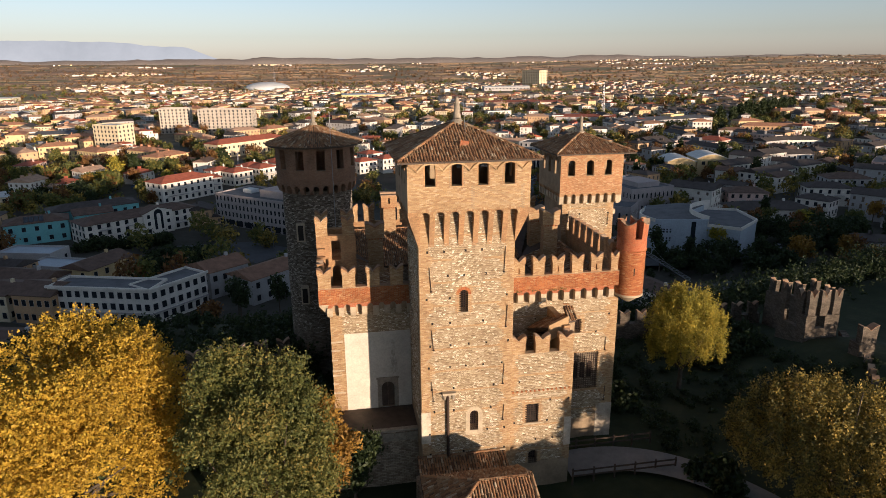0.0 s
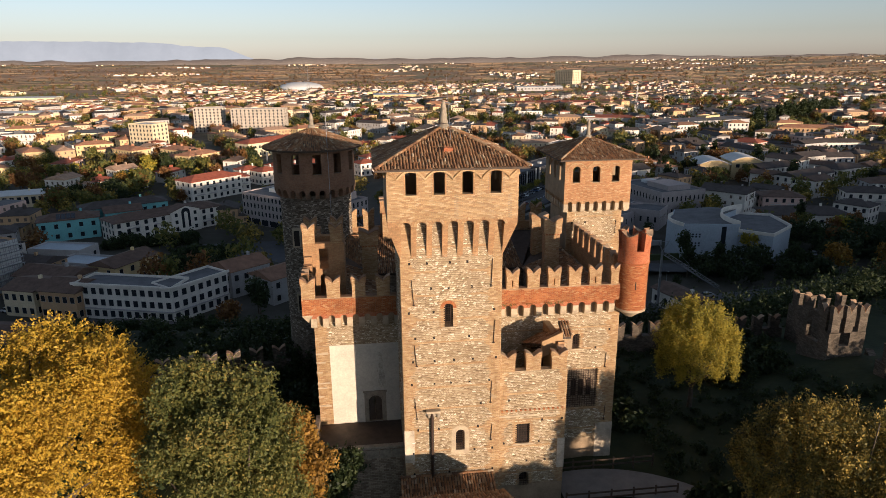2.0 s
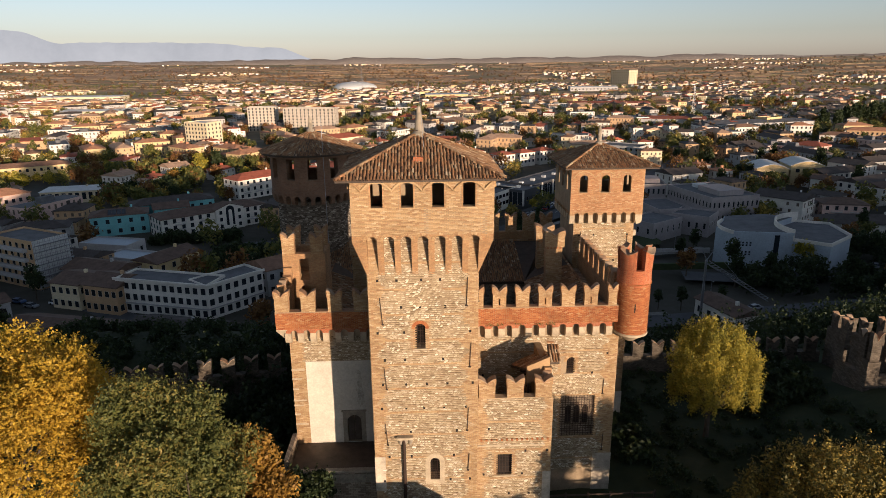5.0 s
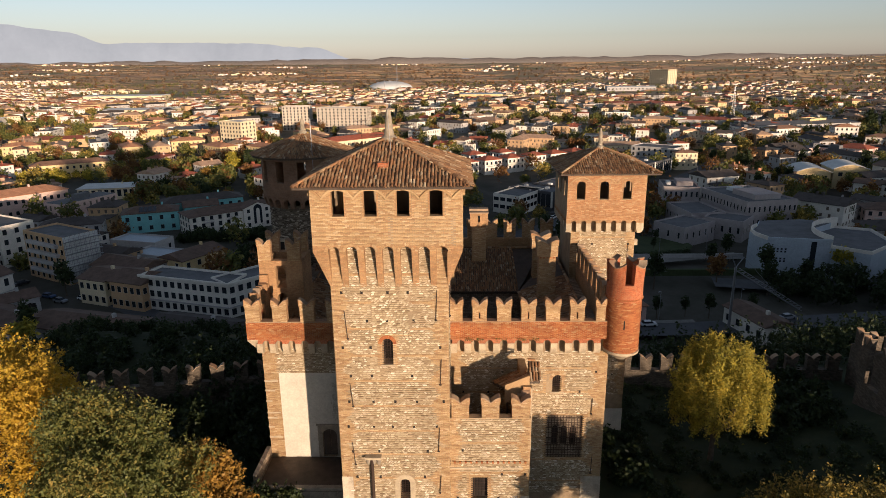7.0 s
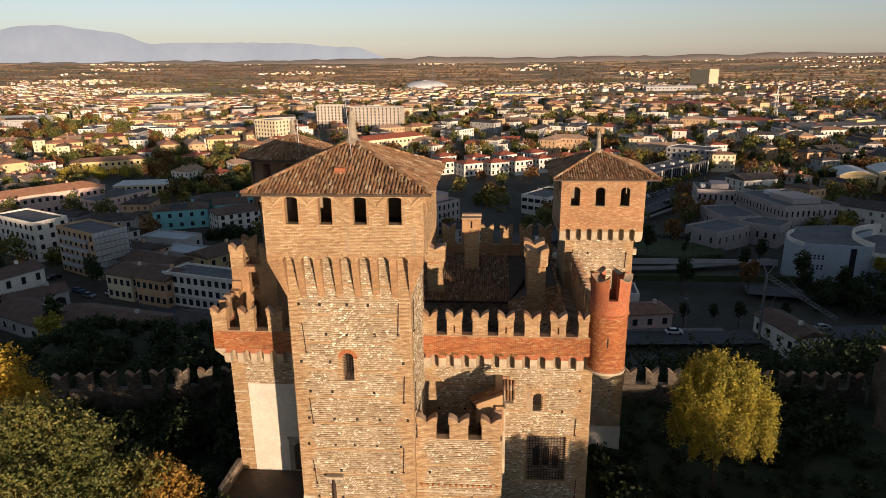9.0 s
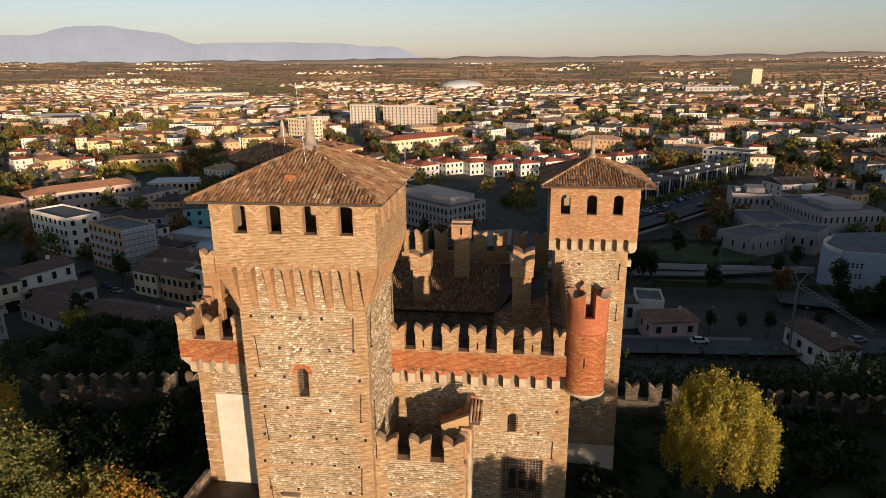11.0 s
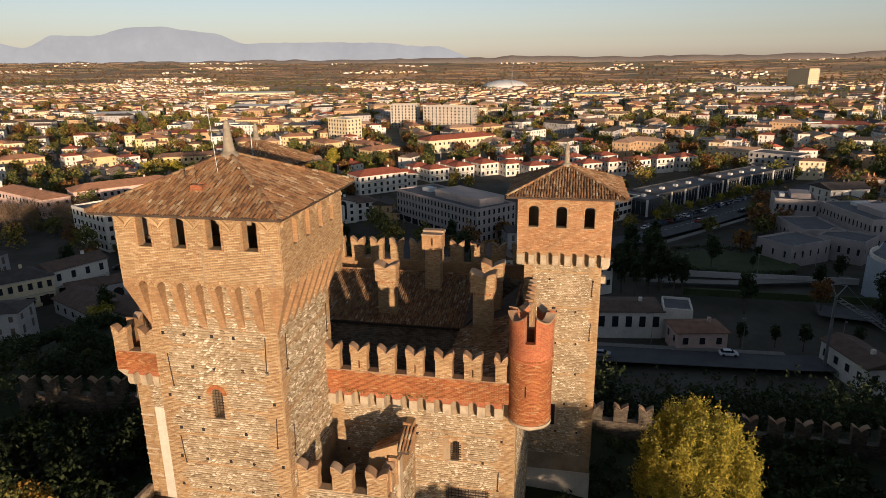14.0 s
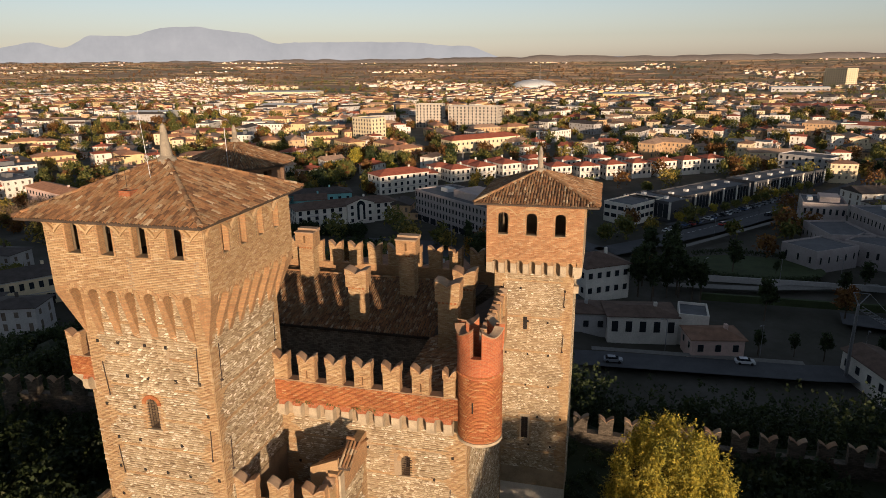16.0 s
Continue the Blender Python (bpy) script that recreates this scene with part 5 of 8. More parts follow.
# darker copy of the rubble, with the outer walls' shade in its colour
SHADEWALL = brick_mat("dark_rubble", (0.13, 0.11, 0.085), (0.065, 0.054, 0.04), (0.045, 0.036, 0.026), None, 0.34, 0.14, 0.6)


def outer_wall(name, a, b, z0, ztop, count, label, tilt=0.0):
    """A garden wall with merlons from a to b."""
    w = thing(name, (a[0], a[1], z0), label, "wall", "outer castle walls")
    a, b = Vector((*a, 0)), Vector((*b, 0))
    d = (b - a).normalized()
    n = Vector((d.y, -d.x, 0))
    L = (b - a).length
    place = frame_place(a, d, n)
    part("wall_body", prism(bmesh.new(), [(0, z0), (L, z0), (L, ztop + tilt), (0, ztop)], lambda p, q, c: place(p, q, -c), 0.7), SHADEWALL, w)
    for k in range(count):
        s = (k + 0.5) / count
        merlon(w, a + d * L * s + Z * (ztop - 0.05 + tilt * s), d, n, L / count * 0.55, 1.7, 0.5, SHADEWALL)
    return w


outer_wall("outer_wall", (26.5, 68), (52.5, 68), -14, 0.1, 12, "shaded rubble garden wall with worn merlons")
outer_wall("outer_wall", (52.5, 67.5), (52.3, 61), -10, 3.4, 3, "shaded rubble garden wall with worn merlons", 1.5)
outer_wall("outer_wall", (54, 57), (51.4, 51.4), -8, 2.4, 0, "low broken rubble garden wall in shade", -0.6)
outer_wall("outer_wall", (50.6, 50.0), (47.5, 45), -8, 1.8, 3, "low rubble garden wall with short worn merlons", -0.6)
WP = thing("wall_pier", (51, 50.7, 0), "tall rubble pier of the garden wall with a forked head", "pier", "outer castle walls")
part("pier_body", box(50.1, 51.9, 50.0, 51.4, -8, 4.2, bevel=0.06), SHADEWALL, WP)
merlon_row(WP, (0, 50.0, 4.15), X, S_, [(51.0, 1.7)], 1.7, 1.9, 0.7, SHADEWALL)
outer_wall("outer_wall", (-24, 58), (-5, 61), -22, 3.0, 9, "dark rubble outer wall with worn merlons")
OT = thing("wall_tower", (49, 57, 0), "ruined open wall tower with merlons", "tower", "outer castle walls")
wtb = part("tower_body", box(49.0, 53.0, 56.2, 60.6, -8, 4.7), SHADEWALL, OT)
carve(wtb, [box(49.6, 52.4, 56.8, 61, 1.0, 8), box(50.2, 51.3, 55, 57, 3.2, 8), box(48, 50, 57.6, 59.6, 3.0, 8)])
merlon_row(OT, (0, 56.2, 4.65), X, S_, [49.55, 51.0, 52.5], 0.9, 2.9, 0.5, SHADEWALL)
merlon_row(OT, (49.0, 0, 4.65), -Y, W_, [-57.4, -60.1], 0.9, 2.7, 0.5, SHADEWALL)
merlon_row(OT, (53.0, 0, 4.65), Y, E_, [57.9, 60.0], 0.9, 2.7, 0.5, SHADEWALL)


# ---- trees ----
def leaf_mat(name, stops, rough=0.6):
    m, nt, b = base(name, rough)
    geo = nt.nodes.new("ShaderNodeNewGeometry")
    inf = nt.nodes.new("ShaderNodeObjectInfo")
    r = math_node(nt, "FRACT", math_node(nt, "ADD", geo.outputs["Random Per Island"], inf.outputs["Random"]))
    big = noise_node(nt, geo.outputs["Position"], 0.35, 3)
    f = math_node(nt, "ADD", math_node(nt, "MULTIPLY", r, 0.55), math_node(nt, "SUBTRACT", big, 0.27))
    col = ramp(nt, f, stops)
    link(nt, col, b.inputs["Base Color"])
    tr = nt.nodes.new("ShaderNodeBsdfTranslucent")
    link(nt, col, tr.inputs[0])
    mx = nt.nodes.new("ShaderNodeMixShader")
    mx.inputs[0].default_value = 0.3
    link(nt, b.outputs[0], mx.inputs[1])
    link(nt, tr.outputs[0], mx.inputs[2])
    link(nt, mx.outputs[0], nt.nodes["Material Output"].inputs[0])
    return m


LEAF_GOLD = leaf_mat("golden_leaves", [(0.1, (0.2, 0.13, 0.015)), (0.4, (0.42, 0.27, 0.02)), (0.7, (0.55, 0.36, 0.03)), (0.95, (0.34, 0.3, 0.04))])
LEAF_OLIVE = leaf_mat("olive_leaves", [(0.1, (0.05, 0.065, 0.015)), (0.45, (0.11, 0.12, 0.03)), (0.75, (0.2, 0.175, 0.04)), (1.0, (0.33, 0.22, 0.045))])
LEAF_LIME = leaf_mat("yellow_green_leaves", [(0.1, (0.1, 0.11, 0.018)), (0.45, (0.29, 0.25, 0.032)), (0.75, (0.45, 0.35, 0.036)), (1.0, (0.5, 0.36, 0.045))])
LEAF_ORANGE = leaf_mat("orange_leaves", [(0.1, (0.09, 0.06, 0.015)), (0.5, (0.24, 0.13, 0.02)), (0.8, (0.36, 0.21, 0.03)), (1.0, (0.32, 0.25, 0.05))])
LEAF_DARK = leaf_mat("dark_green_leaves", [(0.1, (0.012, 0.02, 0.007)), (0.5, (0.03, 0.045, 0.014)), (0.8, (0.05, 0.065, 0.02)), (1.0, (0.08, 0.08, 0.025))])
LEAF_TAWNY = leaf_mat("tawny_leaves", [(0.1, (0.05, 0.055, 0.016)), (0.45, (0.17, 0.14, 0.032)), (0.72, (0.38, 0.27, 0.05)), (1.0, (0.52, 0.38, 0.075))])
# brown haze of distance put into the leaf colour of far hedges
LEAF_PLAIN = leaf_mat("bare_far_hedges", [(0.1, (0.09, 0.065, 0.04)), (0.5, (0.16, 0.11, 0.065)), (0.8, (0.2, 0.14, 0.08)), (1.0, (0.16, 0.14, 0.07))])
LEAF_RUST = leaf_mat("rusty_leaves", [(0.1, (0.09, 0.04, 0.015)), (0.5, (0.17, 0.08, 0.025)), (0.8, (0.24, 0.13, 0.035)), (1.0, (0.2, 0.15, 0.05))])
BARK = plain_mat("bark", (0.09, 0.07, 0.05), 0.95, 0.35, 3, 18)


def crown_points(r, lobes, tips, leaves, size, up=0.4, twig=0.5):
    """Leaves in sprays on the outside of a crown built of overlapping lobes: arrays of quads."""
    cen, rad = [], []
    w = np.array([l[3] * l[4] for l in lobes], float)
    pick = r.choice(len(lobes), tips, p=w / w.sum())
    d = r.normal(size=(tips, 3))
    d /= np.linalg.norm(d, axis=1)[:, None]
    low = (d[:, 2] < -0.35) & (r.rand(tips) < 0.5)
    d[low, 2] *= -0.6
    f = r.rand(tips) ** 0.33
    L = np.array(lobes, float)[pick]
    tip = L[:, :3] + d * f[:, None] * L[:, [3, 3, 4]]
    tip += r.normal(size=(tips, 3)) * 0.12 * size * 3
    way = d + np.array((0, 0, up)) + r.normal(size=(tips, 3)) * 0.35
    way /= np.linalg.norm(way, axis=1)[:, None]
    n = tips * leaves
    s = r.rand(tips, leaves, 1)
    p = (tip[:, None, :] + way[:, None, :] * (s - 0.5) * twig + r.normal(size=(tips, leaves, 3)) * size * 0.9).reshape(n, 3)
    a = r.normal(size=(n, 3)) + np.repeat(d, leaves, 0) * 0.3
    a /= np.linalg.norm(a, axis=1)[:, None]
    b = np.cross(a, r.normal(size=(n, 3)))
    b /= np.linalg.norm(b, axis=1)[:, None] + 1e-9
    sz = size * (0.6 + 0.8 * r.rand(n, 1))
    q = np.stack([p - a * sz, p + b * sz * 0.55, p + a * sz, p - b * sz * 0.55], 1).reshape(-1, 3)
    faces = np.arange(n * 4).reshape(n, 4)
    return q, faces


def np_mesh(name, q, faces, mat):
    me = bpy.data.meshes.new(name)
    nv, nf = len(q), len(faces)
    me.vertices.add(nv)
    me.vertices.foreach_set("co", np.asarray(q, np.float32).ravel())
    me.loops.add(nf * 4)
    me.loops.foreach_set("vertex_index", np.asarray(faces, np.int32).ravel())
    me.polygons.add(nf)
    me.polygons.foreach_set("loop_start", np.arange(0, nf * 4, 4, dtype=np.int32))
    me.update(calc_edges=True)
    me.materials.append(mat)
    return me


def tree(label, at, lobes, trunk_h, trunk_r, leafm, tips, leaves, size, seed, up=0.4, twig=0.6, limbs=9):
    """Lobes: (x, y, z, r, half height) from the foot of the trunk."""
    r = np.random.RandomState(seed)
    t = thing("tree", at, label, "tree", "castle garden trees")
    bm = bmesh.new()
    o = Vector(at)
    tube(bm, o - Z * 1.5, o + Z * trunk_h, trunk_r, trunk_r * 0.65, 10)
    for k in range(limbs):
        l = lobes[k % len(lobes)]
        e = o + Vector(l[:3]) + Vector(r.normal(size=3)) * l[3] * 0.45
        s = o + Z * trunk_h * (0.7 + 0.3 * r.rand())
        mid = (s + e) / 2 + Vector(r.normal(size=3)) * 0.3
        tube(bm, s, mid, trunk_r * 0.4, trunk_r * 0.22, 6)
        tube(bm, mid, e, trunk_r * 0.22, 0.03, 6)
    part("trunk", bm, BARK, t)
    q, f = crown_points(r, [(l[0] + at[0], l[1] + at[1], l[2] + at[2], l[3], l[4]) for l in lobes], tips, leaves, size, up, twig)
    ob = new("crown", np_mesh("crown", q, f, leafm))
    hang(ob, t)
    return t


def lobe_set(seed, n, rx, rz, zc, lobe_r, shoots=0):
    r = random.Random(seed)
    out = [(0, 0, zc, rx * 0.72, rz * 0.75)]
    for _ in range(n):
        a, h = r.uniform(0, 2 * math.pi), r.uniform(-0.6, 0.85)
        k = math.sqrt(max(0.1, 1 - h * h)) * 0.72
        out.append((rx * k * math.cos(a), rx * k * math.sin(a), zc + rz * h * 0.75, lobe_r * r.uniform(0.8, 1.2), lobe_r * r.uniform(0.7, 1.0)))
    for _ in range(shoots):
        a, h = r.uniform(0, 2 * math.pi), r.uniform(-0.35, 1.0)
        k = math.sqrt(max(0.03, 1 - h * h)) * r.uniform(0.86, 1.12)
        out.append((rx * k * math.cos(a), rx * k * math.sin(a), zc + rz * h * 0.95, 0.26, r.uniform(0.9, 1.6)))
    return out


tree("broad tree in full golden autumn leaf", (-18.0, 38, -1), lobe_set(1, 34, 8.7, 8.9, 10.4, 2.2), 6, 0.5, LEAF_GOLD, 13000, 13, 0.092, 1, 0.2, 0.7)
tree("tall tree with dull olive green leaves", (-5.2, 34.5, -1), lobe_set(2, 24, 4.5, 8.6, 10.5, 1.5), 6, 0.4, LEAF_OLIVE, 7600, 14, 0.088, 2, 0.4, 0.7)
tree("small tree turning orange", (-1.9, 37.5, -1), lobe_set(3, 11, 2.1, 5.2, 8.3, 1.1), 5, 0.25, LEAF_ORANGE, 1500, 13, 0.12, 3, 0.4, 0.6)
tree("round tree with yellow green leaves on upright twigs", (33.4, 53.8, -2.2), lobe_set(4, 22, 3.5, 4.4, 7.1, 0.75, 170), 4, 0.3, LEAF_LIME, 4600, 13, 0.078, 4, 1.6, 1.2)
tree("wide tree with yellow tipped leaves", (33.0, 33.5, 0.5), lobe_set(5, 22, 6.0, 4.2, 4.7, 1.4, 190), 3, 0.35, LEAF_TAWNY, 5600, 14, 0.095, 5, 1.3, 1.3)
tree("small dark green tree beside the terrace", (0.2, 40.2, -1), lobe_set(6, 7, 1.6, 3.2, 4.6, 1.0), 3, 0.2, LEAF_DARK, 500, 13, 0.14, 6, 0.4, 0.6)
# unseen trees added on the sunny side, whose shade lies on the walls and the garden
for k, (x, y, top, rad) in enumerate(((17.5, 21, 5.2, 2.4), (22, 20, 5.0, 2.4), (25.8, 20.5, 5.6, 2.5), (30, 22.5, 11.3, 3.2), (27.5, 16, 6.2, 2.8), (12, 20, 4.6, 2.2), (33, -4, 9.5, 3.6), (45, -6, 10, 3.6), (57, 8, 8, 3.6), (32.8, 21, 12.8, 2.5), (45.4, 24, 12.8, 2.5))):
    z = ground_z(x, y)
    hh = top - z
    tree("leafy garden tree on the sunny slope", (x, y, z), lobe_set(20 + k, 10, rad, hh * 0.36, hh * 0.6, rad * 0.45), hh * 0.4, 0.25, LEAF_OLIVE, 900 if k < 9 else 230, 12, 0.2 if k < 9 else 0.17, 20 + k, 0.4, 0.8)


# ---- wooded slopes ----
def thicket(name, spots, leafm, seed, size=0.34, leaves=9, tips=30):
    r = np.random.RandomState(seed)
    qs, fs, k = [], [], 0
    for x, y, rad in spots:
        z = ground_z(x, y)
        q, f = crown_points(r, [(x, y, z + rad * 0.6, rad, rad * 0.9)], tips, leaves, size, 0.4, 0.8)
        qs.append(q)
        fs.append(f + k)
        k += len(q)
    ob = new(name, np_mesh(name, np.concatenate(qs), np.concatenate(fs), leafm))
    return tagged(ob, "dense dark bushes and trees on the castle slope", "shrubs", "", "stuff")


rt = random.Random(5)
slope = []
while len(slope) < 1500:
    x, y = rt.uniform(-75, 190), rt.uniform(66, 142)
    z = ground_z(x, y)
    if -34 < z < -3:
        slope.append((x, y, rt.uniform(2.2, 4.6)))
slope += [(rt.uniform(-60, -4), rt.uniform(60, 84), rt.uniform(1.6, 3.0)) for _ in range(160)]
while len(slope) < 1850:
    x, y = rt.uniform(-75, -24), rt.uniform(0, 90)
    if -34 < ground_z(x, y) < -3:
        slope.append((x, y, rt.uniform(1.6, 3.2)))
for k in range(150):
    x = rt.uniform(62, 210)
    slope.append((x, 78 + 0.32 * x + rt.uniform(-14, 14), rt.uniform(3.6, 5.0) + 0.012 * x))
for k in range(430):
    slope.append((rt.uniform(22, 135), rt.uniform(74, 130), rt.uniform(3.0, 5.0)))
# unseen bushes added far east, only to keep sun off the curved-roof hall
for k in range(190):
    x = rt.uniform(225, 440)
    slope.append((x, 64 + 0.1 * x + rt.uniform(-24, 4), rt.uniform(3.4, 5.0)))
low = []
for x, y, rad in slope:
    if 14 <= x < 70:
        rad = min(rad, (33.2 - 0.497 * (y - 17) - ground_z(x, y)) / 1.6)
    if x < 14:
        room = 28.3 - 0.4 * (y - 4) - ground_z(x, y)    # the bushes stay low enough for the lane below to be seen
        rad = min(rad, max(0.9, room / 1.7))
    if rad > 0.5:
        low.append((x, y, rad))
thicket("slope_shrubs", low, LEAF_DARK, 8, 0.2, 11, 30)
garden = [(rt.uniform(38, 47), rt.uniform(57, 67), rt.uniform(0.8, 1.5)) for _ in range(50)] + [(rt.uniform(26, 29), rt.uniform(36, 39), rt.uniform(0.7, 1.0)) for _ in range(10)] + [(rt.uniform(24.5, 27), rt.uniform(48, 56), rt.uniform(0.4, 0.7)) for _ in range(9)]
garden += [(rt.uniform(-22, -3), rt.uniform(46, 60), rt.uniform(1.2, 2.4)) for _ in range(70)] + [(rt.uniform(-14, -2), rt.uniform(62, 72), rt.uniform(1.6, 3)) for _ in range(40)]
# unseen hedges and thickets, added to shade the lawn, outer walls and western town
garden += [(36 + 1.1 * k + rt.uniform(-1, 1), 30 + 0.28 * k + rt.uniform(-2, 2), rt.uniform(1.3, 2.0)) for k in range(40)]
garden += [(29 + 16 * k / 36 + rt.uniform(-0.8, 0.8), 13 - 4 * k / 36 + rt.uniform(-1, 1), rt.uniform(1.8, 2.3)) for k in range(36)]
garden += [(44 + 54 * k / 110 + rt.uniform(-1, 1), 9 + 40 * k / 110 + rt.uniform(-1.2, 1.2), rt.uniform(1.7, 2.3)) for k in range(110)]
garden += [(rt.uniform(60, 94), rt.uniform(16, 38), rt.uniform(3.4, 4.6)) for _ in range(46)]
garden += [(rt.uniform(-46, 26), rt.uniform(-36, -10), rt.uniform(2.4, 4.1)) for _ in range(170)]
thicket("garden_shrubs", garden, LEAF_DARK, 9, 0.22, 12, 40)

# ---- the town ----
WALLS = [plain_mat("render_white", (0.68, 0.63, 0.55), 0.9, 0.12, 0.3, 3), plain_mat("render_cream", (0.66, 0.55, 0.36), 0.9, 0.12, 0.3, 3), plain_mat("render_yellow", (0.62, 0.47, 0.24), 0.9, 0.12, 0.3, 3), plain_mat("render_pink", (0.6, 0.43, 0.36), 0.9, 0.12, 0.3, 3), plain_mat("render_grey", (0.42, 0.4, 0.38), 0.9, 0.12, 0.3, 3), plain_mat("render_ochre", (0.5, 0.33, 0.18), 0.9, 0.12, 0.3, 3)]
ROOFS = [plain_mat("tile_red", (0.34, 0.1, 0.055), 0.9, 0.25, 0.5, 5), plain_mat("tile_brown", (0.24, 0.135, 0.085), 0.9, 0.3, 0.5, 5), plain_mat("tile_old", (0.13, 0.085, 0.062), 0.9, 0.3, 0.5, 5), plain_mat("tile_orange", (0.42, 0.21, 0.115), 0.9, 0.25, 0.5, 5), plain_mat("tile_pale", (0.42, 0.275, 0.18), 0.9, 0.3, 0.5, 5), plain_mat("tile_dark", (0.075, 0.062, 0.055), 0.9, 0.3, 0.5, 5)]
FLATROOF = plain_mat("bitumen_roof", (0.13, 0.13, 0.135), 0.9, 0.25, 0.3, 4)
GLASS, glnt, glb = base("dark_window_glass", 0.15)
glb.inputs["Base Color"].default_value = (0.02, 0.024, 0.03, 1)
DARKCLAD = plain_mat("dark_cladding", (0.06, 0.06, 0.065), 0.6, 0.15, 0.3, 3)
SHUTTER = plain_mat("brown_shutters", (0.13, 0.1, 0.075), 0.7, 0.3, 0.5, 4)
TEAL = plain_mat("render_teal", (0.2, 0.45, 0.46), 0.9, 0.12, 0.3, 3)
BLUEWALL = plain_mat("metal_cladding", (0.376, 0.424, 0.472), 0.6, 0.1, 0.2, 2)
REDSTONE = plain_mat("pinkish_stone_cladding", (0.36, 0.315, 0.3), 0.85, 0.12, 0.3, 3)
WHITEROOF = plain_mat("white_sheet_roof", (0.6, 0.6, 0.58), 0.7, 0.1, 0.3, 3)
ASPHALT = plain_mat("asphalt", (0.085, 0.086, 0.09), 0.92, 0.2, 0.2, 5)
LINE = plain_mat("road_paint", (0.6, 0.6, 0.58), 0.8, 0.15, 2, 8)

win_meshes = {}


def window_mesh(w, h, frame_mat):
    key = (round(w, 2), round(h, 2), frame_mat.name)
    if key not in win_meshes:
        bm = bmesh.new()
        add_box(bm, -w / 2 - 0.13, w / 2 + 0.13, -0.09, 0.08, -0.13, h + 0.13)
        bm.faces.ensure_lookup_table()
        for f in bm.faces:
            f.material_index = 1
        front = min(bm.faces, key=lambda f: f.calc_center_median().y)
        bmesh.ops.inset_region(bm, faces=[front], thickness=0.13)
        front = [f for f in bm.faces if abs(f.normal.y) > 0.9 and f.calc_center_median().y < -0.08 and f.calc_area() > 0.9 * w * h][0]
        front.material_index = 0
        for v in front.verts:
            v.co.y = -0.01
        me = bpy.data.meshes.new("window")
        bm.to_mesh(me)
        bm.free()
        me.materials.append(GLASS)
        me.materials.append(frame_mat)
        win_meshes[key] = me
    return win_meshes[key]


def roof_bm(w, d, h, kind, rise, over=0.5):
    a, b = w / 2 + over, d / 2 + over
    if kind == "flat":
        bm = bmesh.new()
        add_box(bm, -w / 2 + 0.35, w / 2 - 0.35, -d / 2 + 0.35, d / 2 - 0.35, h - 0.2, h + 0.02)
        return bm
    if kind == "gable":
        top = [(-a, 0, h + rise), (a, 0, h + rise)]
    else:
        k = max(0.0, a - b)
        top = [(-k, 0, h + rise), (k, 0, h + rise)] if k > 0.2 else [(0, 0, h + rise)]
    return hull([(-a, -b, h), (a, -b, h), (a, b, h), (-a, b, h), (-a, -b, h + 0.18), (a, -b, h + 0.18), (a, b, h + 0.18), (-a, b, h + 0.18)] + top)


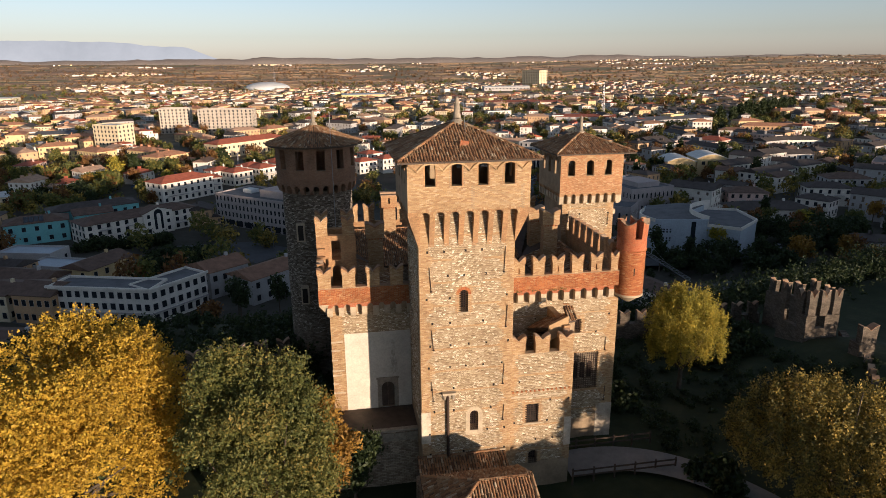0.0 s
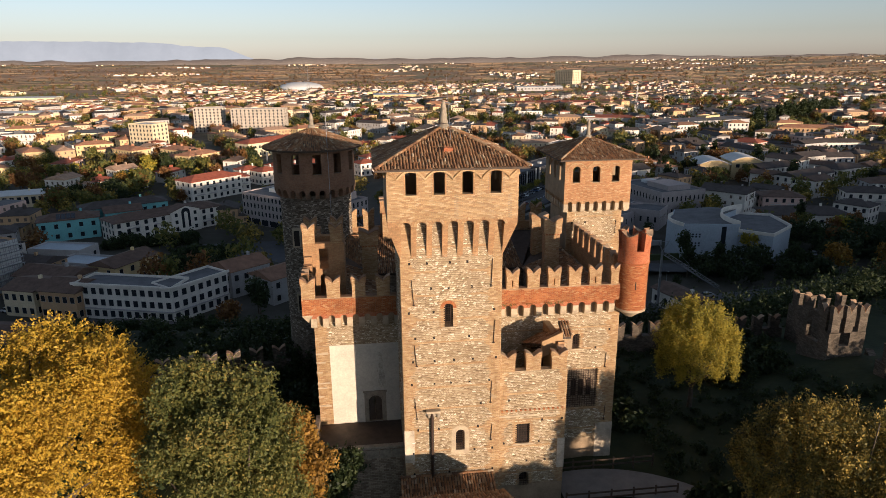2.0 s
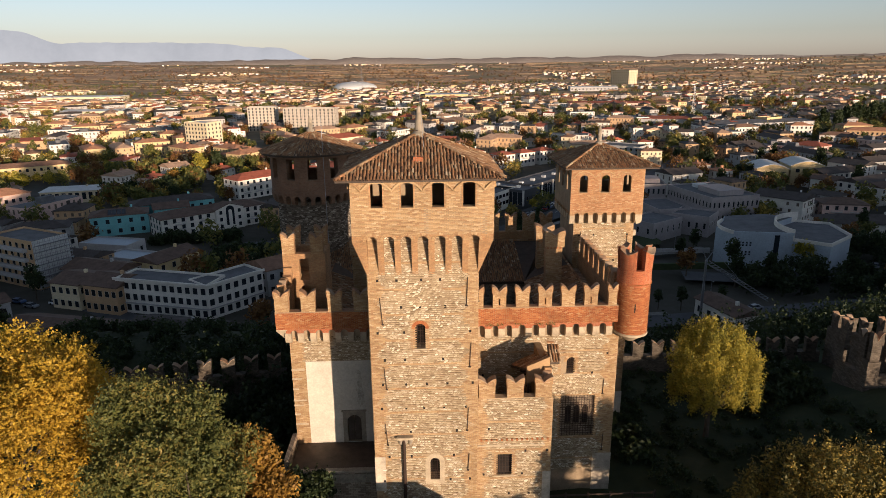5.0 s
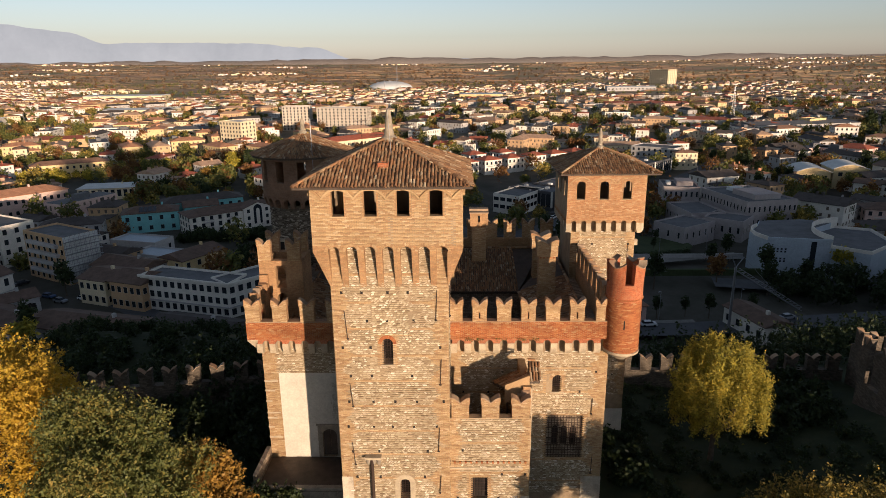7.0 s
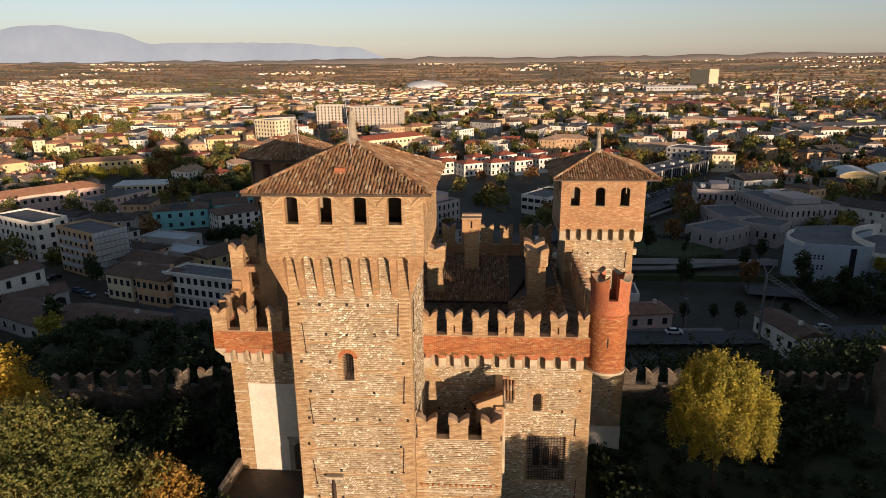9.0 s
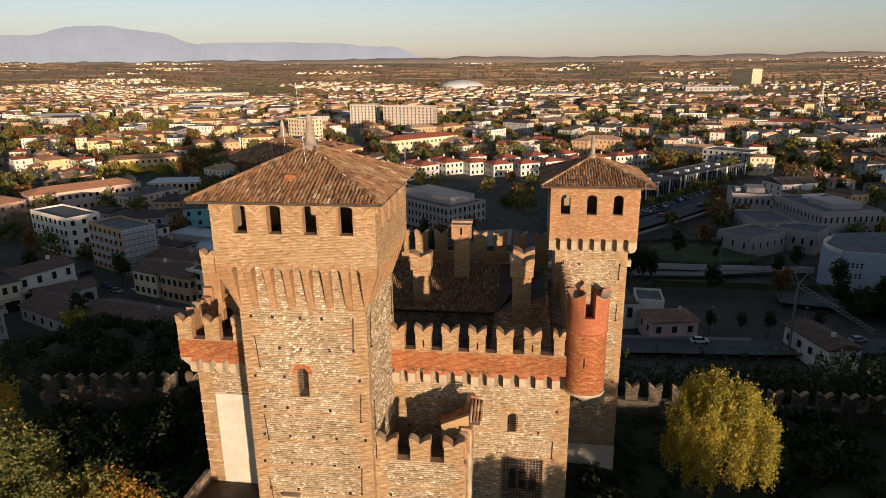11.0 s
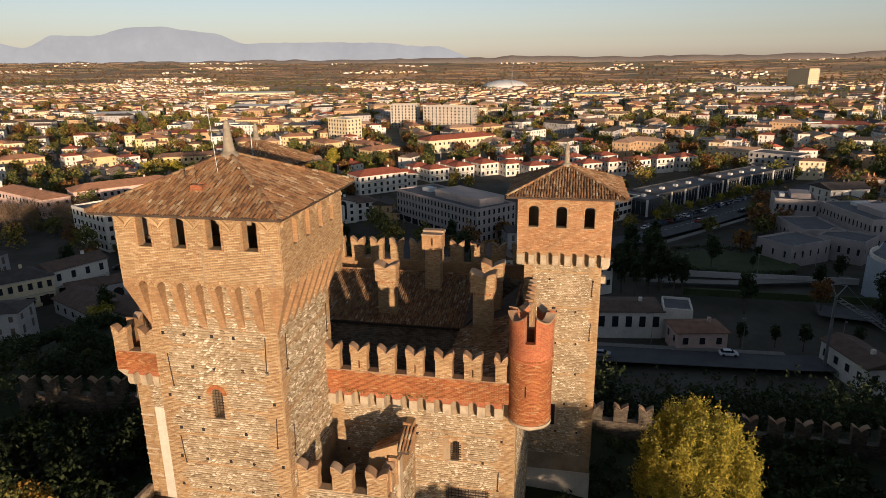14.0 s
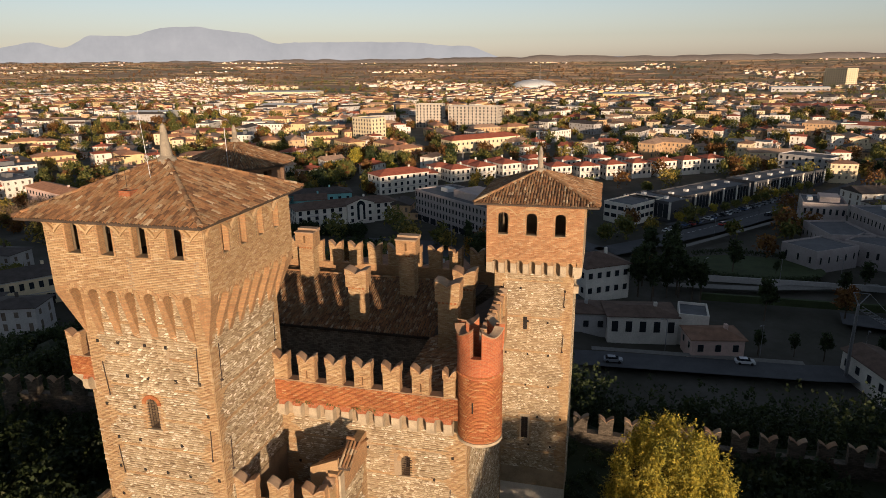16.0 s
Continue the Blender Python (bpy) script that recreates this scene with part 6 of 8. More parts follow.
def building(name, label, x, y, ang, w, d, h, wallm, roof="hip", roofm=None, floors=3, cols=8, win=(1.1, 1.5), z=TOWN, rise=None, extras=None, cat="building", side=True, balcony=0):
    """A town building with its storeys of windows, on all four sides."""
    t = thing(name, (0, 0, 0), label, cat)
    bm = bmesh.new()
    add_box(bm, -w / 2, w / 2, -d / 2, d / 2, -3, h)
    part("wall_shell", bm, wallm, t)
    if roof == "flat":
        for a0, a1, b0, b1 in ((-w / 2, w / 2, -d / 2, -d / 2 + 0.3), (-w / 2, w / 2, d / 2 - 0.3, d / 2), (-w / 2, -w / 2 + 0.3, -d / 2 + 0.3, d / 2 - 0.3), (w / 2 - 0.3, w / 2, -d / 2 + 0.3, d / 2 - 0.3)):
            part("roof_parapet", box(a0, a1, b0, b1, h - 0.02, h + 0.6), wallm, t)
    rise = rise if rise is not None else min(w, d) * 0.19
    rf = part("roof", roof_bm(w, d, h, roof, rise), roofm or ROOFS[1], t)
    if roof != "flat":
        part("chimney_pot", box(w * 0.2, w * 0.2 + 0.8, -0.4, 0.4, h + rise * 0.5, h + rise + 0.9), wallm, rf)
    fh = h / floors
    me = window_mesh(win[0], min(win[1], fh * 0.62), WALLS[0] if wallm is not WALLS[0] else WALLS[4])
    for f in range(floors):
        zz = f * fh + fh * 0.3
        for (L, off, rot, n) in ((w, -d / 2, 0, cols), (w, d / 2, 180, cols if side else 0), (d, w / 2, 90, max(2, int(cols * d / w)) if side else 0), (d, -w / 2, -90, max(2, int(cols * d / w)) if side else 0)):
            if math.cos(radians(ang + rot)) < -0.35:
                continue    # north sides stay blank
            for k in range(n):
                a = -L / 2 + L * (k + 0.5) / n
                ob = new("window", me)
                hang(ob, t)
                if rot == 0:
                    ob.matrix_basis = pose(a, -d / 2, zz)
                elif rot == 180:
                    ob.matrix_basis = pose(a, d / 2, zz, 0, 0, 180)
                elif rot == 90:
                    ob.matrix_basis = pose(w / 2, a, zz, 0, 0, 90)
                else:
                    ob.matrix_basis = pose(-w / 2, a, zz, 0, 0, -90)
    for k in range(balcony):
        a = -w / 2 + w * (k % (balcony // 2 + 1) + 0.7) / (balcony // 2 + 1.4)
        zz = fh * (1 + k // (balcony // 2 + 1)) + 0.1
        bm = add_box(bmesh.new(), a - 2.2, a + 2.2, -d / 2 - 1.2, -d / 2, zz - 0.15, zz)
        for q in range(12):
            tube(bm, (a - 2.15 + 0.39 * q, -d / 2 - 1.15, zz), (a - 2.15 + 0.39 * q, -d / 2 - 1.15, zz + 1.0), 0.03, n=4)
        add_box(bm, a - 2.2, a + 2.2, -d / 2 - 1.2, -d / 2 - 1.1, zz + 0.95, zz + 1.05)
        part("balcony", bm, WALLS[4], t)
    if extras:
        extras(t, w, d, h)
    t.matrix_basis = pose(x, y, z, 0, 0, ang)
    return t


def arch_gable(t, w, d, h):
    b = part("gable_bay", prism(bmesh.new(), [(-6, 0), (6, 0), (6, h + 0.9), (0, h + 2.9), (-6, h + 0.9)], lambda a, z, c: Vector((a + w * 0.12, -d / 2 - 1.3 + c, z)), 6), WALLS[0], t)
    part("bay_roof", prism(bmesh.new(), [(-6.5, h + 0.72), (0, h + 2.92), (6.5, h + 0.72), (6.5, h + 0.95), (0, h + 3.2), (-6.5, h + 0.95)], lambda a, z, c: Vector((a + w * 0.12, -d / 2 - 1.7 + c, z)), 7), ROOFS[2], t)
    part("tall_window", prism(bmesh.new(), arch_outline(3.6, 8.2), lambda a, z, c: Vector((a + w * 0.12, -d / 2 - 1.38 + c, z + 1.9)), 0.1), GLASS, b)
    part("window_pier", prism(bmesh.new(), arch_outline(1.5, 6.6), lambda a, z, c: Vector((a + w * 0.12, -d / 2 - 1.5 + c, z + 1.9)), 0.15), WALLS[0], b)
    for k in (-1, 1):
        for j in range(3):
            part("bay_window", box(w * 0.12 + k * 4.0 - 0.6, w * 0.12 + k * 4.0 + 0.6, -d / 2 - 1.36, -d / 2 - 1.2, 1.0 + 2.9 * j, 2.5 + 2.9 * j), GLASS, b)


def parapet_white(t, w, d, h):
    part("cornice", box(-w / 2 - 0.4, w / 2 + 0.4, -d / 2 - 0.5, -d / 2, h + 0.1, h + 0.75), WALLS[0], t)
    part("shop_band", box(-w / 2, w / 2, -d / 2 - 0.3, -d / 2, 2.9, 3.2), WALLS[4], t)


def scaffold(t, w, d, h):
    bm = bmesh.new()
    for k in range(8):
        x = -w / 2 + w * k / 7
        tube(bm, (x, -d / 2 - 1.2, 0), (x, -d / 2 - 1.2, h + 1), 0.06, n=4)
        tube(bm, (x, -d / 2 - 0.3, 0), (x, -d / 2 - 0.3, h + 1), 0.06, n=4)
    for j in range(1, 8):
        add_box(bm, -w / 2 - 0.5, w / 2 + 0.5, -d / 2 - 1.2, -d / 2 - 0.3, j * h / 7.5, j * h / 7.5 + 0.08)
        tube(bm, (-w / 2, -d / 2 - 1.2, j * h / 7.5 + 1), (w / 2, -d / 2 - 1.2, j * h / 7.5 + 1), 0.05, n=4)
    part("scaffold", bm, LEAD, t, "steel scaffold")
    part("white_facade", box(-w / 2 - 0.05, w / 2 + 0.05, -d / 2 - 0.05, -d / 2, 0.5, h + 0.62), WHITEROOF, t, "freshly whitened facade")
    for j in range(1, 5):
        part("balcony", box(-w / 2 - 1.3, -w / 2, -d / 2 + 3, d / 2 - 3, j * h / 5 - 0.1, j * h / 5 + 0.95, bevel=0.03), WALLS[4], t)


def roof_plant(t, w, d, h):
    """A set-back top storey and a dark shop front below."""
    part("penthouse", box(-w * 0.1, w * 0.42, -d * 0.25, d * 0.4, h, h + 3.0), REDSTONE, t)
    part("roof_unit", box(-w * 0.35, -w * 0.25, -2, 2, h, h + 1.6, bevel=0.05), WHITEROOF, t)
    for k in range(10):
        a = -w / 2 + w * (k + 0.5) / 10
        part("shop_window", box(a - 1.9, a + 1.9, -d / 2 - 0.12, -d / 2 + 0.1, 0.2, 2.6), GLASS, t)


def civic_roof(t, w, d, h):
    """Set-back blocks and a white plant box on the flat roof, a projecting cornice."""
    part("penthouse", box(-w * 0.1, w * 0.36, -d * 0.22, d * 0.3, h, h + 2.2), REDSTONE, t)
    part("roof_unit", box(-w * 0.36, -w * 0.24, -d * 0.1, d * 0.15, h, h + 1.4, bevel=0.05), WHITEROOF, t)
    part("cornice", box(-w / 2 - 0.2, w / 2 + 0.2, -d / 2 - 0.25, -d / 2, h + 0.1, h + 0.62), REDSTONE, t)


def loggia(t, w, d, h):
    """Arched openings on the ground floor, near-black panels painting their shade; a cornice under the eaves."""
    n = max(2, int(w / 4.6))
    for k in range(n):
        a = -w / 2 + w * (k + 0.5) / n
        part("arched_opening", prism(bmesh.new(), arch_outline(2.9, 3.3), lambda p, z, c: Vector((a + p, -d / 2 - 0.08 + c, z)), 0.2), HOLLOW, t)
    part("string_course", box(-w / 2 - 0.05, w / 2 + 0.05, -d / 2 - 0.16, -d / 2, 3.75, 3.95), WALLS[4], t)
    part("cornice", box(-w / 2 - 0.2, w / 2 + 0.2, -d / 2 - 0.3, -d / 2, h - 0.35, h - 0.02), WALLS[4], t)


def glass_front(t, w, d, h):
    n = max(2, int(w / 11))
    for k in range(n):
        a0, a1 = -w / 2 + w * k / n + 0.5, -w / 2 + w * (k + 1) / n - 0.5
        part("glass_bay", box(a0, a1, -d / 2 - 0.06, -d / 2 + 0.1, 0.3, h - 0.7), GLASS, t)
        for j in range(5):
            part("mullion", box(a0 + (a1 - a0) * j / 4 - 0.06, a0 + (a1 - a0) * j / 4 + 0.06, -d / 2 - 0.14, -d / 2 - 0.06, 0.3, h - 0.7), WALLS[4], t)
    for k in range(n + 1):
        a = -w / 2 + w * k / n
        part("column", box(a - 0.4, a + 0.4, -d / 2 - 0.5, -d / 2 + 0.2, 0, h + 0.5), WALLS[0], t)
    for k in range(n):
        part("roof_unit", box(-w / 2 + w * (k + 0.3) / n, -w / 2 + w * (k + 0.3) / n + 1.6, -1, 1, h, h + 1.1, bevel=0.05), WHITEROOF, t)


BLOCKWALL = plain_mat("render_sand", (0.47, 0.41, 0.33), 0.9, 0.15, 0.3, 3)
building("apartment_house", "white three-storey apartment house with a tall arched window bay", -81, 271.4, 39.4, 44.6, 14, 8, WALLS[0], "hip", ROOFS[2], 3, 13, extras=arch_gable, rise=2.2, balcony=6)
building("office_building", "long white three-storey building with a flat roof", -62, 175.8, -16.2, 28.9, 9, 9.5, WALLS[0], "flat", FLATROOF, 3, 12, extras=parapet_white)
building("office_building", "long white three-storey building with a flat roof", -46.9, 177.1, 48.3, 17.8, 9, 9.35, WALLS[0], "flat", FLATROOF, 3, 7, extras=parapet_white)
building("town_house", "grey house with a brown tile roof", -36.5, 193.4, 41, 13, 12, 8, WALLS[4], "gable", ROOFS[1], 2, 4)
building("town_house", "brown brick town house with shop windows", -79, 179.8, -19, 11.5, 12, 8, WALLS[5], "gable", ROOFS[2], 2, 5)
building("town_house", "white town house with a tile roof", -91, 184, -19, 10, 12, 7.5, WALLS[1], "gable", ROOFS[2], 2, 4)
building("apartment_block", "brick apartment block behind scaffolding, flat dark roof", -116.7, 205.1, 61.7, 11.3, 22, 15, WALLS[5], "flat", FLATROOF, 5, 4, extras=scaffold)
building("palazzo", "old cream palazzo with a row of arches and arched windows", -134.1, 158.5, 52, 24, 12, 8.6, WALLS[1], "hip", ROOFS[5], 2, 10, (0.9, 1.7), extras=loggia)
building("palazzo", "old white palazzo with tall arched gateways", -125.4, 175.3, 68, 17, 10, 8.8, WALLS[0], "gable", ROOFS[2], 2, 4, (1.0, 1.9), extras=loggia)
building("porch_house", "low farmhouse with an arched porch and a dark tile roof", -113.5, 170.5, 48, 15, 9, 4.6, WALLS[4], "gable", ROOFS[2], 1, 4, extras=loggia)
building("town_house", "low house with a wide old tile roof by the lane", -104, 158, -25, 22, 12, 4.2, WALLS[4], "gable", ROOFS[2], 1, 5)
building("apartment_block", "white four-storey apartment block with a flat roof", -152.3, 224.3, -26.8, 27, 12, 14, WALLS[0], "flat", FLATROOF, 4, 8, balcony=4)
building("town_house", "turquoise house with solar panels on its roof", -116.6, 267.3, 21, 21.5, 12, 8, TEAL, "hip", ROOFS[2], 2, 5, extras=lambda t, w, d, h: [part("solar_panel", hull([(a, -d * 0.45, h + 0.55), (a + 1.5, -d * 0.45, h + 0.55), (a, -d * 0.12, h + 1.85), (a + 1.5, -d * 0.12, h + 1.85), (a, -d * 0.45, h + 0.62), (a + 1.5, -d * 0.45, h + 0.62), (a, -d * 0.12, h + 1.92), (a + 1.5, -d * 0.12, h + 1.92)]), GLASS, t) for a in (-4, -2.3, -0.6, 1.1)])
building("town_house", "pale teal house with a grey tile roof", -100, 279, 25, 14, 11, 8, TEAL, "gable", ROOFS[2], 2, 4)
building("hall", "white hall with arched windows and a pale sheet roof", -170, 336, 11.7, 27.7, 16, 6, WALLS[1], "hip", WHITEROOF, 1, 9, (1.6, 3.2), rise=1.0)
building("apartment_house", "white apartment house with a red tile roof and balconies", -78.6, 342.6, 46, 29.6, 14, 10, WALLS[0], "hip", ROOFS[0], 3, 8, balcony=6)
building("apartment_block", "white seven-storey apartment block in the sun", -166.9, 535.7, -28, 24, 16, 22, WALLS[1], "flat", WHITEROOF, 7, 7)
building("apartment_block", "white eight-storey apartment block in the sun", -153.8, 687.5, 5, 29, 18, 24, BLOCKWALL, "flat", WHITEROOF, 8, 8)
building("apartment_block", "white eight-storey apartment block in the sun", -100, 660, -8, 52, 16, 24, BLOCKWALL, "flat", WHITEROOF, 8, 13)
building("civic_building", "pinkish stone civic building with narrow windows and flat roof", 136.8, 277.7, -77.6, 32, 23, 11, REDSTONE, "flat", FLATROOF, 2, 14, (0.6, 2.0), extras=civic_roof)
building("civic_building", "pinkish stone civic wing with narrow windows and flat roof", 115.5, 301.5, -10, 15.5, 18, 11, REDSTONE, "flat", FLATROOF, 2, 7, (0.6, 2.0), extras=civic_roof)
building("civic_building", "low pinkish stone wing with flat roof", 101.2, 250.4, 35, 19, 14, 5.6, REDSTONE, "flat", FLATROOF, 1, 5, (0.6, 2.0))
building("civic_building", "low pinkish stone wing with flat roof", 120.5, 256, -39, 15, 14, 6.2, REDSTONE, "flat", FLATROOF, 1, 5, (0.6, 2.0))
building("civic_building", "low pinkish stone wing with flat roof", 113, 272, 8, 15, 22, 6.4, REDSTONE, "flat", FLATROOF, 1, 5, (0.6, 2.0))
building("office_building", "long grey three-storey commercial building with a flat roof", -24, 271, -41, 54, 20, 13, REDSTONE, "flat", FLATROOF, 4, 24, (0.8, 1.7), extras=roof_plant)
building("commercial_pavilion", "black glass pavilion with white columns and flat roof", 53, 316, -39.5, 24, 16, 7, DARKCLAD, "flat", FLATROOF, 1, 0, extras=glass_front)
building("commercial_pavilion", "long black glass pavilion with white columns and flat roof", 74.8, 341.4, 49.3, 56, 16, 7, DARKCLAD, "flat", FLATROOF, 1, 0, extras=glass_front)
building("commercial_pavilion", "long black glass pavilion with white columns and flat roof", 119, 390.8, 47.1, 66, 16, 7, DARKCLAD, "flat", FLATROOF, 1, 0, extras=glass_front)
building("office_building", "pale green two-storey building with ribbon windows", 42.2, 306.9, 54.4, 24, 14, 7, WALLS[0], "flat", FLATROOF, 2, 7, (2.4, 1.4))
building("town_house", "low white building with green shuttered windows", 39.3, 176.2, 8.7, 17, 10, 5.6, WALLS[0], "hip", ROOFS[2], 1, 5, (1.3, 2.6), rise=1.2)
building("town_house", "small white building with a flat roof", 52.2, 177.2, -3.5, 7, 9, 6, WALLS[0], "flat", FLATROOF, 1, 2)
building("town_house", "low white building with a tile roof", 22, 176, 8.7, 18, 9, 5.0, WALLS[4], "hip", ROOFS[2], 1, 5, rise=1.2)
building("villa", "old white villa with arched porch and green shutters", 27.6, 206.2, 33.6, 14.8, 14, 9, WALLS[0], "hip", ROOFS[2], 2, 5)
building("town_house", "small pink house with a brown tile roof", 55.8, 168.4, 11.4, 12, 8, 4, WALLS[3], "hip", ROOFS[1], 1, 3, rise=1.5)
building("shed", "white shed with a brown tile roof", 88, 158, -75, 15, 8, 4.5, WALLS[0], "gable", ROOFS[2], 1, 4)
for x, y, a in ((-80, 352, 27), (-69, 360, 27), (-55, 378, 43), (-42, 390, 43), (-29, 403, 43), (18, 402, 31), (33, 411, 31), (48, 420, 31), (63, 429, 31), (78, 438, 31), (93, 447, 31), (-13, 404, 35), (2, 398, 31), (-66, 384, 40), (-50, 398, 43), (-36, 412, 43), (-16, 428, 35), (6, 424, 31), (24, 436, 31), (44, 446, 31)):
    building("terraced_house", "white terraced house with bright red tile roof", x, y, a, 13, 11, 7.6, WALLS[0], "hip", ROOFS[0], 2, 4, balcony=2)
building("long_building", "long cream building with a red tile roof in the sun", -65.7, 512.4, 45.2, 63.5, 16, 10, WALLS[1], "hip", ROOFS[0], 2, 16)
building("school_building", "pink three-storey building with an orange tile roof", -195, 291.6, 52, 48, 14, 10, WALLS[3], "hip", ROOFS[3], 2, 16)
building("school_building", "pink building with an orange tile roof", -228.8, 270, -22.8, 49, 12, 9, WALLS[3], "hip", ROOFS[3], 2, 14)
building("long_building", "long yellow two-storey building with a brown tile roof in the sun", -232, 405.6, 31.5, 44, 12, 8, WALLS[2], "hip", ROOFS[1], 2, 12)
building("town_house", "pink two-storey house with a red tile roof in the sun", -186, 432, -5, 10, 20, 8, WALLS[3], "hip", ROOFS[0], 2, 4)
building("tower_block", "tall brown apartment tower on the edge of town", 565, 1779, -58, 62, 34, 42, WALLS[1], "flat", FLATROOF, 10, 10, (2.5, 2.0))

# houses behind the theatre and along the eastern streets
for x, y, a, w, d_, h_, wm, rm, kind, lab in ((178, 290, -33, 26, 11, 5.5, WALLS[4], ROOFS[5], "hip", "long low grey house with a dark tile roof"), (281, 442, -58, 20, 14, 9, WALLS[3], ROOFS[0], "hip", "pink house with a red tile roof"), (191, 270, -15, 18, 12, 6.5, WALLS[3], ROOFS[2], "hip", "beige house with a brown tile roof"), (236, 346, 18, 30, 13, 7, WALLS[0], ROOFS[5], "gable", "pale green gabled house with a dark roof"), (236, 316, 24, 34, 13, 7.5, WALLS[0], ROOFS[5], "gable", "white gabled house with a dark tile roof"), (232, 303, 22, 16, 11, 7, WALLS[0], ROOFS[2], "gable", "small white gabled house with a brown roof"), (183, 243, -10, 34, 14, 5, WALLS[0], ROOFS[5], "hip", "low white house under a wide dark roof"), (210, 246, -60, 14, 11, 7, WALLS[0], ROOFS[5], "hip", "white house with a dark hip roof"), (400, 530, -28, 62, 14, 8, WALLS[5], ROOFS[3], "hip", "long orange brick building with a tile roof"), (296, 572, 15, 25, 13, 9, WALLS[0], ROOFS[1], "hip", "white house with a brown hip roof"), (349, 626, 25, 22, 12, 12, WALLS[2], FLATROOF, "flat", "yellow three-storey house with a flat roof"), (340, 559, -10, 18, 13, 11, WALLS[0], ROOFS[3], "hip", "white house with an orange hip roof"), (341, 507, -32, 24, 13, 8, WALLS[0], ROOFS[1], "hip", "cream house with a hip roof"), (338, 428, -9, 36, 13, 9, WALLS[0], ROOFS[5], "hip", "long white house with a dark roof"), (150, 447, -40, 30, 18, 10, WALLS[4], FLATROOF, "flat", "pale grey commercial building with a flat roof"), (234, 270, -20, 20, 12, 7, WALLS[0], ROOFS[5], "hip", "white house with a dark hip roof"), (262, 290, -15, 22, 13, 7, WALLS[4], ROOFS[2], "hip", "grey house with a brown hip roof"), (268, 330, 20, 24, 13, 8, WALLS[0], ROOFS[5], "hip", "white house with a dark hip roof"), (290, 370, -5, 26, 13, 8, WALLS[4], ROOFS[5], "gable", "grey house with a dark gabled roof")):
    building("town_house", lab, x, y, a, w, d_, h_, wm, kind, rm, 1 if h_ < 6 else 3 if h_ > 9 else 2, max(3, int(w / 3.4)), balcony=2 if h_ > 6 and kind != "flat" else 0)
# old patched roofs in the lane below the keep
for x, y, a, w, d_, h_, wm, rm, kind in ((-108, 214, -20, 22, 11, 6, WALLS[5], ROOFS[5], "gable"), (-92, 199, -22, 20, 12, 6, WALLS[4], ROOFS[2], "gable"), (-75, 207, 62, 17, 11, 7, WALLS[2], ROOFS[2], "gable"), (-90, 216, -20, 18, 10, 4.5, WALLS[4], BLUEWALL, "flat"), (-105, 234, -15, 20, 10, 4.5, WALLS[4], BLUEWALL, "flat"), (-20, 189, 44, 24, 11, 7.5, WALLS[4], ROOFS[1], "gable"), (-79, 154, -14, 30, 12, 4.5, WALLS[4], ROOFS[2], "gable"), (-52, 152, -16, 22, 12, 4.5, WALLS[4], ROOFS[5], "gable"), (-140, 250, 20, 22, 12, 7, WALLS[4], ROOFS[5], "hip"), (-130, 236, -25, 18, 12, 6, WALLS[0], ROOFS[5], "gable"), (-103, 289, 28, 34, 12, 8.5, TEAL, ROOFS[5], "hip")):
    building("old_house", "old lane house with a patched dark roof" if kind != "flat" else "low lane house with a blue-grey sheet roof", x, y, a, w, d_, h_, wm, kind, rm, 2 if h_ > 5 else 1, max(3, int(w / 3.6)))

# curved-roof building
YB = thing("sports_hall", (0, 0, 0), "yellow hall with two curved white roofs", "hall", "")
for k, (ox, oz) in enumerate(((-9, 0), (9, 2))):
    part("hall_shell", box(ox - 8.5, ox + 8.5, -10, 10, -3, 7 + oz), WALLS[2], YB)
    arc = [(ox - 9.2 + 18.4 * i / 12, 7 + oz + 2.6 * math.sin(math.pi * i / 12)) for i in range(13)]
    part("curved_roof", prism(bmesh.new(), arc + [(a, b + 0.35) for a, b in arc[::-1]], lambda a, b, c: Vector((a, c - 10.6, b)), 21.2), WHITEROOF, YB)
    part("gable_fill", prism(bmesh.new(), arc, lambda a, b, c: Vector((a, c - 9.9, b)), 19.8), WALLS[2], YB)
    for j in range(4):
        part("window", box(ox - 6 + 3.6 * j, ox - 4 + 3.6 * j, -10.1, -9.9, 3.5 + oz, 5.5 + oz), GLASS, YB)
YB.matrix_basis = pose(217, 362, TOWN, 0, 0, -12)

# theatre: blue-grey metal, curved white parapets round dark flat roofs
TH = thing("theatre", (0, 0, 0), "angular blue-grey metal clad theatre with curved white parapets", "theatre")


def bend(a, b, c, n=10):
    return [tuple(Vector(a) * (1 - u) ** 2 + Vector(b) * 2 * u * (1 - u) + Vector(c) * u * u) for u in [i / n for i in range(n + 1)]]


def parapet_run(pts, z0, z1, thick=0.45):
    """One swept wall along the points."""
    bm = bmesh.new()
    rows = []
    for i, p in enumerate(pts):
        a, b = Vector(pts[max(0, i - 1)]), Vector(pts[min(len(pts) - 1, i + 1)])
        d = (b - a).normalized()
        n = Vector((-d.y, d.x)) * thick / 2
        rows.append([bm.verts.new((p[0] + s * n.x, p[1] + s * n.y, z)) for s, z in ((-1, z0), (1, z0), (1, z1), (-1, z1))])
    for r0, r1 in zip(rows[:-1], rows[1:]):
        for k in range(4):
            bm.faces.new((r0[k], r0[(k + 1) % 4], r1[(k + 1) % 4], r1[k]))
    bm.faces.new(rows[0])
    bm.faces.new(rows[-1][::-1])
    bmesh.ops.recalc_face_normals(bm, faces=bm.faces)
    return bm


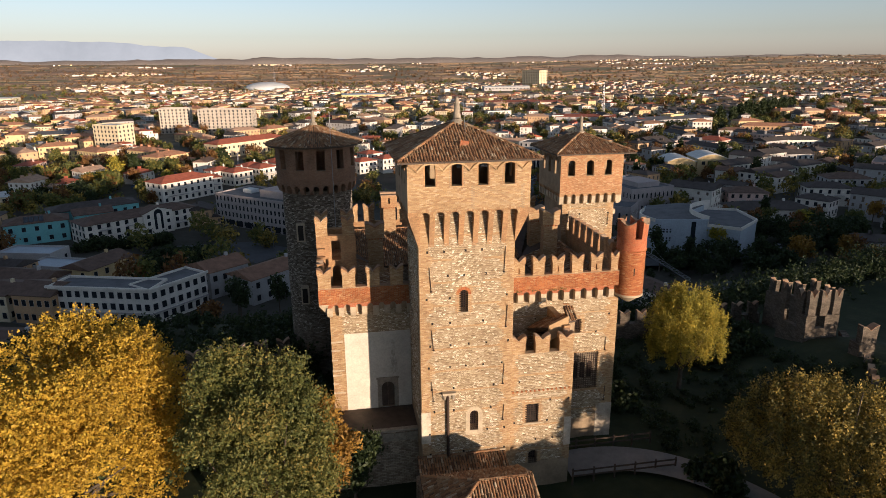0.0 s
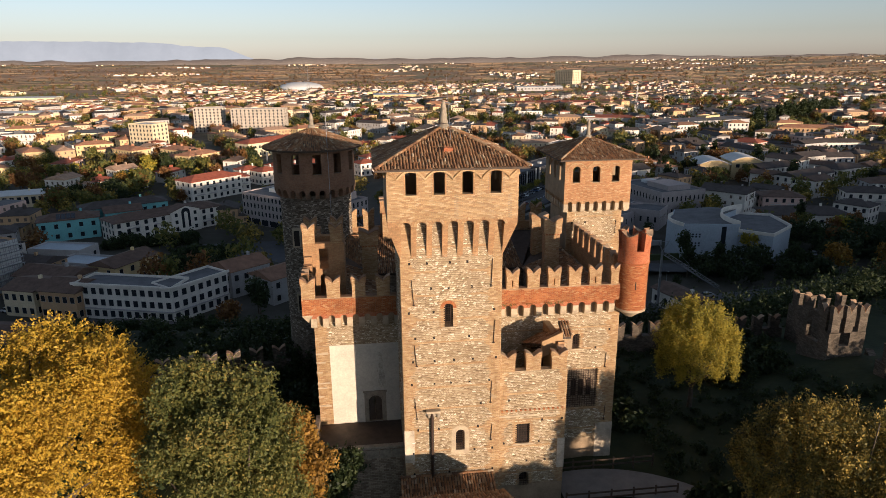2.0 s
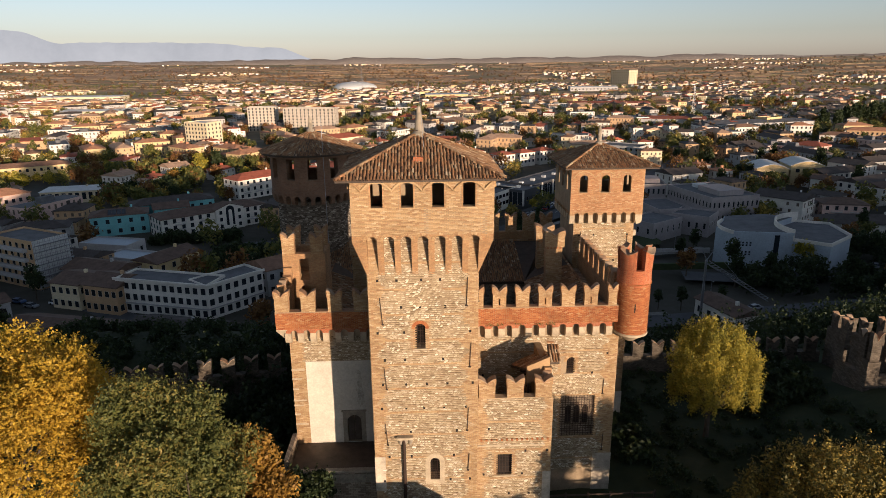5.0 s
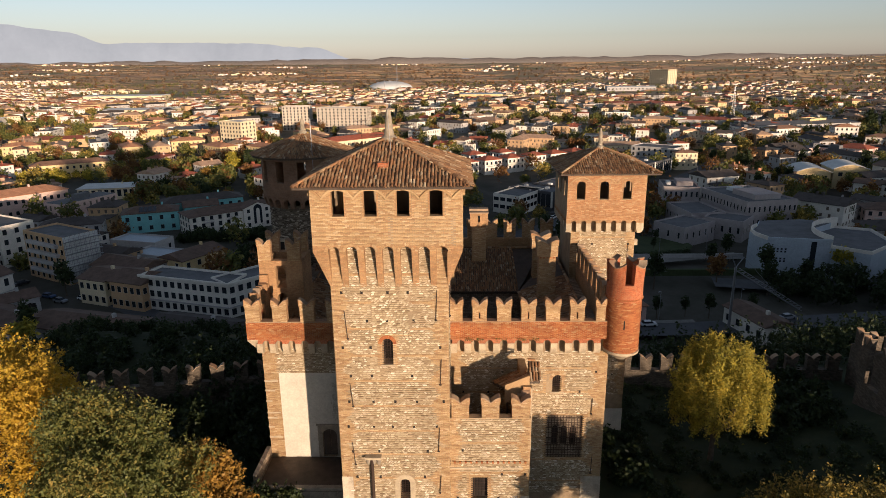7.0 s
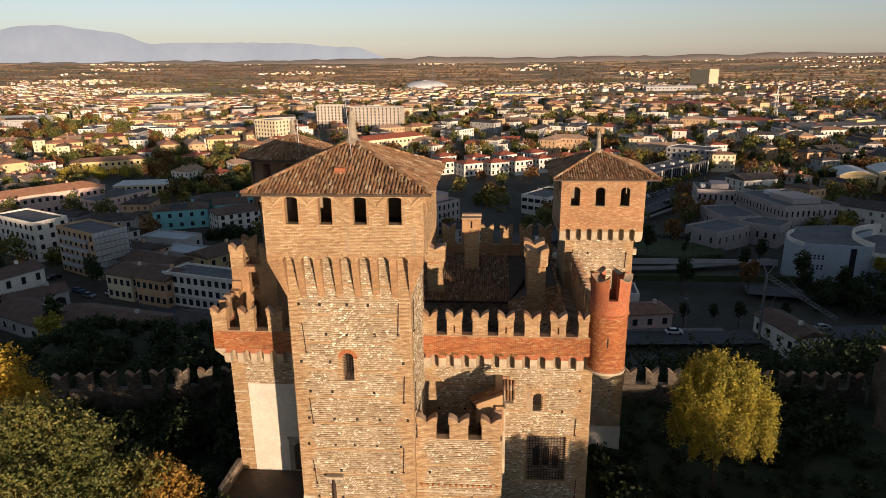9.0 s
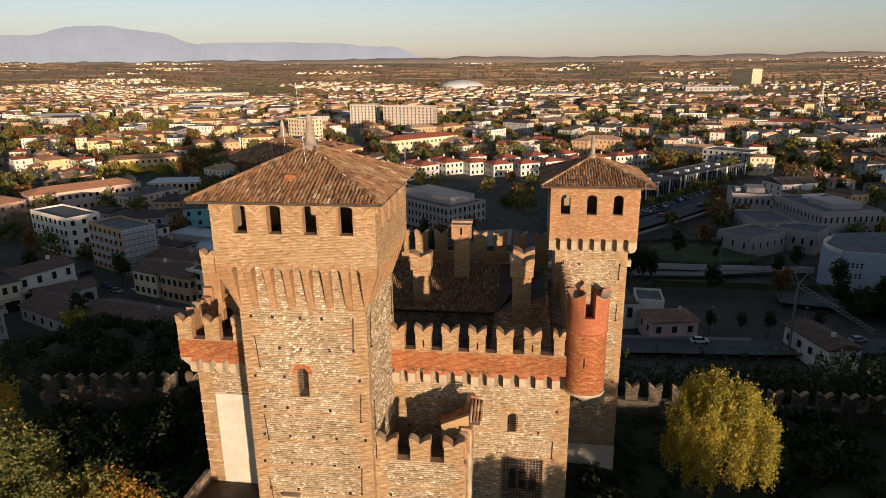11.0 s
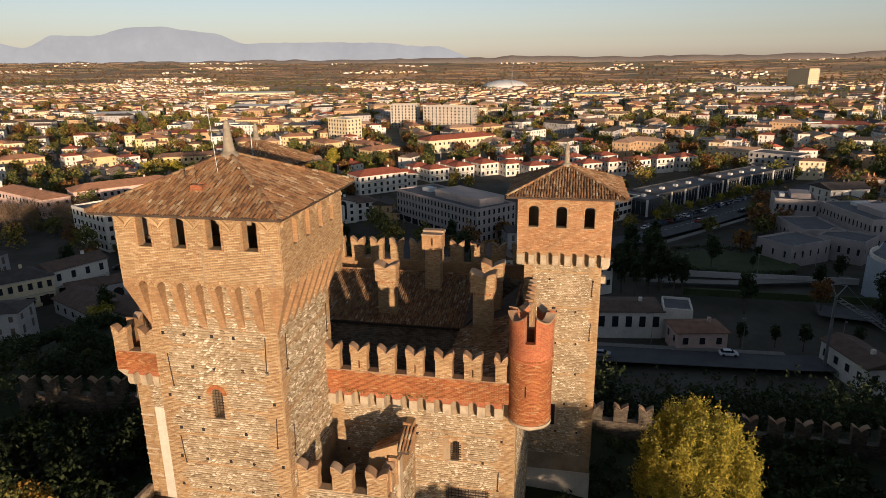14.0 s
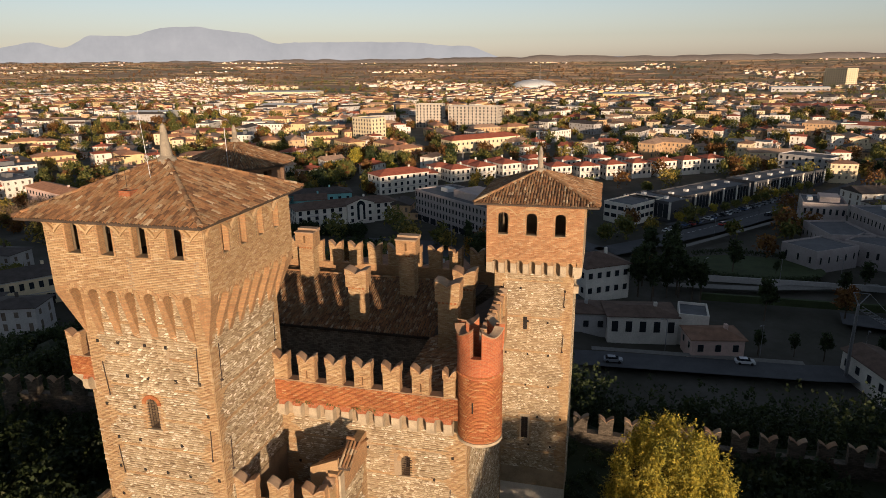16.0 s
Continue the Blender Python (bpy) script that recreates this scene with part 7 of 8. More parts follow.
west = bend((112.6, 207.2), (108.5, 217), (116.5, 224))
sweep = bend((131.3, 203.7), (128.5, 214), (135.5, 223)) + bend((135.5, 223), (140, 228), (147, 229))[1:]
body = [(112.6, 207.2), (131.3, 203.7), (135.0, 221), (145.5, 229), (137, 234), (121, 232), (116.5, 224), (110.6, 216)]
wing = [(131.5, 203.7), (139.5, 196.5), (153, 207), (156, 224), (146, 229), (135.5, 222)]
part("auditorium", prism(bmesh.new(), body, lambda a, b, c: Vector((a, b, c - 3)), 13.6), BLUEWALL, TH)
part("foyer_wing", prism(bmesh.new(), wing, lambda a, b, c: Vector((a, b, c - 3)), 11.6), BLUEWALL, TH)
mid = Vector((127, 218))
part("auditorium_roof", prism(bmesh.new(), [tuple(mid + (Vector(p) - mid) * 0.97) for p in body], lambda a, b, c: Vector((a, b, c + 10.6)), 0.12), FLATROOF, TH)
mid = Vector((144, 214))
part("foyer_roof", prism(bmesh.new(), [tuple(mid + (Vector(p) - mid) * 0.95) for p in wing], lambda a, b, c: Vector((a, b, c + 8.6)), 0.12), FLATROOF, TH)
part("parapet", parapet_run([(112.6, 207.2), (131.3, 203.7)], 10.4, 11.3), BLUEWALL, TH)
part("parapet", parapet_run(west, 10.4, 11.6), WALLS[0], TH, "white curved parapet")
part("parapet", parapet_run(sweep, 8.4, 12.4), WALLS[0], TH, "white curved parapet")
part("parapet", parapet_run([(131.5, 203.7), (139.5, 196.5), (153, 207), (156, 224), (146, 229)], 8.4, 9.5), WALLS[0], TH, "white parapet")
part("glass_strip", hull([(125.4, 204.7, 0), (127.0, 204.4, 0), (125.4, 204.7, 10.4), (127.0, 204.4, 10.4), (126.2, 206, 0), (126.2, 206, 10.4)]), GLASS, TH)
for j in range(4):
    for k in range(5):
        x = 113.6 + 1.15 * k
        y = 207.2 - 3.5 / 18.7 * (x - 112.6)
        part("small_window", box(x - 0.26, x + 0.26, y - 0.12, y + 0.2, 3.2 + 0.85 * j + (1.5 if j > 1 else 0), 3.75 + 0.85 * j + (1.5 if j > 1 else 0)), GLASS, TH)
TH.matrix_basis = pose(0, 0, TOWN)

# domed sports arena
DO = thing("arena", (0, 0, 0), "low white domed sports arena far off", "arena")
part("arena_dome", lathe(bmesh.new(), 0, 0, [(0.1, 3)] + [(58 * math.cos(a), 4 + 17 * math.sin(a)) for a in [math.pi / 2 * i / 10 for i in range(10, -1, -1)]][1:] + [(58, 3)], 40), WHITEROOF, DO)
part("arena_wall", lathe(bmesh.new(), 0, 0, [(55, -3), (57, -3), (57, 5), (55, 5)], 40), WALLS[4], DO)
DO.matrix_basis = pose(-159, 1739, TOWN)

# generic houses: near roofs darkened in colour for the hill's shade, paler ones beyond
def house_variant(k, dark):
    r = random.Random(200 + k + (50 if dark else 0))
    big = k % 3 == 2
    w, d = (r.uniform(19, 33), r.uniform(11, 15)) if big else (r.uniform(10, 17), r.uniform(8.5, 12))
    fl = r.choice((2, 3, 3)) if big else r.choice((1, 2, 2, 2, 3))
    h = fl * 3.0 + 0.4
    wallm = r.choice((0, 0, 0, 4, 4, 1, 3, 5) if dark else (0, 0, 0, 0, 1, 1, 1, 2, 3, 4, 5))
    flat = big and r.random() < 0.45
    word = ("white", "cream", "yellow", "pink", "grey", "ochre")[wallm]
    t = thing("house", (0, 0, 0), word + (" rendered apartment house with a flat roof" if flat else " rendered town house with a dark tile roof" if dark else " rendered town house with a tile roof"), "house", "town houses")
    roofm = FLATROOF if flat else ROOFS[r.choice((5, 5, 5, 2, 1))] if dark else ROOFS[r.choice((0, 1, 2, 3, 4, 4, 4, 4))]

    def block(name, bm, cx, cy, w, d, h, fl):
        add_box(bm, cx - w / 2, cx + w / 2, cy - d / 2, cy + d / 2, -2, h)
        for f in range(fl):
            z = f * 3.0 + 1.0
            for s in (-1, 1):
                for along, L, off in ((True, w, d), (False, d, w)):
                    n = max(1, int(L / r.uniform(2.7, 3.6)))
                    for j in range(n):
                        if r.random() < 0.14:
                            continue
                        a = -L / 2 + L * (j + 0.5) / n
                        ww, hh, zz = 0.5, r.choice((1.4, 1.4, 2.1)), z
                        if hh > 2:
                            zz = z - 0.7
                        q = len(bm.faces)
                        if along:
                            add_box(bm, cx + a - ww, cx + a + ww, cy + s * off / 2 - 0.05, cy + s * off / 2 + 0.05, zz, zz + hh)
                        else:
                            add_box(bm, cx + s * off / 2 - 0.05, cx + s * off / 2 + 0.05, cy + a - ww, cy + a + ww, zz, zz + hh)
                        bm.faces.ensure_lookup_table()
                        for i in range(q, len(bm.faces)):
                            bm.faces[i].material_index = 1
        return bm

    body = block("wall_shell", bmesh.new(), 0, 0, w, d, h, fl)
    rb = roof_bm(w, d, h, "flat" if flat else r.choice(("hip", "gable", "hip")), min(w, d) * r.uniform(0.15, 0.22), 0.6)
    if flat:
        add_box(rb, -w * 0.12, w * 0.12, -1.6, 1.6, h, h + 2.3)
    else:
        for j in range(r.choice((1, 2, 2))):
            cx = r.uniform(-0.3, 0.3) * w
            add_box(rb, cx, cx + 0.7, r.choice((-0.9, 0.5)), 1.0, h + 0.5, h + min(w, d) * 0.2 + 0.8)
    part("wall_shell", body, [WALLS[wallm], SHUTTER], t)
    part("roof", rb, roofm, t)
    if r.random() < 0.5:
        w2, d2 = w * r.uniform(0.4, 0.55), d * r.uniform(0.5, 0.7)
        h2, f2 = (max(1, fl - 1) * 3.0 + 0.2, max(1, fl - 1))
        cx, cy = r.choice((-1, 1)) * (w - w2) * 0.45, r.choice((-1, -1, 1)) * (d + d2) * 0.49
        part("side_wing", block("side_wing", bmesh.new(), cx, cy, w2, d2, h2, f2), [WALLS[wallm], SHUTTER], t)
        wr = roof_bm(w2, d2, h2, "hip", min(w2, d2) * 0.2)
        bmesh.ops.translate(wr, verts=wr.verts, vec=(cx, cy, 0))
        part("wing_roof", wr, roofm, t)
    if fl > 1:
        for f in range(1, fl):
            for j in range(2 if big else 1):
                a = r.uniform(-0.4, 0.4) * w
                s = r.choice((-1, -1, 1))
                bb = add_box(bmesh.new(), a - 1.8, a + 1.8, min(s * d / 2, s * (d / 2 + 1.1)), max(s * d / 2, s * (d / 2 + 1.1)), f * 3 - 0.15, f * 3)
                add_box(bb, a - 1.8, a + 1.8, s * (d / 2 + 1.05) - 0.04, s * (d / 2 + 1.05) + 0.04, f * 3, f * 3 + 0.95)
                part("balcony", bb, WALLS[4] if f % 2 else WALLS[wallm], t)
    return t


variants = [house_variant(k, True) for k in range(11)] + [house_variant(k, False) for k in range(16)]
DARKS = 11


taken = [(ob.location.x, ob.location.y, 24) for ob in scene.objects if ob.parent is None and ob.data is None and ob.location.z < -20]
taken += [(-62, 176, 26), (-22, 268, 36), (75, 341, 36), (119, 391, 40), (-66, 512, 36), (-195, 292, 34), (-229, 270, 32)]
ROADS = [[(-30, 150), (27, 157), (75, 160), (160, 172)], [(30, 246), (47, 262), (84, 301), (122, 349), (190, 440)], [(30, 246), (20, 200), (10, 160)], [(30, 246), (-20, 300), (-60, 322), (-130, 300)]]


def near_road(x, y, gap):
    for rd in ROADS:
        for (x0, y0), (x1, y1) in zip(rd[:-1], rd[1:]):
            t = max(0, min(1, ((x - x0) * (x1 - x0) + (y - y0) * (y1 - y0)) / ((x1 - x0) ** 2 + (y1 - y0) ** 2)))
            if math.hypot(x - x0 - t * (x1 - x0), y - y0 - t * (y1 - y0)) < gap:
                return True
    return False


rh = random.Random(77)


def house_spots(count, y0, y1, power, gap):
    out, tries = [], 0
    while len(out) < count and tries < 60000:
        tries += 1
        y = y0 + (y1 - y0) * rh.random() ** power
        x = rh.uniform(-1.25 * y - 40, 1.1 * y + 40)
        if ground_z(x, y) > TOWN + 0.5 or near_road(x, y, 13) or (14 < x < 150 and y < 335) or (-150 < x < -6 and 140 < y < 264) or (-250 < x < -165 and 200 < y < 325) or (-200 < x < -130 and 295 < y < 350) or (-264 < x < -172 and 370 < y < 446) or (-185 < x < -135 and 205 < y < 240) or (60 < x < 160 and 280 < y < 330) or (-125 < x < 135 and 285 < y < 392):
            continue
        if noise.noise((x / 130, y / 130, 3)) < -0.26:
            continue
        if any((x - a) ** 2 + (y - b) ** 2 < (c * 0.5 + gap) ** 2 for a, b, c in taken):
            continue
        taken.append((x, y, 14))
        block = 20 * round(math.sin(x / 260) * 2 + math.cos(y / 210) * 2) + rh.choice((0, 90)) + rh.uniform(-5, 5)
        out.append((x, y, block))
    return out


near_h = house_spots(270, 124, 540, 0.95, 6.0)
placed = set()
for k, (x, y, a) in enumerate(near_h):
    m = pose(x, y, TOWN, 0, 0, a)
    # this side of the line the roof colour carries the hill's shade
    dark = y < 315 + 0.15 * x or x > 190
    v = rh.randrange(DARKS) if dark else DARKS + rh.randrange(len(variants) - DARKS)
    if v not in placed:
        placed.add(v)
        variants[v].matrix_basis = m
    else:
        copy_thing(variants[v], m)
# the town beyond: joined from the same houses
vdata = []
for t in variants[DARKS:] + variants[:3]:
    pieces = []
    for ob in t.children:
        me = ob.data
        co = np.empty(len(me.vertices) * 3, np.float32)
        me.vertices.foreach_get("co", co)
        pieces.append((co.reshape(-1, 3), [tuple(p.vertices) for p in me.polygons], [p.material_index for p in me.polygons], list(me.materials)))
    vdata.append(pieces)
slotm = WALLS + ROOFS + [SHUTTER, FLATROOF]
vs, fs, mi, nv = [], [], [], 0
for x, y, a in house_spots(900, 510, 1150, 0.85, 6.0):
    c, s = math.cos(radians(a)), math.sin(radians(a))
    for co, faces, mats, ml in vdata[rh.randrange(len(vdata))]:
        q = np.stack([x + co[:, 0] * c - co[:, 1] * s, y + co[:, 0] * s + co[:, 1] * c, TOWN + co[:, 2]], 1)
        vs += q.tolist()
        fs += [tuple(nv + i for i in f) for f in faces]
        mi += [slotm.index(ml[m]) for m in mats]
        nv += len(co)
me = bpy.data.meshes.new("mid_town")
me.from_pydata(vs, [], fs)
for m in slotm:
    me.materials.append(m)
me.polygons.foreach_set("material_index", mi)
tagged(new("mid_town", me), "crowded houses in the middle of the town", "houses", "", "stuff")

# houses further off, too many to count
def far_houses(name, count, y0, y1, seed, label):
    r = random.Random(seed)
    vs, fs, mi = [], [], []
    n = 0
    while n < count:
        y = y0 + (y1 - y0) * r.random()
        x = r.uniform(-1.25 * y - 60, 1.1 * y + 60)
        if noise.noise((x / 420, y / 420, 7)) < (0.3 if y > 2000 else -0.25 + 0.3 * max(0, (y - 1300) / 700)):
            continue
        a = r.choice((0.3, 1.87)) + r.uniform(-0.1, 0.1)
        w, d, h = r.uniform(4.5, 10), r.uniform(3.8, 6), r.uniform(4, 8)
        if r.random() < 0.06:
            w, d = w * 2.6, d * 2.4
        c, s = math.cos(a), math.sin(a)
        k = len(vs)
        gz = ground_z(x, y) - 0.5
        rise = d * 0.35 if w < 11 else 0.4
        for u, v, z in ((-w, -d, -1), (w, -d, -1), (w, d, -1), (-w, d, -1), (-w, -d, h), (w, -d, h), (w, d, h), (-w, d, h), (-w * 0.7, 0, h + rise), (w * 0.7, 0, h + rise)):
            vs.append((x + u * c - v * s, y + u * s + v * c, gz + z))
        wm, rm = r.choice((0, 0, 0, 1, 1, 1, 2, 3)), 4 + r.choice((0, 1, 2, 3, 4, 4)) if w < 11 else r.choice((10, 8, 5))
        for f, m in (((0, 1, 5, 4), wm), ((1, 2, 6, 5), wm), ((2, 3, 7, 6), wm), ((3, 0, 4, 7), wm), ((4, 5, 9, 8), rm), ((5, 6, 9), rm), ((6, 7, 8, 9), rm), ((7, 4, 8), rm)):
            fs.append(tuple(k + i for i in f))
            mi.append(m)
        n += 1
    me = bpy.data.meshes.new(name)
    me.from_pydata(vs, [], fs)
    for m in WALLS[:4] + ROOFS + [WHITEROOF]:
        me.materials.append(m)
    me.polygons.foreach_set("material_index", mi)
    return tagged(new(name, me), label, "houses", "", "stuff")


far_houses("far_town", 3300, 1080, 2000, 301, "countless small houses of the far town")
far_houses("distant_villages", 900, 2000, 4500, 302, "villages scattered over the distant plain")

# town trees
tv = []
for k, (mat, rx, rz, lab) in enumerate(((LEAF_OLIVE, 3.2, 4.0, "green"), (LEAF_RUST, 3.0, 3.8, "rusty brown"), (LEAF_DARK, 2.2, 5.0, "dark green"), (LEAF_LIME, 3.0, 4.2, "yellowing"), (LEAF_ORANGE, 2.8, 3.6, "orange"), (LEAF_DARK, 1.3, 6.0, "dark conical"))):
    t = thing("tree", (0, 0, 0), lab + " tree among the town houses", "tree", "town trees")
    part("trunk", tube(bmesh.new(), (0, 0, -1), (0, 0, rz), 0.28, 0.12, 7), BARK, t)
    q, f = crown_points(np.random.RandomState(60 + k), lobe_set(60 + k, 8, rx, rz, rz + 1.6, rx * 0.42), 170, 5, 0.5, 0.4, 0.9)
    ob = new("crown", np_mesh("crown", q, f, mat))
    hang(ob, t)
    tv.append(t)
used = set()
count = tries = 0
more = []
while count < 3300 and tries < 140000:
    tries += 1
    y = 140 + 960 * rh.random() ** 0.9
    x = rh.uniform(-1.25 * y - 60, 1.1 * y + 60)
    if ground_z(x, y) > TOWN + 0.5 or near_road(x, y, 7) or (14 < x < 150 and y < 262 and rh.random() < 0.8) or (-190 < x < -150 and 305 < y < 335) or (-256 < x < -200 and 378 < y < 420) or (-125 < x < 135 and 285 < y < 400 and rh.random() < 0.55):
        continue
    if any((x - a) ** 2 + (y - b) ** 2 < (c * 0.5 + 2) ** 2 for a, b, c in taken):
        continue
    count += 1
    if y > 235 or (x < -20 and y > 190):
        more.append((x, y))
        continue
    k = rh.choice((0, 0, 1, 1, 2, 2, 3, 4, 5))
    m = pose(x, y, TOWN, 0, 0, rh.uniform(0, 360))
    if k not in used:
        used.add(k)
        tv[k].matrix_basis = m
    else:
        copy_thing(tv[k], m)
for part_i, mat in enumerate((LEAF_OLIVE, LEAF_RUST, LEAF_OLIVE, LEAF_TAWNY)):
    r = np.random.RandomState(90 + part_i)
    qs, fs, k = [], [], 0
    for x, y in more[part_i::4]:
        rad = 2.3 + 2.6 * r.rand() ** 1.5
        q, f = crown_points(r, [(x, y, TOWN + rad * 1.2, rad, rad * 1.2)], 60, 5, 0.75, 0.4, 1.0)
        qs.append(q)
        fs.append(f + k)
        k += len(q)
    tagged(new("town_trees", np_mesh("town_trees", np.concatenate(qs), np.concatenate(fs), mat)), "autumn trees between the town houses", "trees", "", "stuff")


def far_woods(name, count, y0, y1, seed, mat, size, label):
    r = np.random.RandomState(seed)
    rr = random.Random(seed)
    qs, fs, k = [], [], 0
    n = 0
    while n < count:
        y = y0 + (y1 - y0) * rr.random()
        x = rr.uniform(-1.25 * y - 60, 1.1 * y + 60)
        if noise.noise((x / 300, y / 160, 11 + seed)) < -0.05:
            continue
        rad = rr.uniform(3, 5.5)
        q, f = crown_points(r, [(x, y, ground_z(x, y) + rad, rad, rad)], 12, 3, size, 0.4, 1.0)
        qs.append(q)
        fs.append(f + k)
        k += len(q)
        n += 1
    return tagged(new(name, np_mesh(name, np.concatenate(qs), np.concatenate(fs), mat)), label, "trees", "", "stuff")


far_woods("far_trees", 2200, 700, 2300, 1, LEAF_OLIVE, 1.3, "far trees between the houses")
far_woods("far_trees", 1500, 900, 3600, 2, LEAF_RUST, 1.6, "far rusty trees and hedges of the plain")
far_woods("far_trees", 1500, 1900, 4500, 4, LEAF_PLAIN, 2.2, "far hedges of the plain")


def field_rows(name, count, y0, y1, seed, cols, hmin, hmax, label):
    """Long ragged rows of vines and hedges across the plain."""
    r = random.Random(seed)
    vs, fs, mi = [], [], []
    n = 0
    while n < count:
        y = y0 + (y1 - y0) * r.random() ** 1.1
        x = r.uniform(-1.25 * y, 1.1 * y)
        if noise.noise((x / 500, y / 300, seed)) < -0.15:
            continue
        n += 1
        L = r.uniform(50, 260)
        a = 0.25 * math.sin(x / 800) + r.uniform(-0.12, 0.12)
        hb = r.uniform(hmin, hmax)
        m = int((noise.noise((x / 260, y / 330, 5.5 + seed)) * 0.5 + 0.5) * len(cols) * 0.99) if r.random() < 0.75 else r.randrange(len(cols))
        st = max(3, int(L / 9))
        k = len(vs)
        for i in range(st + 1):
            u = L * (i / st - 0.5)
            px, py = x + u * math.cos(a), y + u * math.sin(a) + r.uniform(-1.5, 1.5)
            g = ground_z(px, py)
            hh = hb * r.uniform(0.35, 1.15)
            vs += [(px, py, g - 1), (px, py + 1.2, g + hh), (px, py + 6, g + hh * 0.8)]
            if i:
                b = k + 3 * (i - 1)
                fs += [(b, b + 3, b + 4, b + 1), (b + 1, b + 4, b + 5, b + 2)]
                mi += [m, m]
    me = bpy.data.meshes.new(name)
    me.from_pydata(vs, [], fs)
    for c in cols:
        me.materials.append(c)
    me.polygons.foreach_set("material_index", mi)
    return tagged(new(name, me), label, "vineyards", "", "stuff")


CROPS = [plain_mat("russet_vines", (0.23, 0.135, 0.08), 0.95, 0.3, 0.1, 0.5), plain_mat("dry_stubble", (0.27, 0.18, 0.11), 0.95, 0.3, 0.1, 0.5), plain_mat("autumn_hedge", (0.2, 0.145, 0.085), 0.95, 0.35, 0.1, 0.5), plain_mat("brown_vines", (0.2, 0.125, 0.075), 0.95, 0.3, 0.1, 0.5), plain_mat("green_crop", (0.17, 0.135, 0.07), 0.95, 0.3, 0.1, 0.5)]
field_rows("vineyard_rows", 2000, 1750, 4550, 5, CROPS, 0.7, 1.6, "rows of autumn vines and stubble on the plain")
field_rows("field_hedges", 380, 1400, 4550, 6, CROPS[2:4], 2.0, 4.5, "ragged hedgerows between far fields")

# ---- roads ----
for k, rd in enumerate(ROADS):
    strip("road", rd, 11 if k == 1 else 8, 0.06, ASPHALT, "grey asphalt town road", TOWN)
strip("pavement", [(28, 162.4), (75, 164.6)], 2.0, 0.14, GRAVEL, "pale pavement beside the road", TOWN, "pavement")
strip("path", [(48, 214), (75, 216), (112, 226)], 4.0, 0.08, GRAVEL, "pale path through the park", TOWN, "path")

# ---- hills and mountains on the horizon ----
HILL, hnt, hb = base("far_rising_land", 0.95)
hpos = hnt.nodes.new("ShaderNodeNewGeometry").outputs["Position"]
hmap = hnt.nodes.new("ShaderNodeMapping")
hmap.inputs["Scale"].default_value = (0.006, 0.006, 0.14)
link(hnt, hpos, hmap.inputs["Vector"])
# hill tones lightened to carry the haze of distance in the colour
h_col = ramp(hnt, noise_node(hnt, hmap.outputs[0], 1.0, 8, 0.75), [(0.3, (0.17, 0.15, 0.135)), (0.48, (0.22, 0.185, 0.16)), (0.6, (0.19, 0.17, 0.15)), (0.74, (0.29, 0.235, 0.19))])
h_spk = ramp(hnt, noise_node(hnt, hmap.outputs[0], 7.0, 3, 0.7), [(0.62, (0, 0, 0)), (0.68, (1, 1, 1))])
link(hnt, mix(hnt, "MIX", math_node(hnt, "MULTIPLY", h_spk, 0.6), h_col, (0.6, 0.53, 0.45)), hb.inputs["Base Color"])
# haze and daylight put into an emission colour, so the ridge glows evenly
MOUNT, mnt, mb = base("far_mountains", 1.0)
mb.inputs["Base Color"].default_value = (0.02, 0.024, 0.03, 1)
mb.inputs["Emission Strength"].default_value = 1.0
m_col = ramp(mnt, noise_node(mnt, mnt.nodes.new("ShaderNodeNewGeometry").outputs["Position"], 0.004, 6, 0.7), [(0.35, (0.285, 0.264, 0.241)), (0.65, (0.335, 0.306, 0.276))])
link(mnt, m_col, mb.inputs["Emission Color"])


def range_of_hills(name, y, height, mat, label, depth, seed, west=-4700, rough=1.0):
    vs, fs = [], []
    n = 260
    for i in range(n + 1):
        x = west + (4700 - west) * i / n
        h = height(x)
        yy = y - (x / 4700) ** 2 * 600
        for f, z in ((0, -0.02), (0.35, 0.55), (0.7, 1.0), (1.0, 0.85)):
            j = noise.noise((x / 160, f * 3, seed)) * 0.12 * h * rough
            vs.append((x, yy + depth * f, TOWN + z * h + (j if 0 < f else 0)))
    for i in range(n):
        for j in range(3):
            a = i * 4 + j
            fs.append((a, a + 4, a + 5, a + 1))
    ob = raw(name, vs, fs, mat)
    for p in ob.data.polygons:
        p.use_smooth = True
    return tagged(ob, label, "hills", "", "structure")


range_of_hills("backdrop_hills", 4560, lambda x: 94 + 8 * noise.noise((x / 500, 1, 2)) + 7 * noise.noise((x / 170, 5, 2)) + 5 * noise.noise((x / 60, 2, 2)) + 14 * math.exp(-((x - 1900) / 260) ** 2) + 8 * math.exp(-((x + 350) / 330) ** 2), HILL, "low wooded hills on the horizon", 160, 4)
RIDGE = ((-5700, 150), (-5000, 170), (-4700, 205), (-4350, 250), (-4130, 205), (-3890, 296), (-3600, 285), (-3300, 345), (-3130, 356), (-2900, 322), (-2700, 298), (-2420, 216), (-2050, 222), (-1560, 214), (-1000, 180), (-700, 90), (4700, 60))


def ridge_height(x):
    for (x0, h0), (x1, h1) in zip(RIDGE[:-1], RIDGE[1:]):
        if x <= x1:
            return h0 + (h1 - h0) * smooth((x - x0) / (x1 - x0)) + 9 * noise.noise((x / 170, 3, 9)) + 5 * noise.noise((x / 60, 8, 9))
    return 60


range_of_hills("backdrop_mountains", 4760, ridge_height, MOUNT, "pale mountains with painted haze far beyond the plain", 100, 6, -5700, 0.25)

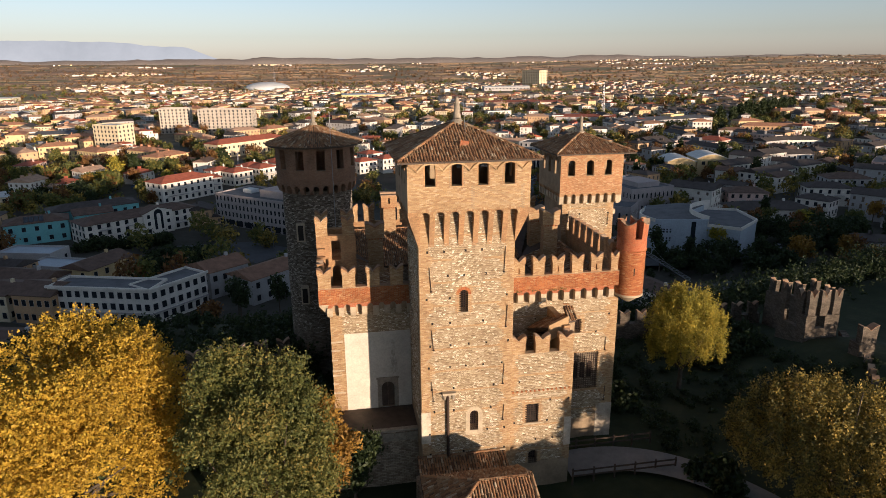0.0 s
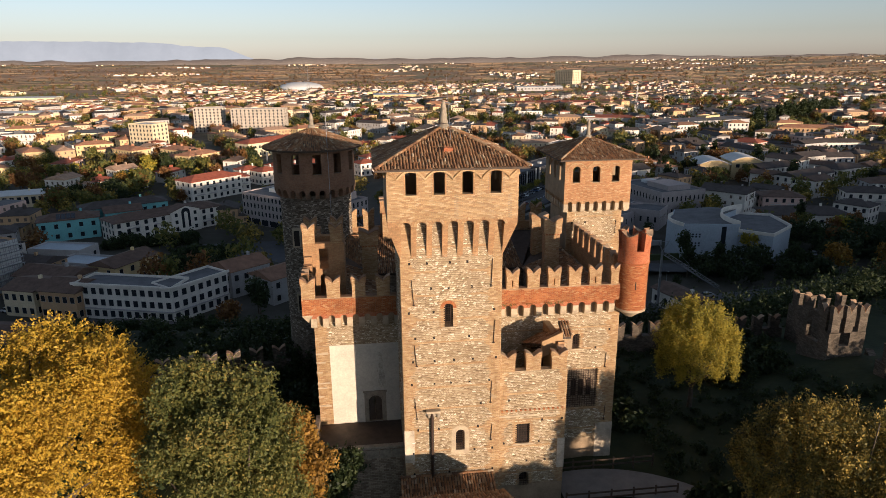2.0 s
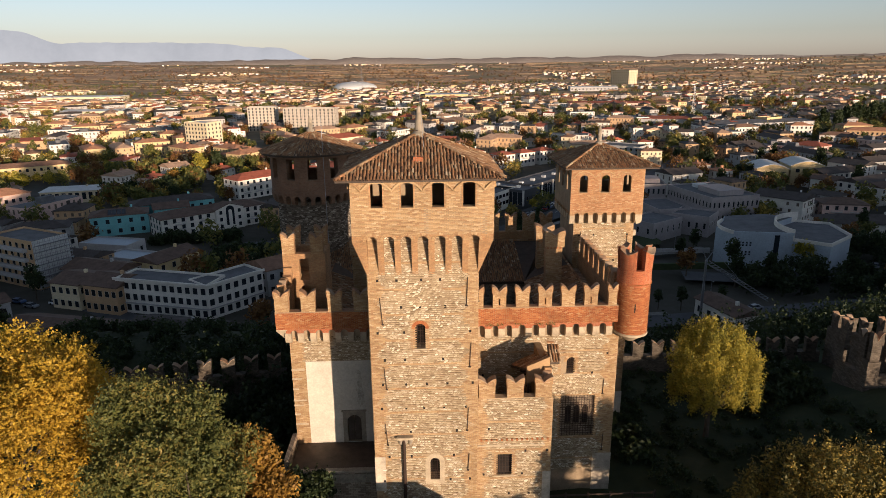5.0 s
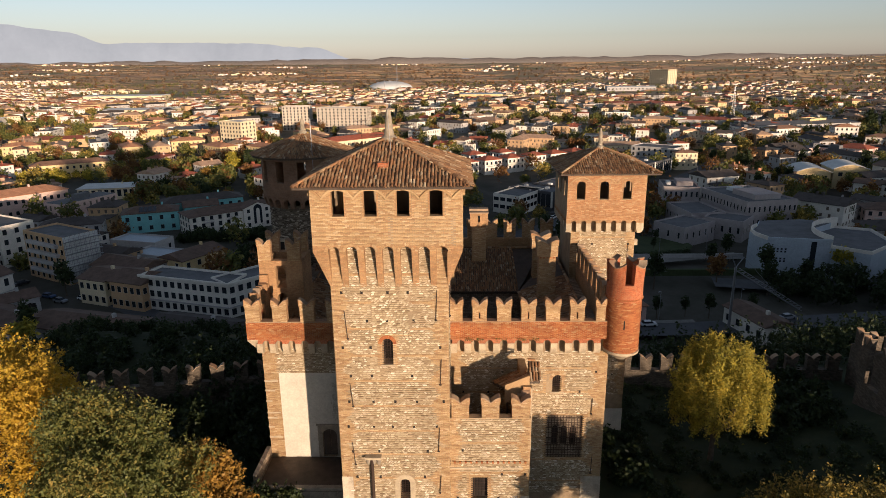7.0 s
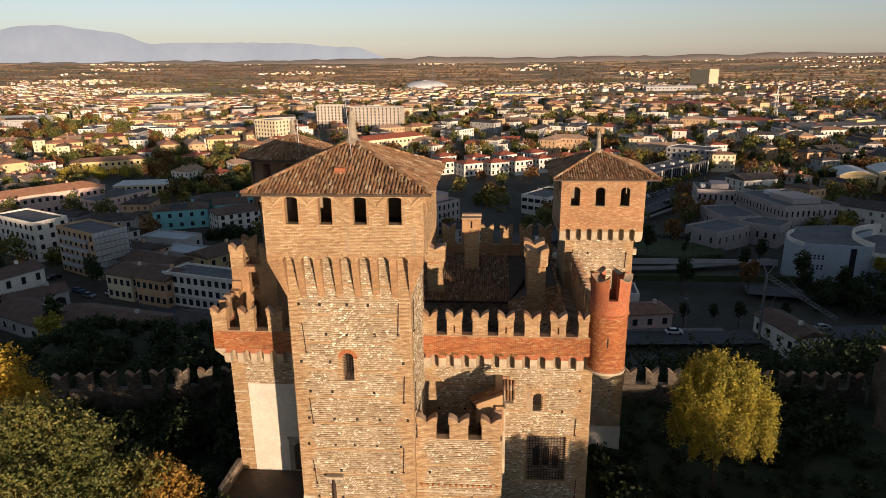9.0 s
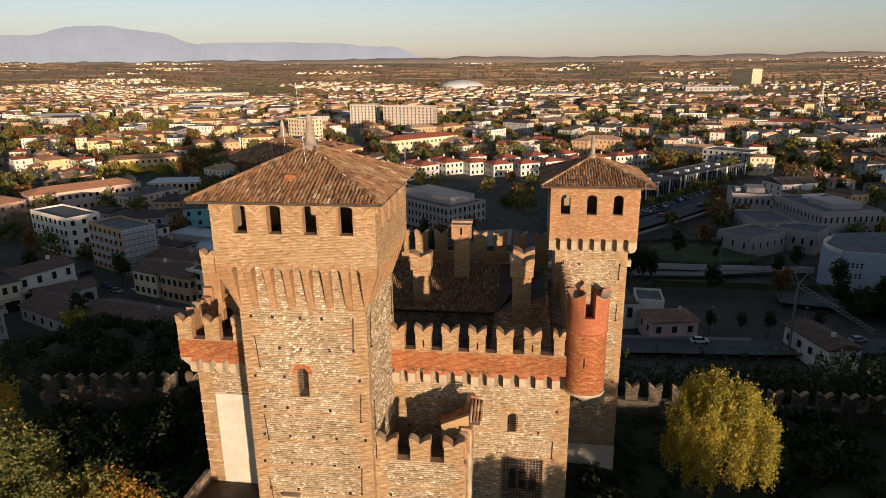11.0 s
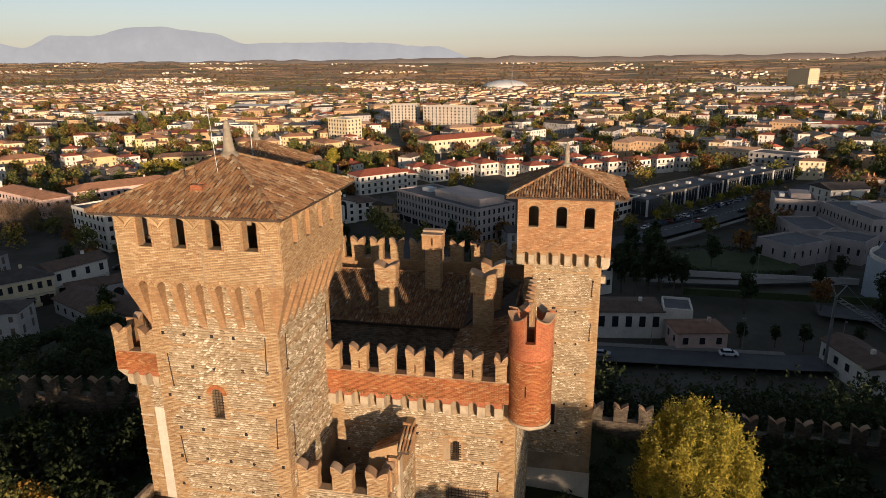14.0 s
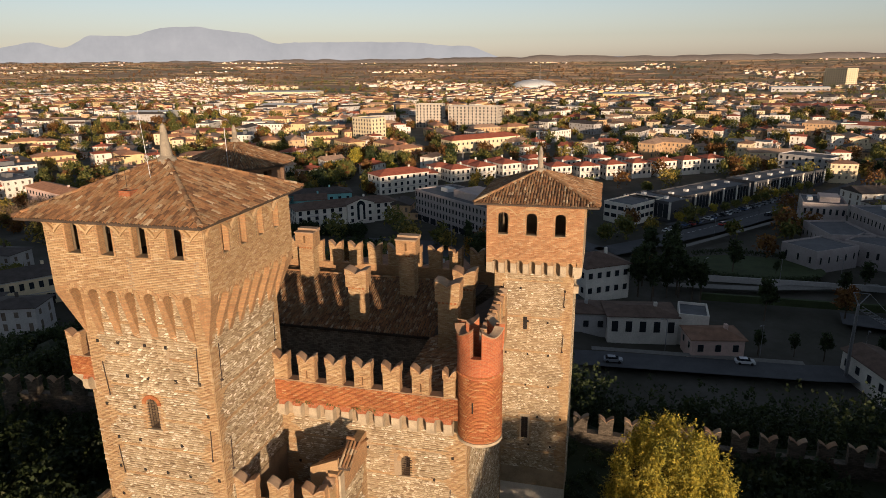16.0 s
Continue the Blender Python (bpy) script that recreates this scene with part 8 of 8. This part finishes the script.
# ---- cars, lamps, crane, street furniture ----
CARPAINT = []
for nm, c in (("white", (0.7, 0.7, 0.7)), ("grey", (0.25, 0.26, 0.28)), ("black", (0.03, 0.03, 0.035)), ("blue", (0.06, 0.1, 0.2)), ("red", (0.3, 0.04, 0.03))):
    m, nt_, b_ = base("car_paint_" + nm, 0.3)
    b_.inputs["Base Color"].default_value = (*c, 1)
    b_.inputs["Coat Weight"].default_value = 0.5
    CARPAINT.append((nm, m))
RUBBER = plain_mat("tyre_rubber", (0.02, 0.02, 0.02), 0.9)
cars = []
for nm, m in CARPAINT:
    c = thing("car", (0, 0, 0), nm + " car parked beside the town road", "car", "parked cars")
    prof = [(-2.1, 0.35), (2.1, 0.35), (2.15, 0.7), (1.95, 0.9), (1.2, 1.0), (-1.9, 1.0), (-2.12, 0.8)]
    bd = part("body", prism(bmesh.new(), prof, lambda a, b, w: Vector((a, w - 0.85, b)), 1.7), m, c)
    bmesh_top = hull([(1.2, -0.8, 0.98), (1.2, 0.8, 0.98), (-1.8, 0.8, 0.98), (-1.8, -0.8, 0.98), (0.45, -0.62, 1.45), (0.45, 0.62, 1.45), (-1.3, 0.62, 1.45), (-1.3, -0.62, 1.45)])
    part("cabin", bmesh_top, GLASS, c)
    part("car_roof", box(-1.3, 0.45, -0.62, 0.62, 1.44, 1.49, bevel=0.02), m, c)
    for x in (-1.3, 1.35):
        for y in (-0.8, 0.8):
            part("wheel", tube(bmesh.new(), (x, y - 0.1, 0.33), (x, y + 0.1, 0.33), 0.33, n=12), RUBBER, c)
    cars.append(c)
spots = []
rc = random.Random(14)
for k in range(26):
    t = k / 26 + rc.uniform(-0.01, 0.01)
    spots.append((60 + 66 * t - 5, 272 + 84 * t + 9, 51 + rc.uniform(-4, 4) + (90 if k % 3 else 0)))
spots += [(62, 161.5, 3), (92, 172, 10), (33, 156, 2), (100, 166, 15), (150, 196, 60), (158, 200, 60), (78, 296, 50), (100, 318, 50), (-16, 214, 30), (-12, 219, 30), (-20, 222, 30), (-98, 182, -20), (-104, 180, -20), (-110, 184, -18), (-130, 190, 60), (-126, 196, 60), (150, 330, 40), (156, 338, 40), (160, 346, 130), (168, 352, 40), (172, 361, 40), (-150, 352, 10), (-140, 360, 20), (-120, 372, 15), (-112, 378, 100), (-105, 366, 15)]
for k, (x, y, a) in enumerate(spots):
    m = pose(x, y, TOWN + 0.08, 0, 0, a)
    if k < len(cars):
        cars[k].matrix_basis = m
    else:
        copy_thing(cars[rc.choice((0, 0, 1, 1, 2, 3, 4))], m)

first = thing("street_lamp", (0, 0, 0), "tall grey street lamp beside the road", "street lamp", "street lamps")
part("pole", tube(bmesh.new(), (0, 0, 0), (0, 0, 8), 0.09, 0.06, 6), LEAD, first)
part("arm", tube(bmesh.new(), (0, 0, 7.9), (1.3, 0, 8.2), 0.05, n=5), LEAD, first)
part("lamp_head", box(1.0, 1.7, -0.14, 0.14, 8.12, 8.26, bevel=0.03), LEAD, first)
lamps = [(45, 165), (66, 166), (88, 168), (52, 254), (72, 278), (93, 304), (112, 328), (60, 217), (82, 219), (100, 224), (-10, 185), (-24, 236), (150, 372), (170, 400)]
for k, (x, y) in enumerate(lamps):
    m = pose(x, y, TOWN, 0, 0, 200 + 30 * k)
    if k == 0:
        first.matrix_basis = m
    else:
        copy_thing(first, m)

# jib crane folded over the yard
CR = thing("crane", (82, 160, TOWN), "grey lattice builder's crane folded low over a yard", "crane")
part("mast", tube(bmesh.new(), (82, 160, TOWN), (82, 160, TOWN + 16.5), 0.4, 0.32, 8), LEAD, CR)
bm = bmesh.new()
p0, p1 = Vector((82.4, 160, TOWN + 15.5)), Vector((103, 166, TOWN + 2.5))
d = (p1 - p0).normalized()
s1 = d.cross(Z).normalized() * 0.5
s2 = s1.cross(d).normalized() * 0.9
L = (p1 - p0).length
for s in (s1, -s1, s2):
    tube(bm, p0 + s, p1 + s, 0.09, n=5)
for k in range(18):
    a, b = p0 + d * L * k / 18, p0 + d * L * (k + 1) / 18
    tube(bm, a + s1, b + s2, 0.05, n=4)
    tube(bm, a - s1, b + s2, 0.05, n=4)
    tube(bm, a + s1, b - s1, 0.05, n=4)
part("jib", bm, LEAD, CR)
bm = bmesh.new()
tube(bm, (82, 160, TOWN + 16.5), (80.5, 159.5, TOWN + 19.5), 0.15, n=5)
tube(bm, (82, 160, TOWN + 16.5), (84, 160.6, TOWN + 19), 0.12, n=5)
tube(bm, (80.5, 159.5, TOWN + 19.5), (84, 160.6, TOWN + 19), 0.06, n=4)
tube(bm, (84, 160.6, TOWN + 19), (97, 164.5, TOWN + 6), 0.04, n=4)
part("head_frame", bm, LEAD, CR)

# belt of autumn trees behind the school, row of poplars by the eastern field
rb_ = random.Random(61)
for k in range(60):
    x, y = rb_.uniform(-185, -62), rb_.uniform(362, 425)
    if any((x - a) ** 2 + (y - b) ** 2 < (c * 0.45 + 2) ** 2 for a, b, c in taken):
        continue
    copy_thing(tv[rb_.choice((0, 0, 0, 1, 1, 3, 4, 2))], pose(x, y, TOWN, 0, 0, rb_.uniform(0, 360)) @ Matrix.Scale(rb_.uniform(0.9, 1.5), 4))
for k in range(44):
    u = k / 43
    copy_thing(tv[5], pose(395 + 180 * u + rb_.uniform(-3, 3), 607 + 130 * u + rb_.uniform(-5, 5), TOWN, 0, 0, 37 * k) @ Matrix.Scale(rb_.uniform(1.2, 1.9), 4))
for k in range(36):
    x, y = rb_.uniform(150, 330), rb_.uniform(225, 440)
    if any((x - a) ** 2 + (y - b) ** 2 < (c * 0.45 + 1) ** 2 for a, b, c in taken):
        continue
    copy_thing(tv[rb_.choice((2, 2, 2, 5, 0, 0, 1))], pose(x, y, TOWN, 0, 0, rb_.uniform(0, 360)) @ Matrix.Scale(rb_.uniform(0.7, 1.3), 4))

# groves round the theatre and along the eastern streets
def grove(name, spots, mat, seed, label):
    r = np.random.RandomState(seed)
    qs, fs, k = [], [], 0
    for x, y, rad in spots:
        q, f = crown_points(r, [(x, y, TOWN + rad, rad, rad * 1.15)], 70, 6, 0.5, 0.4, 0.9)
        qs.append(q)
        fs.append(f + k)
        k += len(q)
    tagged(new(name, np_mesh(name, np.concatenate(qs), np.concatenate(fs), mat)), label, "trees", "", "stuff")


def clear_of(x, y):
    return not any((x - a) ** 2 + (y - b) ** 2 < (c * 0.45 + 1) ** 2 for a, b, c in taken)


spots_ = [(rb_.uniform(158, 200), rb_.uniform(188, 222), rb_.uniform(2.6, 4.6)) for _ in range(46)] + [(rb_.uniform(104, 150), rb_.uniform(176, 194), rb_.uniform(1.8, 3.2)) for _ in range(30)]
grove("dark_grove", spots_, LEAF_DARK, 71, "dark trees crowding round the theatre yard")
spots_ = [(rb_.uniform(240, 560), rb_.uniform(380, 700), rb_.uniform(2.6, 4.8)) for _ in range(260)]
spots_ = [s_ for s_ in spots_ if clear_of(s_[0], s_[1])]
grove("eastern_grove", spots_[::2], LEAF_DARK, 72, "dark trees along the eastern streets")
grove("eastern_grove", spots_[1::2], LEAF_OLIVE, 73, "olive and brown trees along the eastern streets")

# radio mast and pylon in the town
for x, y, h in ((330, 760, 42), (-120, 1500, 60), (-60, 420, 14)):
    pm = thing("lattice_mast", (x, y, TOWN), "thin steel lattice mast over the roofs", "mast", "steel masts")
    bm = bmesh.new()
    for sx, sy in ((-1, -1), (1, -1), (1, 1), (-1, 1)):
        tube(bm, (x + sx * h * 0.05, y + sy * h * 0.05, TOWN), (x, y, TOWN + h), 0.12, n=4)
    for k in range(12):
        w = h * 0.05 * (1 - k / 12)
        tube(bm, (x - w, y - w, TOWN + h * k / 12), (x + w, y - w, TOWN + h * (k + 1) / 12), 0.08, n=4)
        tube(bm, (x + w, y - w, TOWN + h * k / 12), (x - w, y - w, TOWN + h * (k + 1) / 12), 0.08, n=4)
    part("lattice", bm, LEAD, pm)

# sheds and works halls among the houses
for x, y, a, w, d_, h_, col, rm in ((275, 682, -19.5, 66, 34, 8, WALLS[4], "red"), (330, 620, 12, 110, 36, 9, WALLS[4], "grey"), (285, 955, -7, 114, 40, 8, WALLS[3], "red"), (-250, 640, 8, 80, 30, 7, WALLS[1], "grey"), (-330, 560, 15, 60, 26, 7, WALLS[5], "red"), (60, 1250, 0, 80, 40, 9, WALLS[2], "blue"), (420, 1550, -5, 110, 40, 8, WALLS[4], "white"), (-420, 900, 5, 90, 40, 9, WALLS[1], "white"), (-560, 760, 12, 70, 30, 8, WALLS[0], "white"), (-640, 1300, 5, 150, 50, 10, WALLS[1], "white")):
    m = {"red": ROOFS[0], "grey": FLATROOF, "white": WHITEROOF, "blue": BLUEWALL}[rm]
    building("works_hall", "long low works hall with a " + rm + " roof", x, y, a, w, d_, h_, col, "gable", m, 1, int(w / 8), (3.0, 2.0), rise=2.0, side=False, cat="hall")

# row of yellowing trees along the avenue, white road markings
for k in range(14):
    t_ = k / 13
    copy_thing(tv[0 if k % 3 else 3], pose(64 + 72 * t_ - 4, 290 + 88 * t_ + 2, TOWN, 0, 0, 40 * k) @ Matrix.Scale(0.62, 4))
for k in range(30):
    t_ = k / 30
    x, y = 47 + 75 * t_, 262 + 87 * t_
    d_ = Vector((75, 87, 0)).normalized()
    s_ = Vector((-d_.y, d_.x, 0)) * 0.12
    p = Vector((x, y, TOWN + 0.075))
    q_ = p + d_ * 2.2
    tagged(raw("road_marking", [tuple(p + s_), tuple(p - s_), tuple(q_ - s_), tuple(q_ + s_)], [(0, 1, 2, 3)], LINE), "white painted line on the asphalt road", "marking", "road markings", "structure")
strip("pavement", [(56, 256), (90, 295), (128, 339)], 2.4, 0.12, GRAVEL, "pale pavement along the avenue", TOWN, "pavement")
strip("road", [(58, 290), (84, 318), (112, 352)], 9, 0.05, ASPHALT, "asphalt car park before the pavilions", TOWN, "car park")
strip("road", [(92, 196), (120, 190), (150, 200)], 9, 0.05, ASPHALT, "asphalt yard behind the theatre", TOWN, "yard")
strip("road", [(-100, 190), (-60, 160), (-30, 150)], 7, 0.05, ASPHALT, "narrow asphalt town street", TOWN, "street")
strip("road", [(-22, 226), (-36, 238), (-60, 237)], 20, 0.05, ASPHALT, "asphalt car park between the houses", TOWN, "car park")

# the park between villa and civic building: lawn, hedges, dark trees
LAWN = plain_mat("lawn", (0.05, 0.065, 0.025), 0.95, 0.3, 0.2, 3)
lawn = raw("lawn", [(78 + 22 * math.cos(2 * math.pi * k / 40), 238 + 13 * math.sin(2 * math.pi * k / 40), TOWN + 0.07) for k in range(40)], [tuple(range(40))], LAWN)
tagged(lawn, "oval lawn of the small town park", "lawn", "", "structure")
r_ = np.random.RandomState(44)
qs, fs, k = [], [], 0
for i in range(70):
    a = 2 * math.pi * i / 70
    if 0.1 < (a % math.pi) / math.pi < 0.75:
        x, y = 78 + 24 * math.cos(a), 238 + 15 * math.sin(a)
        q, f = crown_points(r_, [(x, y, TOWN + 0.8, 1.3, 1.0)], 26, 6, 0.22, 0.3, 0.5)
        qs.append(q)
        fs.append(f + k)
        k += len(q)
tagged(new("park_hedge", np_mesh("park_hedge", np.concatenate(qs), np.concatenate(fs), LEAF_DARK)), "dark clipped hedge round the lawn", "hedge", "", "stuff")
rp = random.Random(9)
for k in range(22):
    x, y = rp.uniform(40, 60), rp.uniform(200, 248)
    copy_thing(tv[2 if k % 3 else 5], pose(x, y, TOWN, 0, 0, rp.uniform(0, 360)) @ Matrix.Scale(rp.uniform(0.7, 1.15), 4))
for x, y, s in ((72, 236, 0.5), (88, 242, 0.45), (84, 232, 0.4), (66, 168, 0.55), (74, 169, 0.5), (80, 168, 0.6), (92, 170, 0.55), (110, 200, 1.0), (118, 192, 0.8), (104, 186, 0.9), (124, 182, 0.9), (98, 214, 0.7), (106, 222, 0.8), (140, 186, 0.9)):
    copy_thing(tv[2], pose(x, y, TOWN, 0, 0, 50 * x) @ Matrix.Scale(s, 4))
PW = thing("park_wall", (75, 222, TOWN), "low dark boundary wall along the park path", "wall")
part("wall_body", box(56, 112, 221.5, 222.0, TOWN - 0.5, TOWN + 1.4), WALLS[4], PW)
YW = thing("yard_wall", (90, 205, TOWN), "low dark hedge wall beside the yard", "wall")
part("wall_body", box(58, 110, 203.5, 204.6, TOWN - 0.5, TOWN + 1.6), LAWN, YW)

# bare plane trees in front of the school, dark garden between the lane houses
TWIGS = plain_mat("bare_twigs", (0.17, 0.115, 0.07), 0.95, 0.3, 0.5, 3)
r_ = np.random.RandomState(51)
rb_ = random.Random(52)
qs, fs, k = [], [], 0
for i in range(46):
    x, y = rb_.uniform(-222, -172), rb_.uniform(228, 258)
    q, f = crown_points(r_, [(x, y, TOWN + 6.0, 3.2, 4.2)], 130, 4, 0.55, 1.6, 2.2)
    q = q.reshape(-1, 4, 3)
    mid = q.mean(1, keepdims=True)
    q[:, 1], q[:, 3] = mid[:, 0] + (q[:, 1] - mid[:, 0]) * 0.16, mid[:, 0] + (q[:, 3] - mid[:, 0]) * 0.16
    qs.append(q.reshape(-1, 3))
    fs.append(f + k)
    k += len(q) * 4
tagged(new("bare_trees", np_mesh("bare_trees", np.concatenate(qs), np.concatenate(fs), TWIGS)), "bare brown plane trees before the school", "trees", "", "stuff")
spots_ = [(rb_.uniform(-64, -44), rb_.uniform(208, 232), rb_.uniform(1.6, 2.8)) for _ in range(26)] + [(rb_.uniform(-98, -62), rb_.uniform(243, 254), rb_.uniform(1.2, 2.2)) for _ in range(24)]
grove("lane_garden", spots_, LEAF_DARK, 74, "dark shrubs between the lane houses")

# low flowers and grass tussocks in the shaded castle garden
r_ = np.random.RandomState(53)
qs, fs, k = [], [], 0
for i in range(420):
    x, y = rb_.uniform(26, 52), rb_.uniform(42, 67)
    if math.hypot(x - 33.4, y - 53.8) < 1.0 or (48 < x < 54 and y > 49):
        continue
    rad = rb_.uniform(0.25, 0.7)
    q, f = crown_points(r_, [(x, y, ground_z(x, y) + rad * 0.5, rad, rad * 0.7)], 14, 5, 0.13, 0.8, 0.4)
    qs.append(q)
    fs.append(f + k)
    k += len(q)
tagged(new("garden_plants", np_mesh("garden_plants", np.concatenate(qs), np.concatenate(fs), LEAF_DARK)), "low dark plants and tussocks on the castle lawn", "plants", "", "stuff")
spots_ = [(rb_.uniform(-250, -204), rb_.uniform(376, 396), rb_.uniform(2.0, 3.2)) for _ in range(14)]
grove("yellow_grove", [p for p in spots_ if p[1] < 392 + 0.62 * (p[0] + 240)], LEAF_LIME, 75, "yellowing trees before the long yellow building")
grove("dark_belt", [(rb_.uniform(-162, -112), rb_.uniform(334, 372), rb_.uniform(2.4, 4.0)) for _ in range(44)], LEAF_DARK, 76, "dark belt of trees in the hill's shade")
